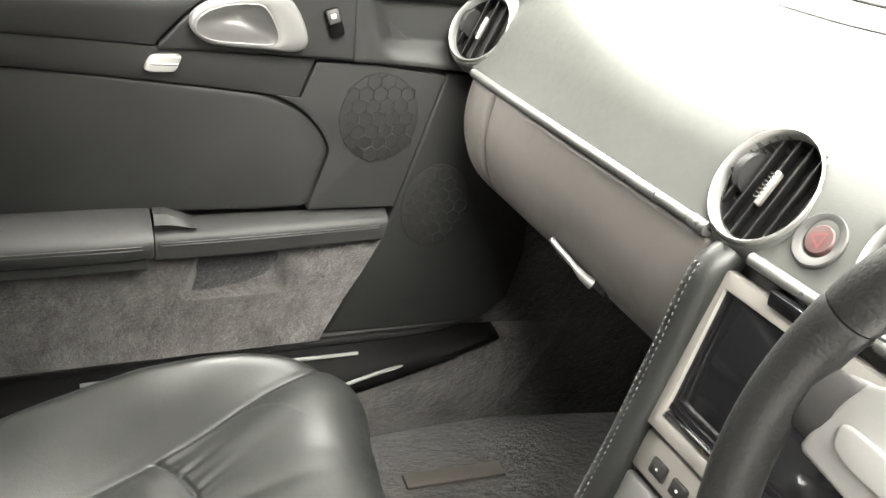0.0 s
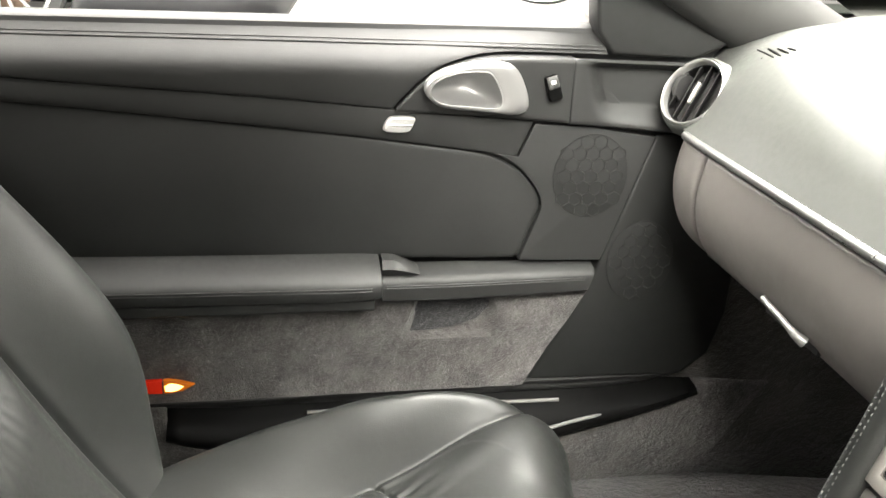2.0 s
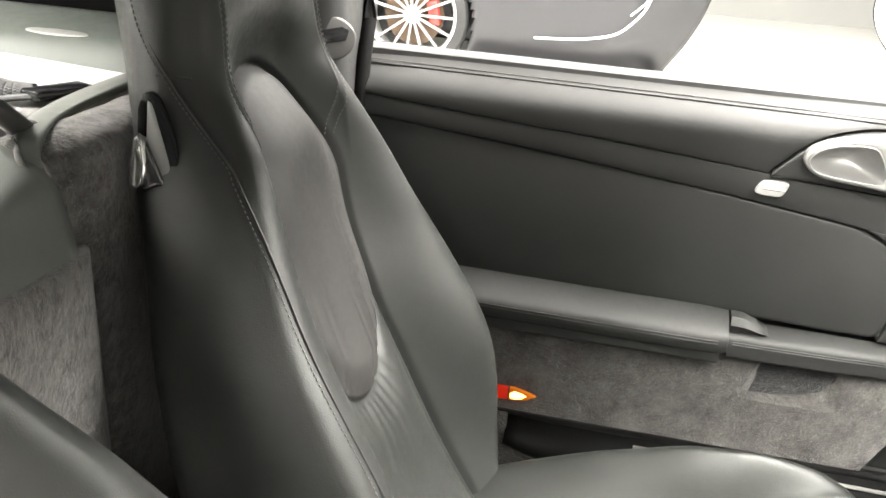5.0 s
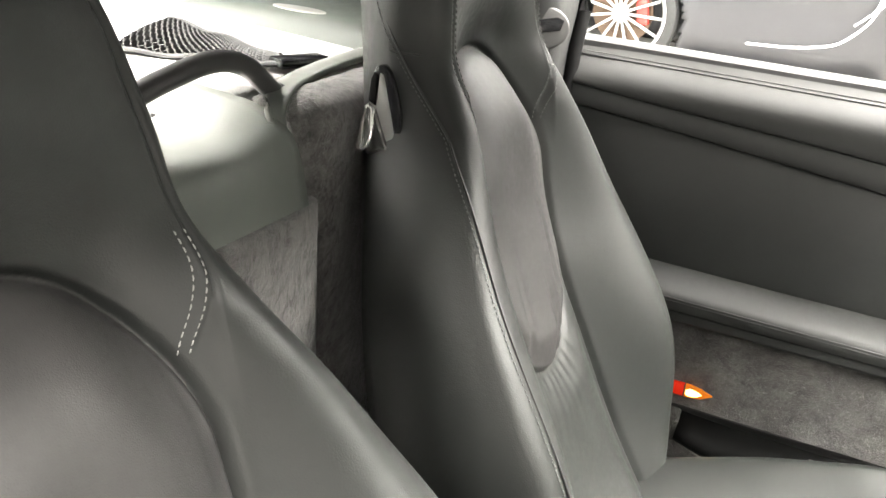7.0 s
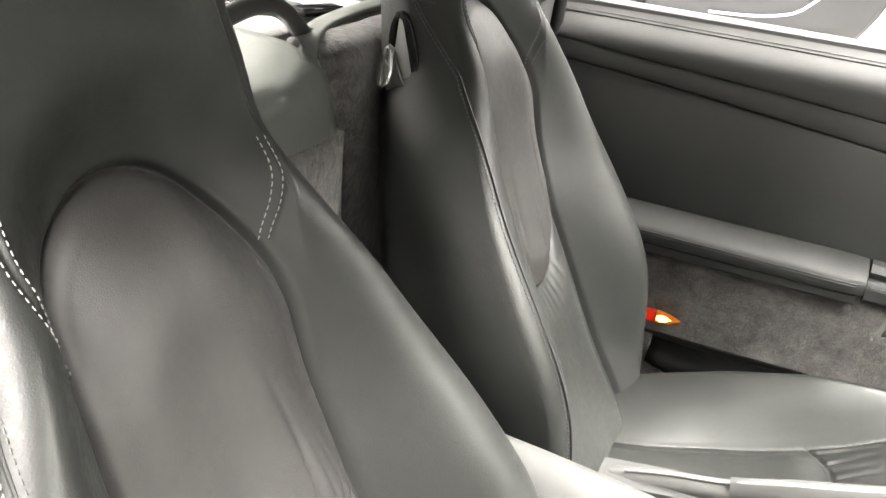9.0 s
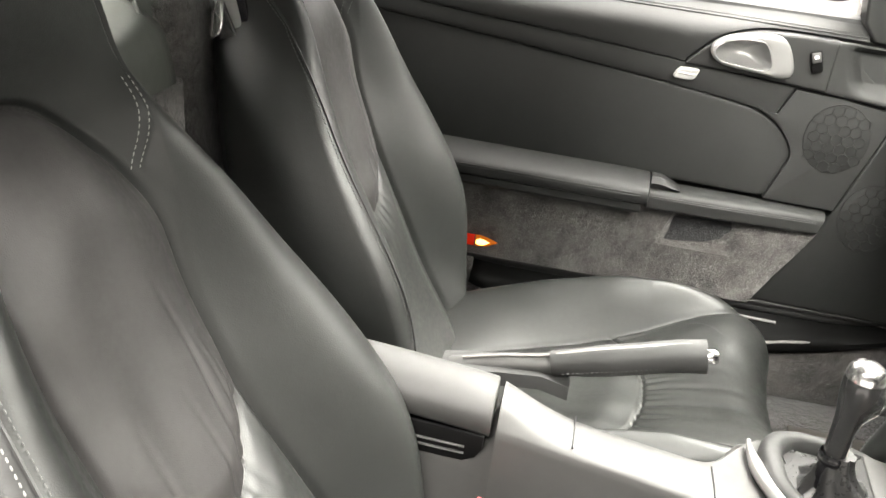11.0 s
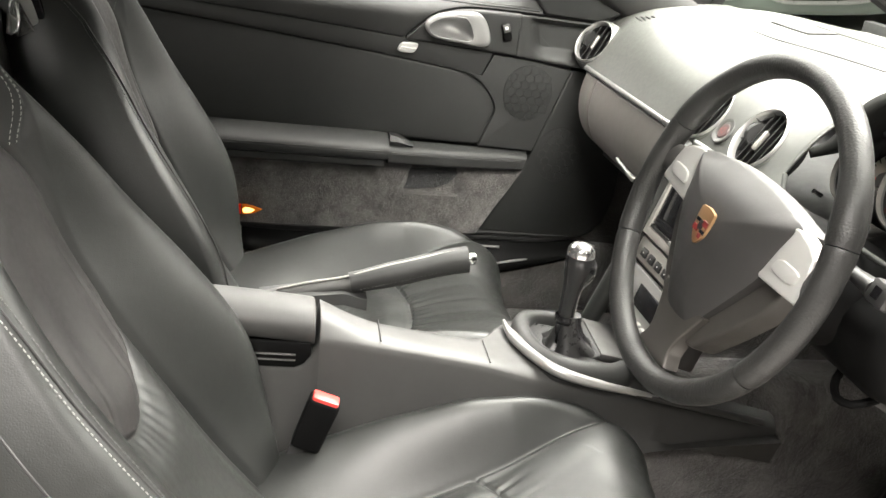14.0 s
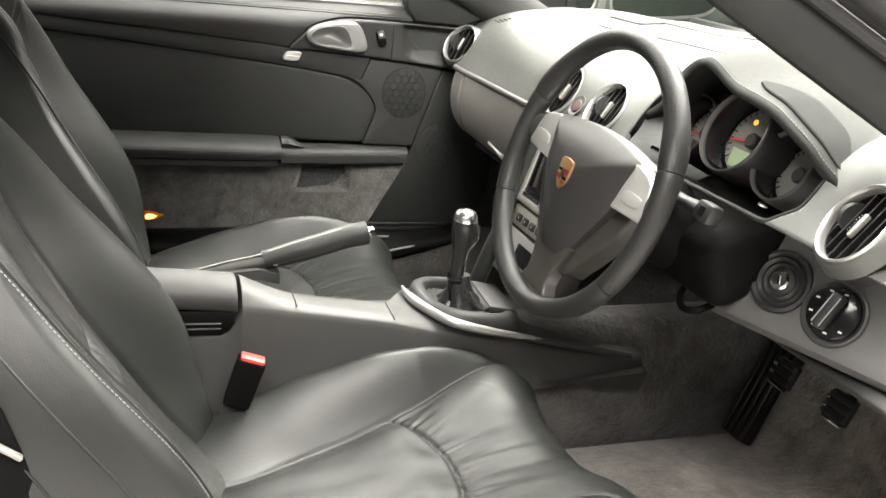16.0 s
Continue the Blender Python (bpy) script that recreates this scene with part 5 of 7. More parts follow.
def on_stack(w, d):
    """A point of the stack: w to the driver's side of its middle, d down from its top."""
    return SM @ Matrix.Translation((-YC + w, -d, 0))


def frame_slab(w, h, border, thick, m, bevel=0.002):
    bm = bmesh.new()
    o = [bm.verts.new((x * w / 2, y * h / 2, 0)) for x, y in ((-1, -1), (1, -1), (1, 1), (-1, 1))]
    i = [bm.verts.new((x * (w / 2 - border), y * (h / 2 - border), 0)) for x, y in ((-1, -1), (1, -1), (1, 1), (-1, 1))]
    fs = [bm.faces.new((o[k], o[(k + 1) % 4], i[(k + 1) % 4], i[k])) for k in range(4)]
    out = bmesh.ops.extrude_face_region(bm, geom=fs)
    bmesh.ops.translate(bm, vec=(0, 0, thick), verts=[v for v in out["geom"] if isinstance(v, bmesh.types.BMVert)])
    ring = [e for e in bm.edges if all(v.co.z > thick / 2 for v in e.verts) and len(e.link_faces) == 2 and any(abs(f.normal.z) < 0.5 or f.calc_area() < 1e-9 for f in e.link_faces)]
    bm.normal_update()
    ring = [e for e in bm.edges if all(v.co.z > thick / 2 for v in e.verts) and len(e.link_faces) == 2 and e.calc_face_angle(0) > 0.5]
    bmesh.ops.bevel(bm, geom=ring, offset=bevel, segments=2, profile=0.5, affect="EDGES", clamp_overlap=True)
    bm.transform(m)
    return bm


part("body", rbox((0.205, 0.28, 0.05), on_stack(0, 0.13) @ Matrix.Translation((0, 0, -0.028)), 0.006), BLACK, stack)
unit = part("navigation_unit", frame_slab(0.198, 0.142, 0.014, 0.012, on_stack(0, 0.072), 0.003), BEZEL, stack, "satin grey bezel of the navigation unit")
part("screen", rbox((0.166, 0.098, 0.004), on_stack(0, 0.064) @ Matrix.Translation((0, 0, 0.004)), 0.001), SCREEN, unit, "dark blank glass screen")
part("screen_frame", frame_slab(0.172, 0.104, 0.006, 0.004, on_stack(0, 0.064) @ Matrix.Translation((0, 0, 0.004)), 0.001), GLOSS, unit)
part("flap_slot", rbox((0.170, 0.006, 0.004), on_stack(0, 0.1185) @ Matrix.Translation((0, 0, 0.0075)), 0.001), GLOSS, unit)
part("flap", rbox((0.168, 0.007, 0.006), on_stack(0, 0.1255) @ Matrix.Translation((0, 0, 0.009)), 0.002), CHROME, unit, "polished flap under the screen")
part("latch_button", rbox((0.02, 0.005, 0.004), on_stack(0, 0.1255) @ Matrix.Translation((0, 0, 0.0125)), 0.001), SILVER, unit)
part("button_panel", rbox((0.2, 0.036, 0.008), on_stack(0, 0.166) @ Matrix.Translation((0, 0, 0.002)), 0.003), BEZEL, stack)
for k in range(6):
    w = -0.068 + 0.027 * k
    b = part("button", rbox((0.019, 0.014, 0.008), on_stack(w, 0.168) @ Matrix.Translation((0, 0, 0.005)), 0.002), BLACK, stack, "small black push button")
    part("mark", slab(disc_outline(0.0014, 0.0012, 10), 0.0006, on_stack(w, 0.168) @ Matrix.Translation((0, 0, 0.0088)), 0), WHITEMARK, b)
climate = part("climate_unit", rbox((0.2, 0.085, 0.010), on_stack(0, 0.232) @ Matrix.Translation((0, 0, 0.002)), 0.004), SILVER, stack, "silver climate control panel")
part("display", rbox((0.09, 0.034, 0.004), on_stack(0.012, 0.222) @ Matrix.Translation((0, 0, 0.007)), 0.001), GLOSS, climate)
for w in (-0.075, 0.08):
    knob_ob = part("climate_knob", turned([(0.016, 0), (0.0155, 0.012), (0.0135, 0.014), (0, 0.0142)], on_stack(w, 0.222) @ Matrix.Translation((0, 0, 0.006)), 28), BLACK, climate, "ribbed black climate rocker")
    for k in range(8):
        part("rib", rbox((0.022, 0.0012, 0.003), on_stack(w, 0.211 + 0.003 * k) @ Matrix.Translation((0, 0, 0.0195)), 0.0004, 1), BEZEL, knob_ob)
for k in range(6):
    part("climate_button", rbox((0.017, 0.012, 0.012), on_stack(-0.05 + 0.021 * k, 0.258) @ Matrix.Translation((0, 0, 0.008)), 0.004), SILVER, climate)

# leather rails down both sides of the stack
for sgn in (1, -1):
    yk = YC + sgn * 0.105
    line = spline([(0.566, yk, 0.785), (0.548, yk, 0.772), (0.531, yk + sgn * 0.004, 0.70), (0.505, yk + sgn * 0.008, 0.60), (0.472, yk + sgn * 0.010, 0.50), (0.45, yk + sgn * 0.010, 0.43)][: 6 if sgn > 0 else 4], 40)
    rail = part("leather_rail", tube(line, 0.0155, 14, 1.0, (0, 1, 0)), LEATHER, stack, "leather-wrapped side rail")
    for off in (-0.001, 0.005):
        part("stitching", stitches([p + Vector((-0.0148, sgn * off * 0.9, 0.0045)) for p in spline(line, 60)], (-1, 0, 0.2), 0.0034, 0.0028, 0.0005), DARKTHREAD, rail)

# ---- driver's side of the dash ----
def cowl_lower(u, v):
    """The panel under the driver's outer vent, turned a little outwards, rolling under at its foot."""
    y = -0.385 - 0.315 * u
    z = 0.628 + 0.165 * v
    low = max(0.0, 0.16 - v) / 0.16
    x = 0.633 + (-0.28 * (y + 0.478) + 0.38 * (z - 0.711)) / 0.88 + 0.05 * low * low + 0.006
    return (x + 0.03 * step(0.04, 0, u), y, z)


sheet("switch_panel", cowl_lower, 40, 30, plain("lower_dash_plastic", (0.07, 0.069, 0.068), 0.48, 0.0, 900, 0.06, 0.1), dash, 0.006, "grey moulded panel with ignition and light switches")
sheet("knee_panel", lambda u, v: (0.64 + 0.05 * v, -0.10 - 0.28 * u, 0.66 + 0.09 * (1 - v)), 10, 6, SILLBLACK, dash, 0.008, "black panel under the steering column")
sheet("under_tray", lambda u, v: (0.66 + 0.5 * u, -0.70 + 0.6 * v, 0.62 + 0.12 * u), 6, 6, BLACK, dash, 0.01)
sheet("under_tray", lambda u, v: (0.66 + 0.5 * u, 0.10 + 0.58 * v, 0.60 + 0.1 * u), 6, 6, BLACK, dash, 0.01)
IGN_N = (-0.88, -0.28, 0.38)
im = facing((0.633, -0.478, 0.711), IGN_N)
ign = part("ignition_switch", turned([(0.041, -0.01), (0.041, 0.003), (0.037, 0.005), (0.033, 0.001), (0.030, 0.005), (0.026, 0.001), (0.022, 0.004), (0.018, 0.0), (0.0125, 0.002)], im, 44), BLACK, dash, "ringed black ignition switch")
part("lock_face", turned([(0.0125, 0), (0.0125, 0.005), (0.0105, 0.007), (0, 0.0072)], im, 28), CHROME, ign, "bright metal lock face")
part("key_slot", rbox((0.0035, 0.012, 0.002), im @ pose(0, 0, 0.0072, 0, 0, 20), 0.0005, 1), GLOSS, ign)
lm = facing((0.653, -0.556, 0.700), IGN_N)
lights = part("light_switch", turned([(0.041, -0.01), (0.0415, 0.003), (0.039, 0.005), (0.035, 0.002), (0.033, -0.001), (0.0, -0.001)], lm, 44), CONSOLE, dash, "round rotary light switch")
part("dial", turned([(0.0335, -0.001), (0.0335, 0.004), (0.029, 0.006), (0, 0.006)], lm, 40), GLOSS, lights, "glossy black dial")
part("knob", rbox((0.014, 0.05, 0.020), lm @ pose(0, 0, 0.014, 0, 0, -15), 0.005), BLACK, lights, "black twist grip")
for o in (-0.0055, 0.0055):
    part("edge_line", rbox((0.0014, 0.042, 0.001), lm @ pose(0, 0, 0.0242, 0, 0, -15) @ Matrix.Translation((o, 0, 0)), 0), SILVER, lights)
for k in range(8):
    a = radians(35 + 40 * k)
    part("mark", rbox((0.005, 0.0022, 0.0006), lm @ pose(0.0265 * math.cos(a), 0.0265 * math.sin(a), 0.0063), 0), WHITEMARK, lights)

# ---- instruments ----
cluster = thing("instrument_cluster", "three round grey-faced instruments under a leather hood", "instruments", at=(0.68, -0.32, 0.78))
G_N = Vector((-0.91, 0.0, 0.41))
part("binnacle", rbox((0.10, 0.36, 0.15), pose(0.755, -0.34, 0.84, 0, -24, 0), 0.02), BEZEL, cluster)


GAUGE_RIM = plain("gauge_rim", (0.085, 0.081, 0.075), 0.4, 0.35)


def gauge(at, r, needle, label):
    m = facing(at, G_N, 0)
    ob = part("gauge", turned([(r * 1.12, -0.05), (r * 1.13, 0.018), (r * 1.09, 0.03), (r * 1.03, 0.026), (r * 0.97, -0.008), (r * 0.95, -0.012)], m, 48), BLACK, cluster, label)
    part("rim", turned([(r * 1.03, 0.026), (r * 1.06, 0.0315), (r * 1.09, 0.0305), (r * 1.10, 0.027)], m, 48), GAUGE_RIM, ob, "thin satin rim")
    part("tube", turned([(r * 1.0, 0.024), (r * 0.96, -0.010), (r * 0.9, -0.011)], m, 48), GLOSS, ob)
    part("dial_face", turned([(r * 0.97, -0.014), (r * 0.97, -0.012), (0, -0.012)], m, 48), DIAL, ob, "pale grey dial")
    ticks = []
    for k in range(23):
        a = radians(-130 + 260 * k / 22) + math.pi / 2
        big = k % 2 == 0
        ticks.append(rbox((0.007 if big else 0.004, 0.0014, 0.0006), m @ pose(r * 0.84 * math.cos(a), r * 0.84 * math.sin(a), -0.0115, 0, 0, math.degrees(a)), 0))
    part("ticks", joined(ticks), GLOSS, ob)
    a = radians(needle)
    part("needle", rbox((r * 0.82, 0.003, 0.002), m @ pose(r * 0.36 * math.cos(a), r * 0.36 * math.sin(a), -0.006, 0, 0, needle), 0.0008, 1), NEEDLE, ob, "red needle")
    part("hub", turned([(0.011, -0.012), (0.011, -0.004), (0.009, -0.002), (0, -0.002)], m, 24), BLACK, ob)
    return ob, m


tach, tm = gauge((0.655, -0.330, 0.860), 0.056, 190, "large central rev counter")
part("display", slab([(-0.026, -0.042), (0.026, -0.042), (0.032, -0.016), (-0.032, -0.016)], 0.003, tm @ Matrix.Translation((0, 0, -0.0125)), 0.001), LCD, tach, "pale green display")
part("warning_light", slab(disc_outline(0.004, 0.004, 12), 0.001, tm @ pose(-0.018, 0.026, -0.0115), 0), WARN, tach, "lit orange warning lamp")
gl, gm = gauge((0.664, -0.212, 0.842), 0.045, 190, "left-hand speedometer")
part("display", slab([(-0.02, -0.034), (0.02, -0.034), (0.026, -0.014), (-0.026, -0.014)], 0.003, gm @ Matrix.Translation((0, 0, -0.0125)), 0.001), BLACK, gl)
gauge((0.664, -0.425, 0.838), 0.045, 20, "right-hand fuel and temperature gauge")


LIP_Z = [(-0.58, 0.84), (-0.549, 0.859), (-0.531, 0.868), (-0.502, 0.886), (-0.467, 0.902), (-0.432, 0.916), (-0.397, 0.923), (-0.356, 0.929), (-0.335, 0.935), (-0.297, 0.950), (-0.269, 0.951), (-0.241, 0.935), (-0.215, 0.908), (-0.19, 0.875), (-0.15, 0.85)]


# the dash's leather again, darker because its shade is put into the colour
HOOD_SHADED_SKIN = leather("hood_shaded_leather", (0.029, 0.030, 0.0285), 0.75, 520, 0.12, 0.06, 0.12, 0.03)


def hood_pt(u, v):
    """The leather hood: u across the driver's side, v from its lip forward."""
    y = -0.15 - 0.42 * u
    z = lerp(LIP_Z, y)
    a = (u - 0.35) / 0.65
    x = 0.598 + 0.012 * a * a
    return (x + 0.20 * v, y - 0.03 * v * a, z + 0.020 * math.sin(v * math.pi * 0.8) - 0.006 * v - 0.05 * (max(0.0, u - 0.955) / 0.045) ** 1.5)


sheet("hood", hood_pt, 70, 16, HOOD_SHADED_SKIN, cluster, 0.012, "leather instrument hood with a stitched lip")
part("stitching", stitches(dense([Vector(hood_pt(0.22 + 0.76 * k / 40, 0.03)) + Vector((-0.002, 0, 0.0075)) for k in range(41)]), (-0.3, 0, 1), 0.004, 0.003, 0.0007), DARKTHREAD, cluster)
PANEL_LOW = [(0.50, 0.16), (0.56, 0.11), (0.66, 0.09), (0.78, 0.075), (0.9, 0.07), (0.95, 0.065)]
PANEL_TOP = [(0.50, 0.18), (0.55, 0.24), (0.65, 0.285), (0.76, 0.285), (0.83, 0.26), (0.88, 0.20), (0.92, 0.14), (0.95, 0.075)]


def hood_panel(u, v):
    a = 0.50 + 0.45 * u
    lo = lerp(PANEL_LOW, a)
    return Vector(hood_pt(a, lo + (lerp(PANEL_TOP, a) - lo) * v)) + Vector((0, 0, 0.0078))


sheet("top_panel", hood_panel, 40, 10, plain("hood_panel", (0.017, 0.0175, 0.017), 0.8, 0.0, 900, 0.1, 0.1, 0.08), cluster, 0.004, "matt dark panel let into the hood")
part("reset_button", turned([(0.004, 0), (0.004, 0.01), (0.0025, 0.012), (0, 0.012)], facing((0.630, -0.422, 0.792), G_N), 14), CHROME, cluster)
part("reset_button", turned([(0.003, 0), (0.003, 0.014), (0.0, 0.015)], facing((0.625, -0.165, 0.80), G_N), 14), CHROME, cluster)

# ---- steering wheel ----
WC = Vector((0.4152, -0.3062, 0.8024))
W_N = Vector((-math.cos(radians(16.6)) * math.cos(radians(1.6)), -math.cos(radians(16.6)) * math.sin(radians(1.6)), math.sin(radians(16.6))))
W_L = Vector((0, 0, 1)).cross(-W_N).normalized()
W_U = (-W_N).cross(W_L).normalized()
if W_U.z < 0:
    W_U = -W_U
WM = Matrix((-W_L, W_U, W_N)).transposed().to_4x4()
WM.translation = WC
# turned a little to the right
WM = WM @ pose(0, 0, 0, 0, 0, -4)
wheel = thing("steering_wheel", "black leather three-spoke steering wheel with silver spokes", "steering wheel", at=tuple(WC))
RIM, RT = 0.1845, 0.0143
WHEEL_SKIN = leather("wheel_leather", (0.014, 0.014, 0.0135), 0.42, 260, 0.7, 0.2, 0.4, 0.2)
WHEEL_PAD = plain("airbag_skin", (0.028, 0.027, 0.0265), 0.5, 0.0, 800, 0.06, 0.25)


def rim_mesh(a0, a1):
    n, t = 48, 18
    rings = []
    for k in range(n + 1):
        a = a0 + (a1 - a0) * k / n
        turn = a % (2 * math.pi)
        grow = 1.0 + sum(0.16 * math.exp(-(((turn - radians(c)) / 0.2) ** 2)) for c in (28, 152))
        edge = min(k, n - k)
        g = grow * (0.965 if edge == 0 else 1)
        rings.append([WM @ Vector(((RIM + RT * g * math.cos(b)) * math.cos(a), (RIM + RT * g * math.cos(b)) * math.sin(a), RT * g * 1.08 * math.sin(b))) for b in (2 * math.pi * j / t for j in range(t))])
    return loft(rings, True, True)


for a0, a1 in ((20.3, 159.7), (160, 209), (209.3, 330.7), (331, 380)):
    part("rim", rim_mesh(radians(a0), radians(a1)), WHEEL_SKIN, wheel)
# lacing on the rim's inner side
part("stitching", joined([rbox((0.009, 0.0012, 0.0012), WM @ Matrix.Translation(((RIM - RT * 0.98) * math.cos(a), (RIM - RT * 0.98) * math.sin(a), 0.002)) @ pose(0, 90, 0) @ pose(0, 0, 0, 0, 0, 25), 0) for a in (radians(142 + 1.5 * k) for k in range(42))]), BLACK, wheel)


def airbag_outline():
    side = [(0.113, 0.053), (0.110, 0.040), (0.103, 0.018), (0.098, -0.004), (0.084, -0.030), (0.056, -0.074), (0.034, -0.106), (0.022, -0.1165)]
    top = [(-0.113, 0.053), (-0.085, 0.0595), (-0.045, 0.0645), (0.0, 0.0660), (0.045, 0.0645), (0.085, 0.0595)]
    return spline(top + side + [(-x, y) for x, y in side[::-1]], 140)[:-1]


def airbag_face(x, y, k):
    """The cover's height over the wheel's plane: domed, falling away towards its foot."""
    return -0.004 + 0.024 * (1 - k**3) + 0.06 * min(0.0, y + 0.01) - 1.4 * max(0.0, y - 0.02) ** 2


rings = [[WM @ Vector((p[0], p[1], -0.034)) for p in airbag_outline()]]
for k in (1.0, 0.992, 0.97, 0.92, 0.84, 0.7, 0.5, 0.3, 0.12):
    rings.append([WM @ Vector((p[0] * k, p[1] * k, airbag_face(p[0] * k, p[1] * k, k) - (0.006 if k == 1.0 else 0.0))) for p in airbag_outline()])
part("airbag_cover", loft(rings, True), WHEEL_PAD, wheel, "grey-black airbag cover")
# spokes
SPOKE_SILVER = plain("spoke_silver", (0.52, 0.52, 0.505), 0.42, 0.45, 0, 0.04)
for sgn in (1, -1):
    out = [(sgn * x, y) for x, y in ((0.101, 0.0525), (0.112, 0.0530), (0.136, 0.0475), (0.1495, 0.040), (0.1555, 0.024), (0.1605, 0.004), (0.1612, -0.0035), (0.158, -0.0062), (0.128, -0.0085), (0.094, -0.0105), (0.0915, -0.008), (0.0965, 0.016), (0.1, 0.04))]
    sp = part("spoke", slab(out, 0.020, WM @ Matrix.Translation((0, 0, -0.021)), 0.003, 3), SPOKE_SILVER, wheel, "silver spoke cover")
    dent = [(sgn * (0.127 + 0.020 * math.copysign(abs(math.cos(a)) ** 0.6, math.cos(a)) + 0.004 * math.sin(a)), 0.013 + 0.0085 * math.copysign(abs(math.sin(a)) ** 0.6, math.sin(a))) for a in (2 * math.pi * k / 28 for k in range(28))]
    part("thumb_pad", slab(dent, 0.0035, WM @ Matrix.Translation((0, 0, -0.0022)), 0.0016, 3), SPOKE_SILVER, sp, "raised silver thumb pad")
    part("spoke_back", tube([WM @ Vector((sgn * x, y, z)) for x, y, z in ((0.05, 0.012, -0.034), (0.12, 0.016, -0.026), (0.172, 0.018, -0.004))], [0.036, 0.030, 0.018], 16, 0.45, W_N), WHEEL_PAD, wheel)
low = [(x, y) for x, y in spline([(-0.050, -0.090), (-0.040, -0.112), (-0.031, -0.135), (-0.029, -0.152), (-0.036, -0.168), (0.036, -0.168), (0.029, -0.152), (0.031, -0.135), (0.040, -0.112), (0.050, -0.090)], 40)]
part("lower_spoke", slab(low, 0.02, WM @ Matrix.Translation((0, 0, -0.026)), 0.006, 3), plain("spoke_grey", (0.062, 0.058, 0.053), 0.36, 0.4), wheel, "satin grey lower spoke")
part("lower_cover", slab([(x, y) for x, y in spline([(-0.125, -0.008), (-0.112, -0.040), (-0.085, -0.080), (-0.060, -0.112), (-0.042, -0.130), (0.042, -0.130), (0.060, -0.112), (0.085, -0.080), (0.112, -0.040), (0.125, -0.008)], 50)], 0.03, WM @ Matrix.Translation((0, 0, -0.046)), 0.010, 4), plain("hub_grey", (0.05, 0.047, 0.043), 0.42, 0.3), wheel, "satin brown-grey hub housing")
# shield emblem in plain shapes
cr_m = WM @ Matrix.Translation((0.0, -0.006, 0.0195)) @ pose(0, 0, 0, 4, 0, 0)
shield = [(0.88 * x, 0.92 * y) for x, y in spline([(0, 0.0235), (0.010, 0.022), (0.0165, 0.020), (0.0165, 0.0), (0.013, -0.012), (0.0, -0.0235), (-0.013, -0.012), (-0.0165, 0.0), (-0.0165, 0.020), (-0.010, 0.022), (0, 0.0235)], 40)[:-1]]
CRESTRED = plain("crest_red", (0.2, 0.02, 0.018), 0.4)
emblem = part("emblem", slab([(p[0], p[1]) for p in shield], 0.0035, cr_m, 0.001), GOLD, wheel, "small gold shield emblem with red and black fields")
for x, y, sx, sy, mt in ((0.0085, 0.004, 0.011, 0.007, CRESTRED), (-0.0085, -0.006, 0.011, 0.007, CRESTRED), (0.0085, -0.006, 0.010, 0.004, GLOSS), (-0.0085, 0.004, 0.010, 0.004, GLOSS), (0.0, 0.0, 0.009, 0.011, BLACK), (0.006, -0.012, 0.006, 0.005, CRESTRED)):
    part("field", rbox((sx, sy, 0.001), cr_m @ Matrix.Translation((0.88 * x, 0.92 * y, 0.0037)), 0.0003, 1), mt, emblem)

# column, stalks
column = thing("steering_column", "black steering column shroud with control stalks", "steering column", at=(0.55, -0.335, 0.72))
part("shroud", loft([[WM @ Vector((x * r, y * r - d * 0.12, -d)) for x, y in disc_outline(0.075, 0.06, 28)] for d, r in ((0.05, 0.8), (0.07, 1.0), (0.16, 1.1), (0.26, 1.15))], True), SILLBLACK, column)
for sgn in (1, -1):
    stalk = part("stalk", tube([WM @ Vector((sgn * x, y, z)) for x, y, z in ((0.05, 0.024, -0.105), (0.10, 0.028, -0.102), (0.135, 0.030, -0.098))], [0.009, 0.008, 0.011], 12), BLACK, column, "black control stalk")
    part("stalk_tip", rbox((0.03, 0.026, 0.022), WM @ Matrix.Translation((sgn * 0.150, 0.032, -0.097)), 0.005), BLACK, stalk)
    part("mark", rbox((0.010, 0.012, 0.001), WM @ Matrix.Translation((sgn * 0.150, 0.032, -0.0855)), 0), GLOSS, stalk)
part("lower_shroud", rbox((0.16, 0.2, 0.11), pose(0.625, -0.35, 0.725, 0, -20, 0), 0.03, 3), SILLBLACK, column)
part("adjust_lever", tube(spline([(0.60, -0.350, 0.668), (0.572, -0.362, 0.650), (0.560, -0.385, 0.638), (0.566, -0.405, 0.640), (0.60, -0.412, 0.655)], 14), 0.005, 8), SILLBLACK, column)

# demister slots and the defroster gap on the dash top
def on_top(y, x):
    """A point of the upper dash at (x, y)."""
    best = min((abs(p[0] - x), p) for p in (upper_pt((y + 0.70) / 1.40, k / 240) for k in range(60, 240)))[1]
    return Vector(best) + Vector((0, 0, 0.0026))


part("defroster_gap", tube(spline([on_top(y, x) for y, x in ((0.29, 0.726), (0.20, 0.722), (0.12, 0.722), (0.05, 0.726), (0.0, 0.732), (-0.09, 0.748), (-0.13, 0.757))], 40), [0.0005 + 0.003 * math.sin(math.pi * k / 39) ** 0.5 for k in range(40)], 8, 0.5), BLACK, dash, "dark defroster gap")
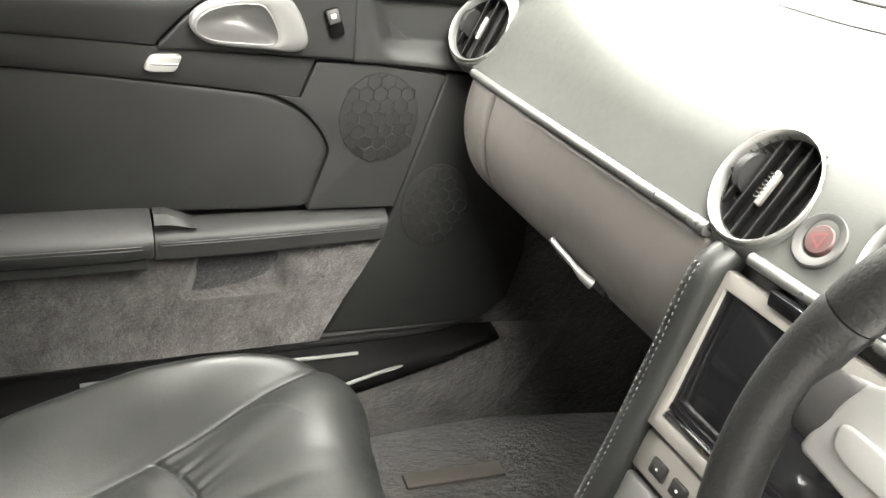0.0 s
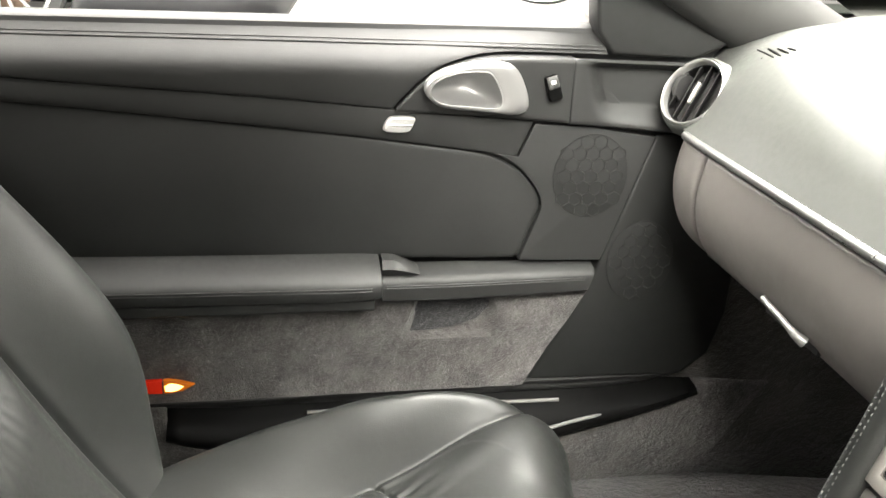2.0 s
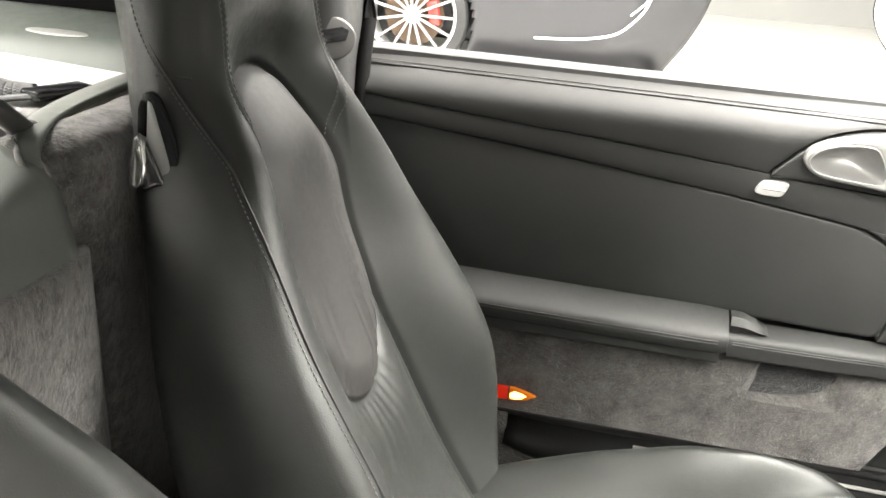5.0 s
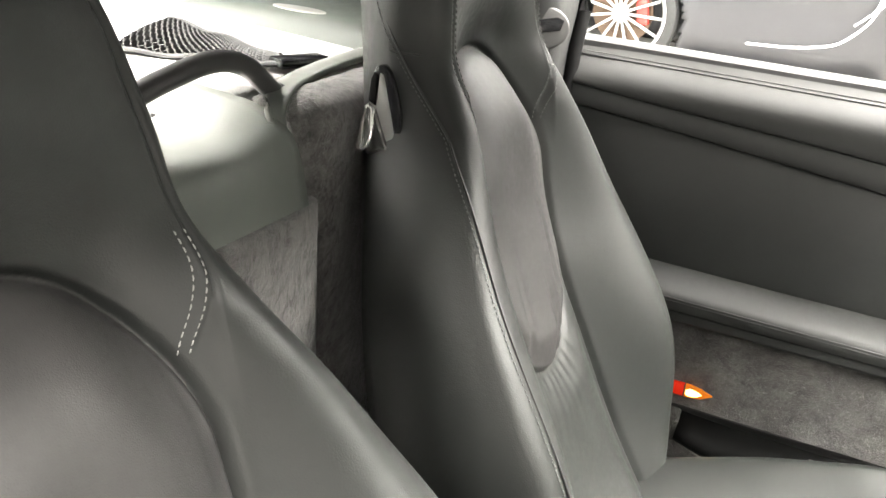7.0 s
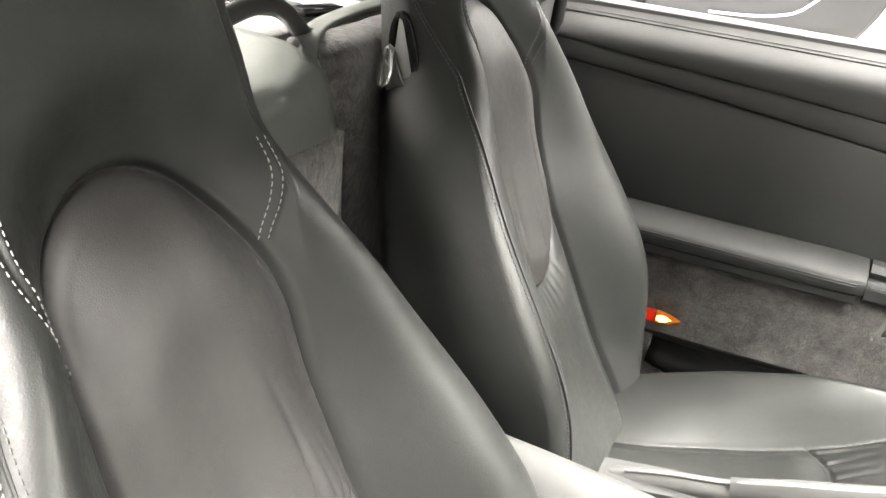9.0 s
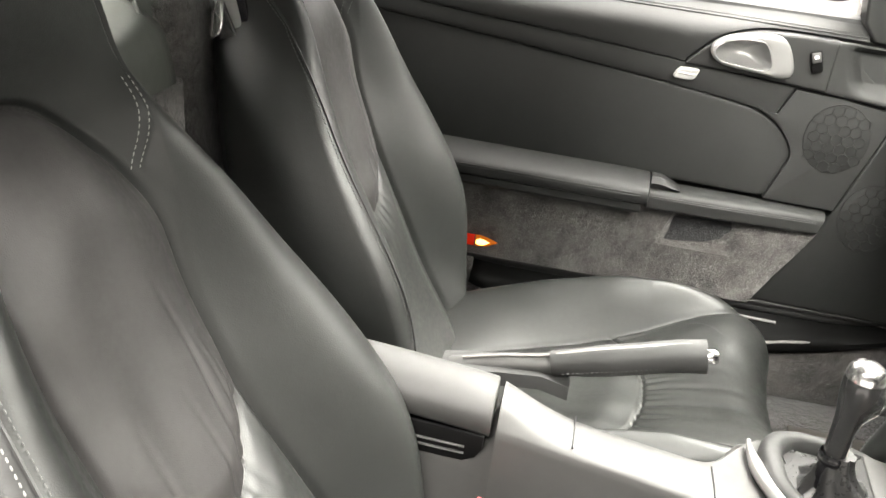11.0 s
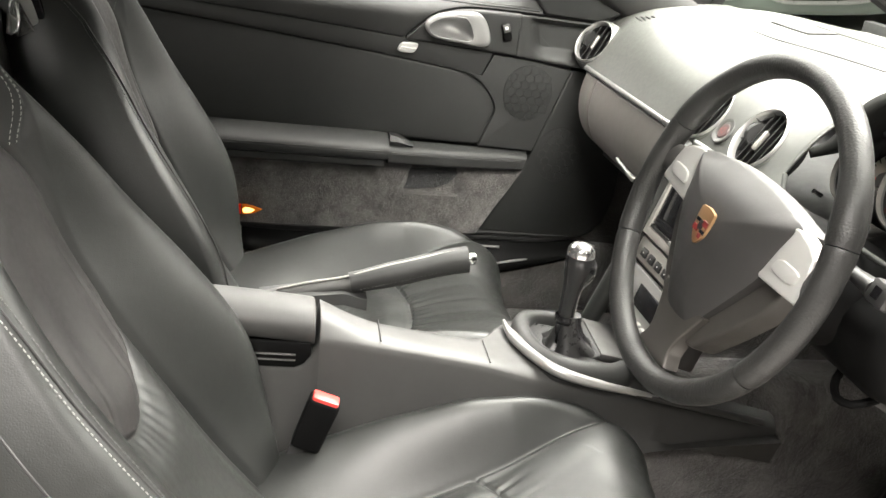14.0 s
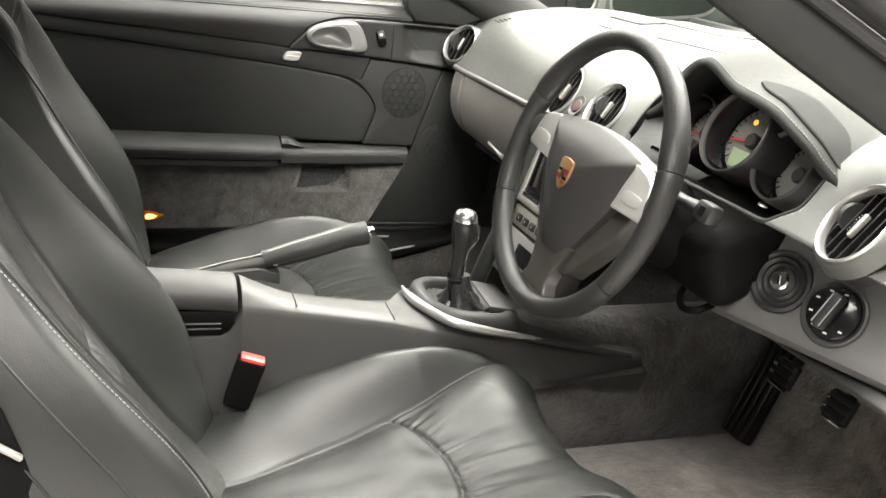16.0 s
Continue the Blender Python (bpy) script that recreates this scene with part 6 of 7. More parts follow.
for x, y, long, lean in ((0.6385, 0.592, 0.052, 0.011), (0.642, 0.5775, 0.053, 0.008), (0.646, 0.564, 0.040, 0.005), (0.6515, 0.553, 0.028, 0.003), (0.6575, 0.5455, 0.018, 0.001)):
    a, b = on_top(y - long / 2, x - lean / 2), on_top(y + long / 2, x + lean / 2)
    part("demister_slot", tube([a, (a * 3 + b) / 4, (a + b) / 2, (a + b * 3) / 4, b], [0.0012, 0.0021, 0.0023, 0.0021, 0.0012], 10, 0.6), SILLBLACK, dash, "black demister slot")
sheet("sensor_plate", lambda u, v: on_top(0.34 - 0.12 * u, 0.79 + 0.05 * v) + Vector((0, 0, 0.001)), 8, 4, CONSOLE, dash, 0.003, "small flat grey cover on the dash top")

# rolled edge round the instrument opening
def on_face(y, z):
    """A point of the dash's face at the height z."""
    best = min((abs(p[2] - z), p) for p in (upper_pt((y + 0.70) / 1.40, k / 240) for k in range(0, 130)))[1]
    return Vector(best)


rim_pts = [on_face(-0.535, 0.866 - 0.012 * k) for k in range(3)] + [on_face(y, 0.80 + 0.9 * max(0, abs(y + 0.34) - 0.165)) for y in [-0.533 + 0.0127 * k for k in range(31)]]
part("opening_edge", tube(spline(rim_pts, 90), 0.0034, 10), HOOD_SHADED_SKIN, cluster, "rolled edge round the instruments")


# ---- centre console ----
console = thing("centre_console", "grey moulded centre console with an armrest bin and tray", "console", at=(0.3, 0.02, 0.3))
NEAR, FAR = -0.062, 0.098
TOP_Z = [(-0.3, 0.575), (-0.13, 0.566), (-0.02, 0.556), (0.012, 0.551), (0.03, 0.543), (0.06, 0.530), (0.10, 0.518), (0.18, 0.504), (0.256, 0.489), (0.30, 0.479), (0.43, 0.462), (0.56, 0.432), (0.73, 0.398), (0.80, 0.385)]
SHOULDER_Z = [(-0.3, 0.538), (0.01, 0.524), (0.10, 0.510), (0.18, 0.497), (0.26, 0.482), (0.33, 0.464), (0.43, 0.446), (0.56, 0.418), (0.73, 0.385), (0.80, 0.372)]
FAR_Y = [(-0.3, 0.004), (0.012, -0.002), (0.10, -0.006), (0.22, 0.0), (0.26, 0.012), (0.30, 0.07), (0.33, 0.098), (0.8, 0.098)]


def console_ring(x, drop=0.0):
    """The console's section: a near side with a crisp shoulder, the top, and a lower shelf beside the handbrake."""
    z = lerp(TOP_Z, x) - drop
    s = min(lerp(SHOULDER_Z, x), z - 0.004)
    bottom = lerp([(-0.3, 0.24), (0.4, 0.31), (0.5, 0.350), (0.74, 0.372), (0.8, 0.375)], x)
    f = lerp(FAR_Y, x)
    down = 0.13 * step(0.30, 0.24, x)
    n = NEAR
    pts = [(n - 0.030, bottom), (n - 0.016, s - 0.06), (n - 0.010, s - 0.012), (n - 0.008, s - 0.003), (n - 0.006, s)]
    pts += [(n + 0.002, s + (z - s) * 0.55), (n + 0.014, s + (z - s) * 0.9), (n + 0.028, z), (0.5 * (n + 0.028 + f - 0.008), z + 0.001), (f - 0.008, z), (f, z - 0.005), (f + 0.004, z - 0.010 - down)]
    pts += [(max(f, 0.06 + 0.038 * step(0.26, 0.33, x)) + 0.006, z - 0.018 - down), (FAR + 0.03, bottom)]
    return [(x, y, zz) for y, zz in pts]


rows = [(-0.30 + 0.285 * k / 14, 0.072) for k in range(15)] + [(0.002, 0.055), (0.010, 0.034), (0.0125, 0.0)] + [(0.013 + 0.722 * k / 60, 0.0) for k in range(61)]
part("body", loft([console_ring(x, d) for x, d in rows], True), CONSOLE, console)
part("bin_core", loft([[(x, y, z) for y, z in ((NEAR + 0.012, 0.46), (NEAR + 0.012, 0.535), (0.0, 0.535), (0.0, 0.46))] for x in (-0.29, 0.002)], True), GLOSS, console)


def lid_ring(x, k=0.0):
    z = lerp(TOP_Z, x) - k
    n, f = NEAR + k, 0.004 - k
    return [(x, y, zz) for y, zz in ((n - 0.004, z - 0.042), (n - 0.0085, z - 0.036), (n - 0.0095, z - 0.022), (n - 0.006, z - 0.012), (n + 0.002, z - 0.004), (n + 0.014, z + 0.002), (n + 0.03, z + 0.004), (f - 0.02, z + 0.003), (f - 0.006, z - 0.002), (f + 0.002, z - 0.012), (f + 0.004, z - 0.042))]


part("lid", loft([lid_ring(-0.30 + 0.304 * k / 24) for k in range(25)] + [lid_ring(0.0055, 0.0012)], True), CONSOLE, console, "smooth grey armrest lid")
grip = part("catch_recess", slab([(-0.094, 0.480), (-0.020, 0.478), (-0.006, 0.485), (0.001, 0.497), (0.001, 0.515), (-0.094, 0.520)], 0.004, Matrix(((1, 0, 0, 0), (0, 0, -1, NEAR - 0.0085), (0, 1, 0, 0), (0, 0, 0, 1))), 0.003), SILLBLACK, console, "black slotted catch recess")
for k in range(2):
    part("slat", rbox((0.066, 0.004, 0.0025), pose(-0.052, NEAR - 0.0135, 0.491 + 0.0085 * k, 6, 2, 0), 0.001, 1), CONSOLE, grip)
# seams across the tray cover
for x in (0.097, 0.257):
    z = lerp(TOP_Z, x)
    part("tray_seam", rbox((0.0022, 0.056, 0.003), Matrix.Translation((x, NEAR + 0.026, z + 0.0002)) @ pose(0, 0, 0, 5, 0, 0), 0.0008, 1), BLACK, console)

# gear lever
gear = thing("gear_lever", "glossy dark gear lever with a polished cap in a leather boot", "gear lever", at=(0.39, 0.0, 0.47))
BC = Vector((0.408, 0.018, 0.474))


def squarish(rx, ry, e, n=64):
    return [(rx * math.copysign(abs(math.cos(a)) ** e, math.cos(a)), ry * math.copysign(abs(math.sin(a)) ** e, math.sin(a))) for a in (2 * math.pi * j / n for j in range(n))]


rings = []
for k, h in ((1.0, -0.02), (1.0, 0.0), (0.96, 0.008), (0.90, 0.013), (0.83, 0.0155), (0.77, 0.014), (0.73, 0.009), (0.72, -0.004)):
    rings.append([BC + Vector((x * k, y * k, h - 0.14 * x * k)) for x, y in squarish(0.092, 0.094, 0.72)])
part("boot_frame", loft(rings, True, False), DOOR_SKIN, gear, "grey leather boot surround")
part("front_cover", rbox((0.05, 0.118, 0.014), Matrix.Translation((0.462, 0.022, 0.479)) @ pose(0, 0, 0, 0, 9, -4), 0.004), CONSOLE, gear, "flat cover piece ahead of the boot")
part("slope_piece", rbox((0.024, 0.11, 0.02), Matrix.Translation((0.436, 0.022, 0.474)) @ pose(0, 0, 0, 0, -28, -4), 0.003), KICK, gear)
near_line = spline([(0.40, 0.122, 0.478), (0.345, 0.113, 0.484), (0.313, 0.078, 0.485), (0.312, 0.022, 0.484), (0.330, -0.035, 0.482), (0.360, -0.071, 0.476), (0.42, -0.0815, 0.462), (0.48, -0.0815, 0.449), (0.56, -0.0815, 0.431), (0.70, -0.0815, 0.400)], 80)
part("trim_ring", tube([p + Vector((-0.003, -0.002, 0.004)) for p in near_line[15:62]], [0.003 + 0.0055 * step(0, 7, k) - 0.0050 * step(18, 46, k) for k in range(47)], 10), SILVER, gear, "silver trim ring round the boot")
part("trim_strip", tube([p + Vector((0, -0.001, 0.002)) for p in near_line[50:]], 0.0058, 10), CONSOLE, gear)


def boot_ring(k, h):
    pts = []
    for j in range(64):
        a = 2 * math.pi * j / 64
        f = 1 + 0.13 * math.sin(a * 6 + h * 70) * (1 - abs(k - 0.5)) + 0.05 * math.sin(a * 11 + h * 160)
        e = 0.75 if k > 0.6 else 1.0
        x, y = math.copysign(abs(math.cos(a)) ** e, math.cos(a)), math.copysign(abs(math.sin(a)) ** e, math.sin(a))
        lean = Vector((-0.020, -0.018, 0)) * min(1, max(0, (0.9 - k) / 0.6))
        pts.append(BC + lean + Vector((0.064 * x * k * f, 0.066 * y * k * f, h + 0.004 * math.sin(a * 5 + k * 9) * k)))
    return pts


part("boot", loft([boot_ring(1.02, 0.002), boot_ring(0.92, -0.006), boot_ring(0.78, -0.002), boot_ring(0.62, 0.006), boot_ring(0.46, 0.018), boot_ring(0.33, 0.034), boot_ring(0.26, 0.05), boot_ring(0.235, 0.062)], True), leather("boot_leather", (0.02, 0.02, 0.02), 0.3, 300, 0.4), gear, "creased black leather boot")
KB = Vector((0.381, 0.0, 0.535))
LEVER = plain("lever_gloss", (0.045, 0.045, 0.046), 0.22, 0.6)
rings = []
for h, rb, rf, ry in ((-0.004, 0.0145, 0.0145, 0.0145), (0.02, 0.0150, 0.0150, 0.0150), (0.045, 0.0165, 0.0170, 0.0165), (0.057, 0.0185, 0.0225, 0.0185), (0.066, 0.0205, 0.0300, 0.0205), (0.074, 0.0222, 0.0345, 0.0220), (0.083, 0.0235, 0.0335, 0.0232), (0.092, 0.0235, 0.0290, 0.0232), (0.100, 0.0215, 0.0240, 0.0215), (0.105, 0.0180, 0.0195, 0.0180)):
    rings.append([KB + Vector((0.86 * (rf if math.cos(a) > 0 else rb) * math.cos(a) + 0.04 * h, 0.86 * ry * math.sin(a), h)) for a in (2 * math.pi * j / 36 for j in range(36))])
part("knob", loft(rings, True), LEVER, gear, "glossy dark metal knob and stem")
part("cap", turned([(0.0205, -0.006), (0.0206, 0.0), (0.0192, 0.0052), (0.0152, 0.0098), (0.0085, 0.0130), (0.003, 0.0140), (0, 0.0141)], Matrix.Translation(KB + Vector((0.0048, 0, 0.1035))), 32), plain("satin_cap", (0.7, 0.7, 0.69), 0.24, 1.0), gear, "polished metal knob cap")
part("edge_line", tube(spline([KB + Vector(c) for c in ((0.0320, 0.003, 0.079), (0.027, -0.0115, 0.068), (0.0185, -0.0140, 0.058), (0.0115, -0.0118, 0.045), (0.0098, -0.0098, 0.02), (0.009, -0.0094, 0.0))], 24), 0.0011, 6), CHROME, gear, "bright edge line")
part("collar", turned([(0.0150, -0.012), (0.0165, -0.008), (0.0165, -0.002), (0.015, 0.001)], Matrix.Translation(KB), 28), GLOSS, gear)
part("shaft", turned([(0.0135, -0.05), (0.0135, -0.010)], Matrix.Translation(KB), 24), GLOSS, gear)

# handbrake
brake = thing("handbrake", "leather-gripped handbrake lever with silver edging, lowered", "handbrake", at=(0.05, 0.05, 0.52))
HB = spline([(-0.06, 0.050, 0.520), (0.0, 0.050, 0.537), (0.057, 0.050, 0.549), (0.14, 0.052, 0.571), (0.2, 0.054, 0.588), (0.232, 0.055, 0.594)], 40)
part("lever_base", tube(HB[:18], [0.0145] * 18, 12, 0.8), CONSOLE, brake)
part("grip", tube(HB[16:], [0.0150 + 0.0032 * step(0, 9, k) + 0.001 * step(14, 23, k) for k in range(24)], 16, 1.05), DOOR_SKIN, brake, "leather handbrake grip")
part("edging", tube([p + Vector((0, -0.003, 0.0125 + 0.005 * step(10, 22, k))) for k, p in enumerate(HB[2:38])], [0.0022 + 0.0012 * step(10, 22, k) for k in range(36)], 10, 0.6), plain("inlay_grey", (0.14, 0.135, 0.128), 0.38, 0.4), brake, "silver inlay along the lever")
part("release_button", turned([(0.0095, 0), (0.0095, 0.010), (0.0075, 0.013), (0, 0.0135)], facing(HB[-1], (1, 0.01, 0.22)), 24), CHROME, brake, "bright metal release button")
part("stitching", stitches(dense([p + Vector((0, -0.0165, -0.006)) for p in HB[18:38]]), (0, -1, -0.3), 0.004, 0.003, 0.0005), DARKTHREAD, brake)
part("gaiter", loft([[(x, 0.05 + y * w, z0 + z * 0.5) for y, z in ((-0.028, -0.02), (-0.024, 0.012), (0, 0.02), (0.024, 0.012), (0.028, -0.02))] for x, z0, w in ((-0.07, 0.52, 1.0), (0.0, 0.532, 1.0), (0.05, 0.536, 0.9), (0.085, 0.525, 0.7))], True), DOOR_SKIN, brake)

# belt buckle
buckle = thing("belt_buckle", "black seat belt buckle with a red release button", "seat belt buckle", at=(0.01, -0.125, 0.36))
bm_ = pose(0.010, -0.128, 0.426, 4, 16, -8)
part("housing", rbox((0.040, 0.024, 0.084), bm_, 0.005, 3, 1.06), SILLBLACK, buckle)
part("release_button", rbox((0.036, 0.020, 0.012), bm_ @ Matrix.Translation((0, -0.001, 0.0400)), 0.003), RED, buckle, "red release button")
part("strap", rbox((0.034, 0.008, 0.11), bm_ @ Matrix.Translation((-0.002, 0.004, -0.095)), 0.002), RUBBER, buckle)

# ---- pedals ----
def pedal(x, y, z, w, h, label):
    ob = thing("pedal", label, "pedal", "pedals", at=(x + 0.06, y, z + 0.1))
    m = pose(x, y, z, 0, -68, 0)
    part("pad", rbox((h, w, 0.014), m, 0.005, 3, 0.92), RUBBER, ob)
    for k in range(3):
        part("grip_rib", rbox((0.009, w * 0.86, 0.005), m @ Matrix.Translation((h * (-0.30 + 0.30 * k), 0, 0.008)), 0.002), BLACK, ob)
    for k in range(2):
        part("stud", rbox((0.007, 0.010, 0.005), m @ Matrix.Translation((h * (-0.15 + 0.30 * k), w * 0.40, 0.008)), 0.0015), CHROME, ob, "small bright stud")
    part("metal_edge", tube([m @ Vector((-h * 0.52, -w * 0.44, 0.004)), m @ Vector((-h * 0.53, 0, 0.005)), m @ Vector((-h * 0.52, w * 0.34, 0.004))], 0.0028, 8), CHROME, ob, "bright lower edge")
    part("arm", tube(spline([(x + 0.005, y, z - 0.004), (x + 0.06, y + 0.01, z + 0.06), (x + 0.07, y + 0.01, z + 0.26)], 12), 0.010, 8), BLACK, ob)


pedal(0.94, -0.204, 0.412, 0.052, 0.050, "black rubber clutch pedal with bright studs")
pedal(0.94, -0.338, 0.420, 0.056, 0.050, "black rubber brake pedal with bright studs")
rest = thing("foot_rest", "black plastic foot rest beside the tunnel", "foot rest", at=(0.98, -0.11, 0.2))
part("plate", rbox((0.23, 0.07, 0.02), pose(0.965, -0.135, 0.352, 0, -68, 6), 0.006), KICK, rest)
for k in range(4):
    part("rib", rbox((0.22, 0.008, 0.006), pose(0.965, -0.160 + 0.017 * k, 0.352, 0, -68, 6) @ Matrix.Translation((0, 0, 0.012)), 0.002, 1), BLACK, rest)

# ---- behind the seats ----
SHELF_GREY = plain("shelf_plastic", (0.105, 0.112, 0.101), 0.42, 0.0, 700, 0.06, 0.1)
REARCARPET = carpet("rear_carpet", (0.026, 0.025, 0.0235), (0.16, 0.152, 0.145), 60)
rear = sheet("wall_rear", lambda u, v: (-0.412 - 0.024 * v - 0.05 * step(0.10, 0.15, -0.74 + 1.48 * u), -0.74 + 1.48 * u, 0.2 + 0.60 * v), 120, 16, REARCARPET, None, 0.02)
tagged(rear, "grey napped carpet on the rear bulkhead", "carpet", kind="structure")
shelf = thing("rear_shelf", "grey moulded rear storage cover with carpeted shoulders", "rear shelf", at=(-0.7, 0.0, 0.8))


def shelf_pt(u, v):
    y = -0.70 + 0.80 * u
    t = [(0, -0.437, 0.79), (0.1, -0.438, 0.818), (0.2, -0.4395, 0.846), (0.24, -0.4405, 0.854), (0.28, -0.445, 0.8605), (0.33, -0.454, 0.8640), (0.6, -0.51, 0.869), (1, -0.57, 0.873)]
    x, z = lerp([(a, b) for a, b, c in t], v), lerp([(a, c) for a, b, c in t], v)
    k = step(0.86, 1.0, u)
    return (x - 0.02 * k * step(0, 0.4, v), y + 0.0 * k, z + 0.020 * k * step(0.15, 0.5, v))


sheet("cover", shelf_pt, 50, 30, SHELF_GREY, shelf, 0.008)


def lip_pt(u, v):
    p = spline([(-0.455, 0.100, 0.79), (-0.457, 0.098, 0.85), (-0.470, 0.110, 0.886), (-0.492, 0.18, 0.898), (-0.505, 0.32, 0.902), (-0.52, 0.62, 0.902)], 41)[int(round(u * 40))]
    k = step(0.0, 0.6, u)
    o = v * 0.055 * step(0.0, 0.3, u)
    return (p.x - o * k - 0.012 * math.sin(math.pi * v) * (1 - k), p.y - o * (1 - k) * 0.8, p.z + 0.006 * math.sin(math.pi * v) * k - 0.012 * v * k)


sheet("moulded_lip", lip_pt, 40, 8, SHELF_GREY, shelf, 0.006)


def hump_pt(u, v):
    y = 0.112 + 0.60 * u
    x = lerp([(0, -0.405), (0.5, -0.425), (0.8, -0.436), (0.92, -0.447), (1, -0.485)], v) - 0.03 * u - 0.025 * math.exp(-((u / 0.045) ** 2))
    z = 0.2 + lerp([(0, 0.0), (0.5, 0.36), (0.8, 0.645), (0.92, 0.686), (1, 0.694)], v) - 0.008 * math.exp(-((u / 0.045) ** 2))
    z += 0.002 * noise.noise(Vector((x * 50, y * 50, z * 50)))
    return (x, y, z)


sheet("carpet_shoulder", hump_pt, 60, 50, REARCARPET, shelf, 0.01, "thick napped carpet behind the passenger seat")
sheet("luggage_floor", lambda u, v: (-0.553 - 1.0 * u, -0.75 + 1.5 * v, 0.876 + 0.012 * math.sin(3 * u)), 20, 10, LUGGAGE, shelf, 0.01, "pale carpeted luggage shelf")
BAY_GREY = plain("bay_plastic", (0.052, 0.058, 0.052), 0.34, 0.0, 700, 0.06, 0.08)
sheet("bay_wall", lambda u, v: (-1.25 - 0.12 * v + 0.12 * u * u, -0.6 + 1.25 * u, 0.885 + 0.28 * v), 12, 8, BAY_GREY, shelf, 0.01, "grey moulded wall at the shelf's end")


def lining_pt(u, v):
    """The wheel arch beside the luggage floor: a tight foot, then a gentle slope."""
    return (-0.50 - 0.95 * u, 0.452 + 0.16 * v, 0.876 + 0.020 * step(0.0, 0.35, v) + 0.032 * v)


sheet("side_lining", lining_pt, 24, 20, BAY_GREY, shelf, 0.008, "smooth grey-green lining over the wheel arch")
part("trim_button", slab(disc_outline(0.045, 0.010, 28), 0.004, pose(-0.725, 0.515, 0.9105, 11, 0, 0), 0.0015), SILVER, shelf, "oval pale trim plate")
part("lining_edge", tube([(-0.50, 0.613, 0.928), (-0.9, 0.613, 0.928), (-1.45, 0.613, 0.928)], 0.004, 8), SHELF_GREY, shelf, "pale edge of the lining")
sheet("lining_top", lambda u, v: (-0.50 - 0.95 * u, 0.616 + 0.03 * v, 0.926 + 0.28 * v), 16, 6, SILLBLACK, shelf, 0.01, "dark side of the load bay")
bar = thing("luggage_bar", "black curved luggage bar with a metal foot on the rear shelf", "luggage bar", at=(-0.5, 0.1, 0.87))
part("tube", tube(spline([(-0.507, -0.14, 0.885), (-0.505, -0.10, 0.902), (-0.503, -0.05, 0.921), (-0.503, 0.0, 0.931), (-0.503, 0.035, 0.935), (-0.503, 0.068, 0.932), (-0.503, 0.097, 0.921), (-0.503, 0.120, 0.905), (-0.503, 0.140, 0.890)], 50), 0.0102, 16), plain("bar_black", (0.03, 0.029, 0.028), 0.32), bar)
foot_m = pose(-0.50, 0.165, 0.890, 0, 0, 8)
part("foot", slab([(-0.014, -0.045), (0.012, -0.045), (0.014, 0.0), (0.006, 0.045), (-0.004, 0.048), (-0.016, 0.0)], 0.006, foot_m, 0.002), plain("foot_metal", (0.3, 0.3, 0.29), 0.4, 0.5), bar, "dull metal mounting foot")
part("collar", turned([(0.013, 0), (0.0125, 0.008), (0.009, 0.010)], pose(-0.503, 0.139, 0.888, 25, 0, 0), 20), RUBBER, bar)
net = thing("luggage_net", "black honeycomb luggage net lying on the pale shelf", "luggage net", at=(-0.7, 0.25, 0.88))
strands = []


def net_pt(u, v):
    """A point of the net: u along it, v across."""
    ax, ay, bx, by = -0.86 + 0.25 * u, 0.40 - 0.10 * u, -0.755 + 0.175 * u, 0.175 + 0.085 * u
    return Vector((ax + (bx - ax) * v, ay + (by - ay) * v, 0.890 + 0.005 * math.sin(math.pi * v) + 0.002 * math.sin(u * 14)))


for j in range(9):
    for side in (0, 1):
        strands.append(tube([net_pt(k / 22, min(1, max(0, (j + 0.5 + 0.36 * (1 if (k + side) % 2 else -1)) / 9))) for k in range(23)], 0.0022, 5))
part("mesh", joined(strands), RUBBER, net)
part("hem", tube([net_pt(k / 12, 1.0) for k in range(13)], 0.006, 8, 0.6), BLACK, net)
part("hem", tube([net_pt(k / 12, 0.0) for k in range(13)], 0.006, 8, 0.6), BLACK, net)
part("clip", rbox((0.03, 0.07, 0.012), pose(-0.572, 0.288, 0.893, 0, 0, -22), 0.004), GLOSS, net, "black plastic net clip")

# ---- parked car outside ----
other = thing("parked_car", "dark grey metallic sports car with silver multi-spoke wheels", "car", at=(-0.5, 4.9, 0))


def flank(u, v):
    z = 0.10 + 0.95 * v
    nose = 0.16 + 0.24 * math.sin(min(1.0, v * 1.5) * math.pi / 2)
    x = -4.9 + (nose + 4.9) * u
    y = 4.84 + 0.2 * (v - 0.45) ** 2 + 0.06 * step(0.22, 0.0, v) - 0.02 * math.exp(-(((v - 0.55) / 0.06) ** 2))
    y += 0.25 * (max(0, u - 0.9) / 0.1) ** 2
    y -= 0.035 * math.exp(-(((z - 0.33) / 0.5) ** 2)) * math.exp(-((math.hypot(x + 1.39, z - 0.35) - 0.40) / 0.07) ** 2)
    return (x, y, z)


bmo = bmesh.new()
gu, gvn = 200, 44
grid = [[bmo.verts.new(flank(i / gu, j / gvn)) for j in range(gvn + 1)] for i in range(gu + 1)]
WX = (-1.39, -3.74)
for i in range(gu):
    for j in range(gvn):
        c = (grid[i][j].co + grid[i + 1][j + 1].co) / 2
        if any((c.x - wx) ** 2 + (c.z - 0.35) ** 2 < 0.385**2 for wx in WX):
            continue
        bmo.faces.new((grid[i][j], grid[i + 1][j], grid[i + 1][j + 1], grid[i][j + 1]))
bmesh.ops.delete(bmo, geom=[v for v in bmo.verts if not v.link_faces], context="VERTS")
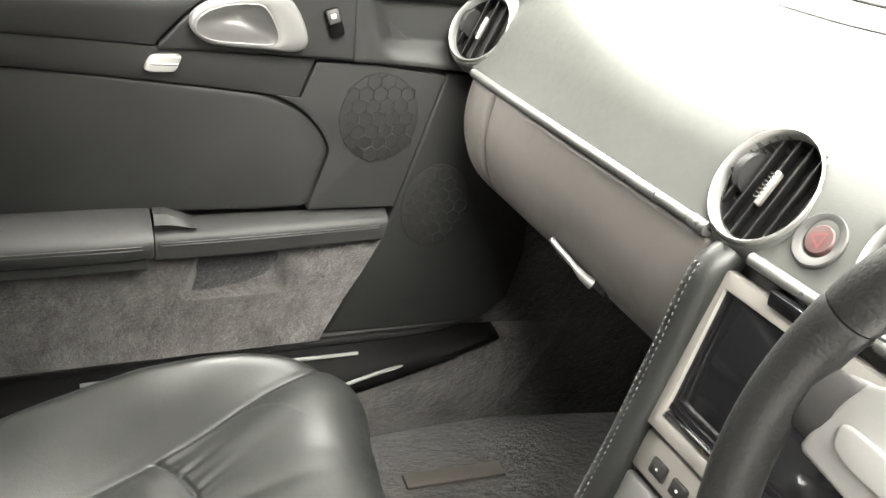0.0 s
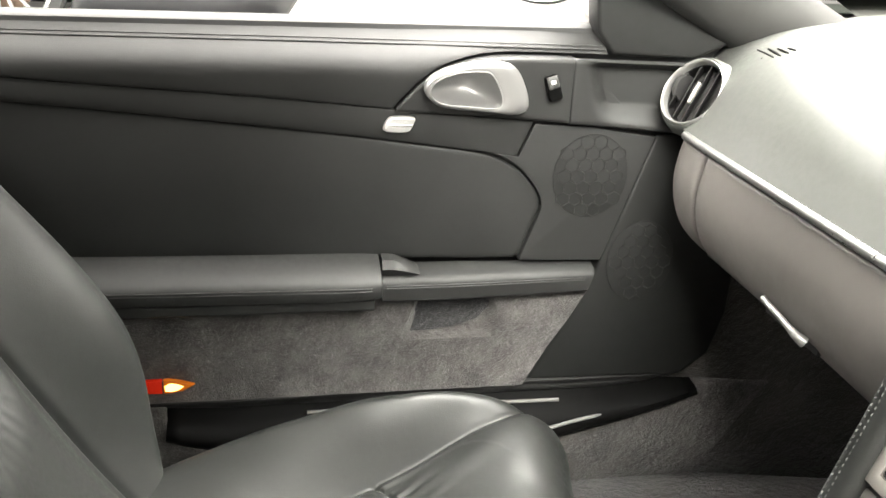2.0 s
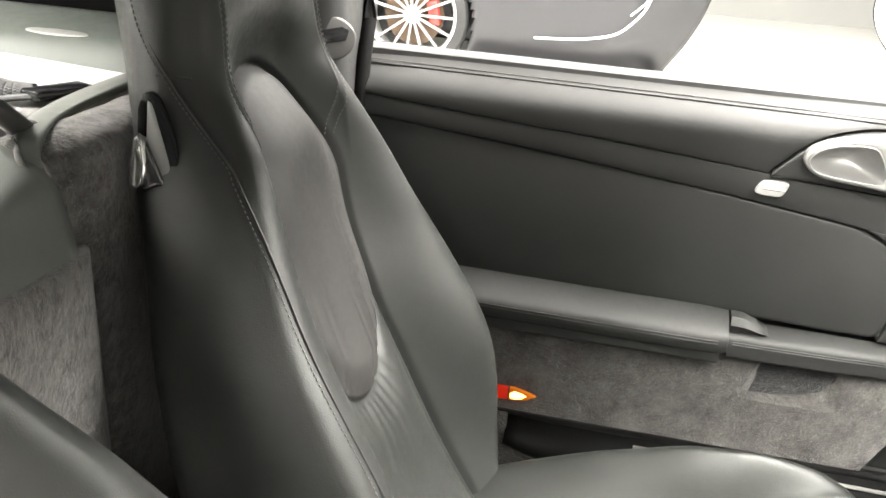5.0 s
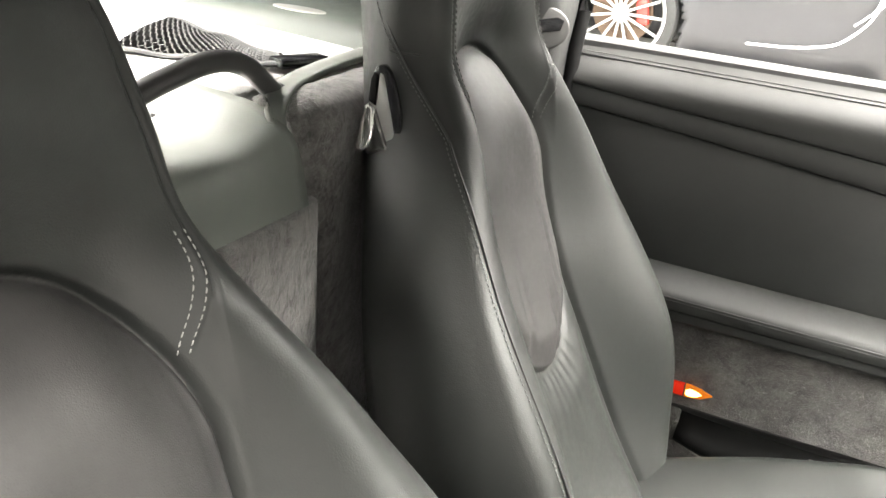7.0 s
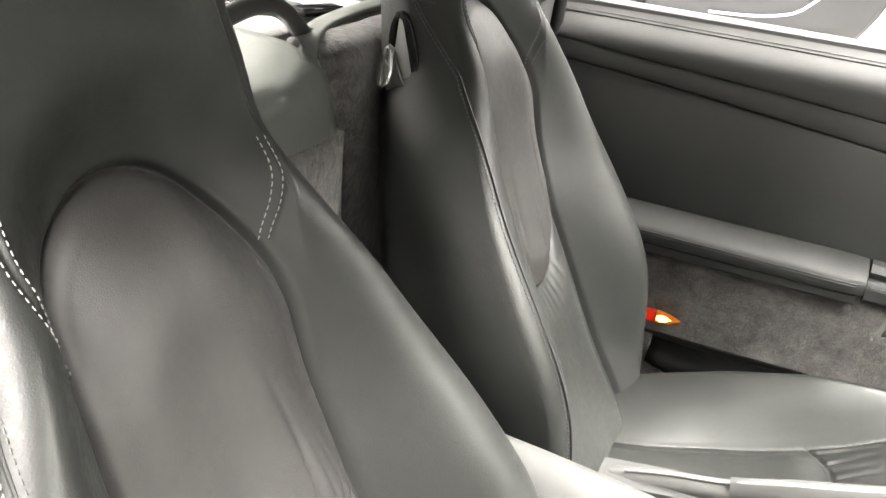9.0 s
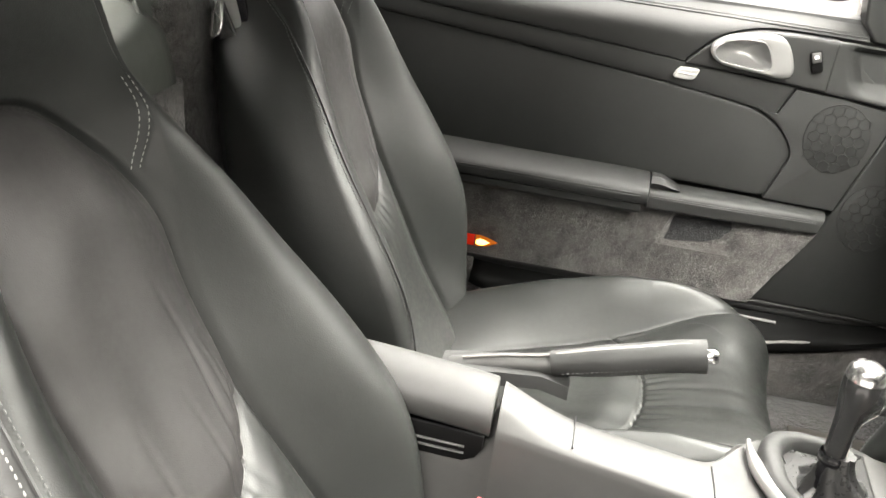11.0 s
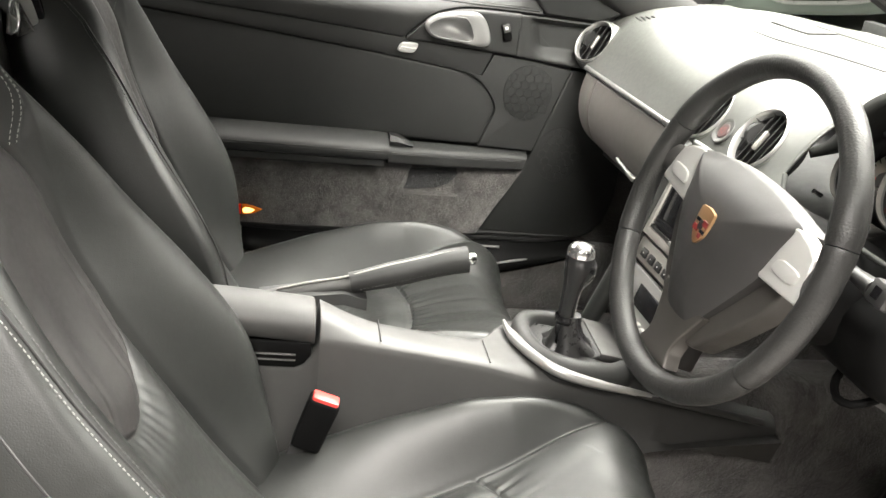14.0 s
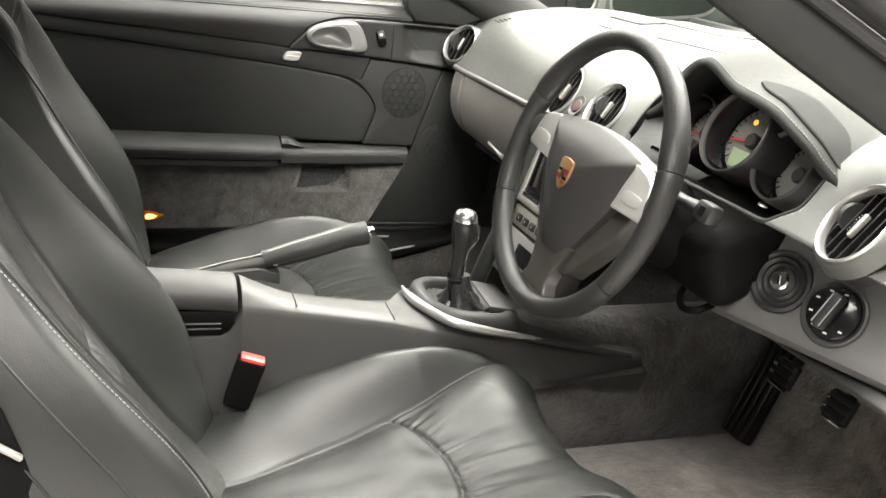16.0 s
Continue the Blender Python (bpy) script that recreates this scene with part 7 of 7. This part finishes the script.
side_ob = part("flank", bmo, PAINT, other)
so = side_ob.modifiers.new("thickness", "SOLIDIFY")
so.thickness, so.offset = 0.04, 1.0
part("cabin", loft([[(x, y, z) for x, y, z in ((-4.6 + 0.6 * k, 4.95 + 0.25 * k, 1.04 + 0.26 * k), (-1.6 - 0.9 * k, 4.95 + 0.25 * k, 1.04 + 0.26 * k), (-1.6 - 0.9 * k, 6.55 - 0.2 * k, 1.04 + 0.26 * k), (-4.6 + 0.6 * k, 6.55 - 0.2 * k, 1.04 + 0.26 * k))] for k in (0, 0.3, 0.7, 1)], True), GLOSS, other)
part("underbody", rbox((4.7, 1.5, 0.75), Matrix.Translation((-2.5, 5.8, 0.55)), 0.1), PAINT, other)
part("splitter", tube(spline([(-0.98, 4.85, 0.12), (-0.5, 4.85, 0.115), (0.0, 4.9, 0.11), (0.15, 5.1, 0.11)], 20), 0.04, 8, 0.7), BLACK, other, "black lower lip")
# pale colour stands for the white reflection on the dark bumper's edges
EDGE = plain("edge_highlight", (0.62, 0.62, 0.62), 0.3, 0.3)
part("bumper_crease", tube(spline([(-0.62, 4.815, 0.296), (-0.36, 4.812, 0.315), (-0.168, 4.81, 0.355), (-0.093, 4.81, 0.40), (0.007, 4.815, 0.518), (0.045, 4.825, 0.646), (0.07, 4.84, 0.8)], 40), 0.008, 8), EDGE, other, "painted highlight along the edge of the bumper intake")
for o in (0.05, 0.09):
    part("intake_rib", tube(spline([(-0.12 + o, 4.825, 0.43 + o), (-0.03 + o, 4.825, 0.53 + o), (0.0 + o, 4.835, 0.70 + o)], 16), 0.007, 6), EDGE, other)
for wx in WX:
    wm = Matrix.Translation((wx, 4.86, 0.352)) @ pose(0, 0, 0, 90, 0, 0)
    wh = part("road_wheel", turned([(0.34, -0.1), (0.352, -0.05), (0.352, 0.02), (0.34, 0.045), (0.31, 0.05), (0.282, 0.045)], wm, 48), TYRE, other, "black tyre")
    part("rim", turned([(0.285, 0.0), (0.285, 0.05), (0.27, 0.052), (0.262, 0.04), (0.255, -0.06)], wm, 48), ALLOY, wh, "silver alloy rim")
    for k in range(15):
        part("spoke", rbox((0.22, 0.016, 0.022), wm @ pose(0, 0, 0.028, 0, 0, 360 / 15 * k) @ Matrix.Translation((0.15, 0, 0)), 0.005), ALLOY, wh)
    part("hub", turned([(0.06, 0), (0.056, 0.035), (0.03, 0.042), (0, 0.042)], wm, 24), ALLOY, wh)
    part("brake_disc", turned([(0.19, -0.03), (0.19, -0.02), (0, -0.02)], wm, 36), plain("disc_rust", (0.09, 0.06, 0.04), 0.5, 0.4), wh)
    part("caliper", rbox((0.07, 0.15, 0.04), wm @ pose(0.13, 0.02, 0.0, 0, 0, 10), 0.012), RED, wh, "red brake caliper")

# ---- grey-green vehicle seen through the windscreen ----
van = thing("parked_van", "van parked ahead of the windscreen, pale grey-green from painted haze", "van", at=(5.0, 6.4, 0))
# the windscreen's tint and haze are put into this grey-green
VAN = plain("van_hazed_paint", (0.13, 0.155, 0.135), 0.35, 0.1, 0, 0.08, scale=3)
VAN_DARK = plain("van_glass", (0.028, 0.036, 0.03), 0.15)
part("body", rbox((5.6, 1.8, 1.7), Matrix.Translation((5.6, 7.6, 1.0)), 0.15, 3), VAN, van)
side_m = Matrix(((1, 0, 0, 0), (0, 0, -1, 6.705), (0, 1, 0, 0), (0, 0, 0, 1)))
for x0, x1 in ((3.1, 4.15), (4.3, 5.5), (5.65, 7.1)):
    cx, hw = (x0 + x1) / 2, (x1 - x0) / 2
    out = [(cx + x, 0.62 + y) for x, y in [(hw * math.copysign(abs(math.cos(a)) ** 0.35, math.cos(a)), 0.36 * math.copysign(abs(math.sin(a)) ** 0.35, math.sin(a))) for a in (2 * math.pi * k / 40 for k in range(40))]]
    pnl = part("side_panel", slab(out, 0.02, side_m, 0.008), VAN_DARK, van, "darker recessed side panel")
    part("moulding", tube([(x, 6.683, z) for x, z in out + out[:1]], 0.016, 6), ALLOY, pnl, "bright moulding")
for x in (4.22, 5.58):
    part("pillar", rbox((0.09, 0.04, 1.3), Matrix.Translation((x, 6.70, 0.95)), 0.015), ALLOY, van, "pale upright strip")
for wx in (3.6, 7.4):
    part("road_wheel", turned([(0.0, 0.06), (0.2, 0.05), (0.24, 0.0), (0.33, 0.02), (0.34, -0.1)], Matrix.Translation((wx, 6.66, 0.34)) @ pose(0, 0, 0, 90, 0, 0), 36), TYRE, van, "black tyre")

# ---- passenger door mirror, seen through the window ----
mirror = thing("door_mirror", "silver-white door mirror housing outside the side window", "mirror", at=(0.5, 0.9, 0.9))
mirror_m = facing((0.4375, 0.95, 0.985), (-0.82, -0.51, -0.26))
mb = bmesh.new()
bmesh.ops.create_uvsphere(mb, u_segments=40, v_segments=20, radius=1)
for v in mb.verts:
    v.co = Vector((v.co.x * 0.128, v.co.y * 0.088, v.co.z * 0.075 if v.co.z < 0 else v.co.z * 0.003))
mb.transform(mirror_m)
part("housing", mb, plain("white_paint", (0.8, 0.8, 0.78), 0.2), mirror)
part("glass_surround", tube([mirror_m @ Vector((x, y, 0.003)) for x, y in disc_outline(0.1265, 0.0865, 64)] + [mirror_m @ Vector((0.1265, 0, 0.003))], 0.0018, 8), RUBBER, mirror, "thin dark edge round the glass")
part("mirror_glass", slab(disc_outline(0.123, 0.083, 48), 0.004, mirror_m @ Matrix.Translation((0, 0, 0.0022)), 0.001), plain("mirror_silver", (0.9, 0.9, 0.9), 0.02, 1.0), mirror, "oval mirror glass")
part("foot", tube(spline([(0.515, 0.75, 0.915), (0.512, 0.84, 0.928), (0.500, 0.95, 0.945)], 10), [0.034 - 0.001 * k for k in range(10)], 14, 0.6), plain("mirror_foot", (0.25, 0.23, 0.21), 0.5), mirror)
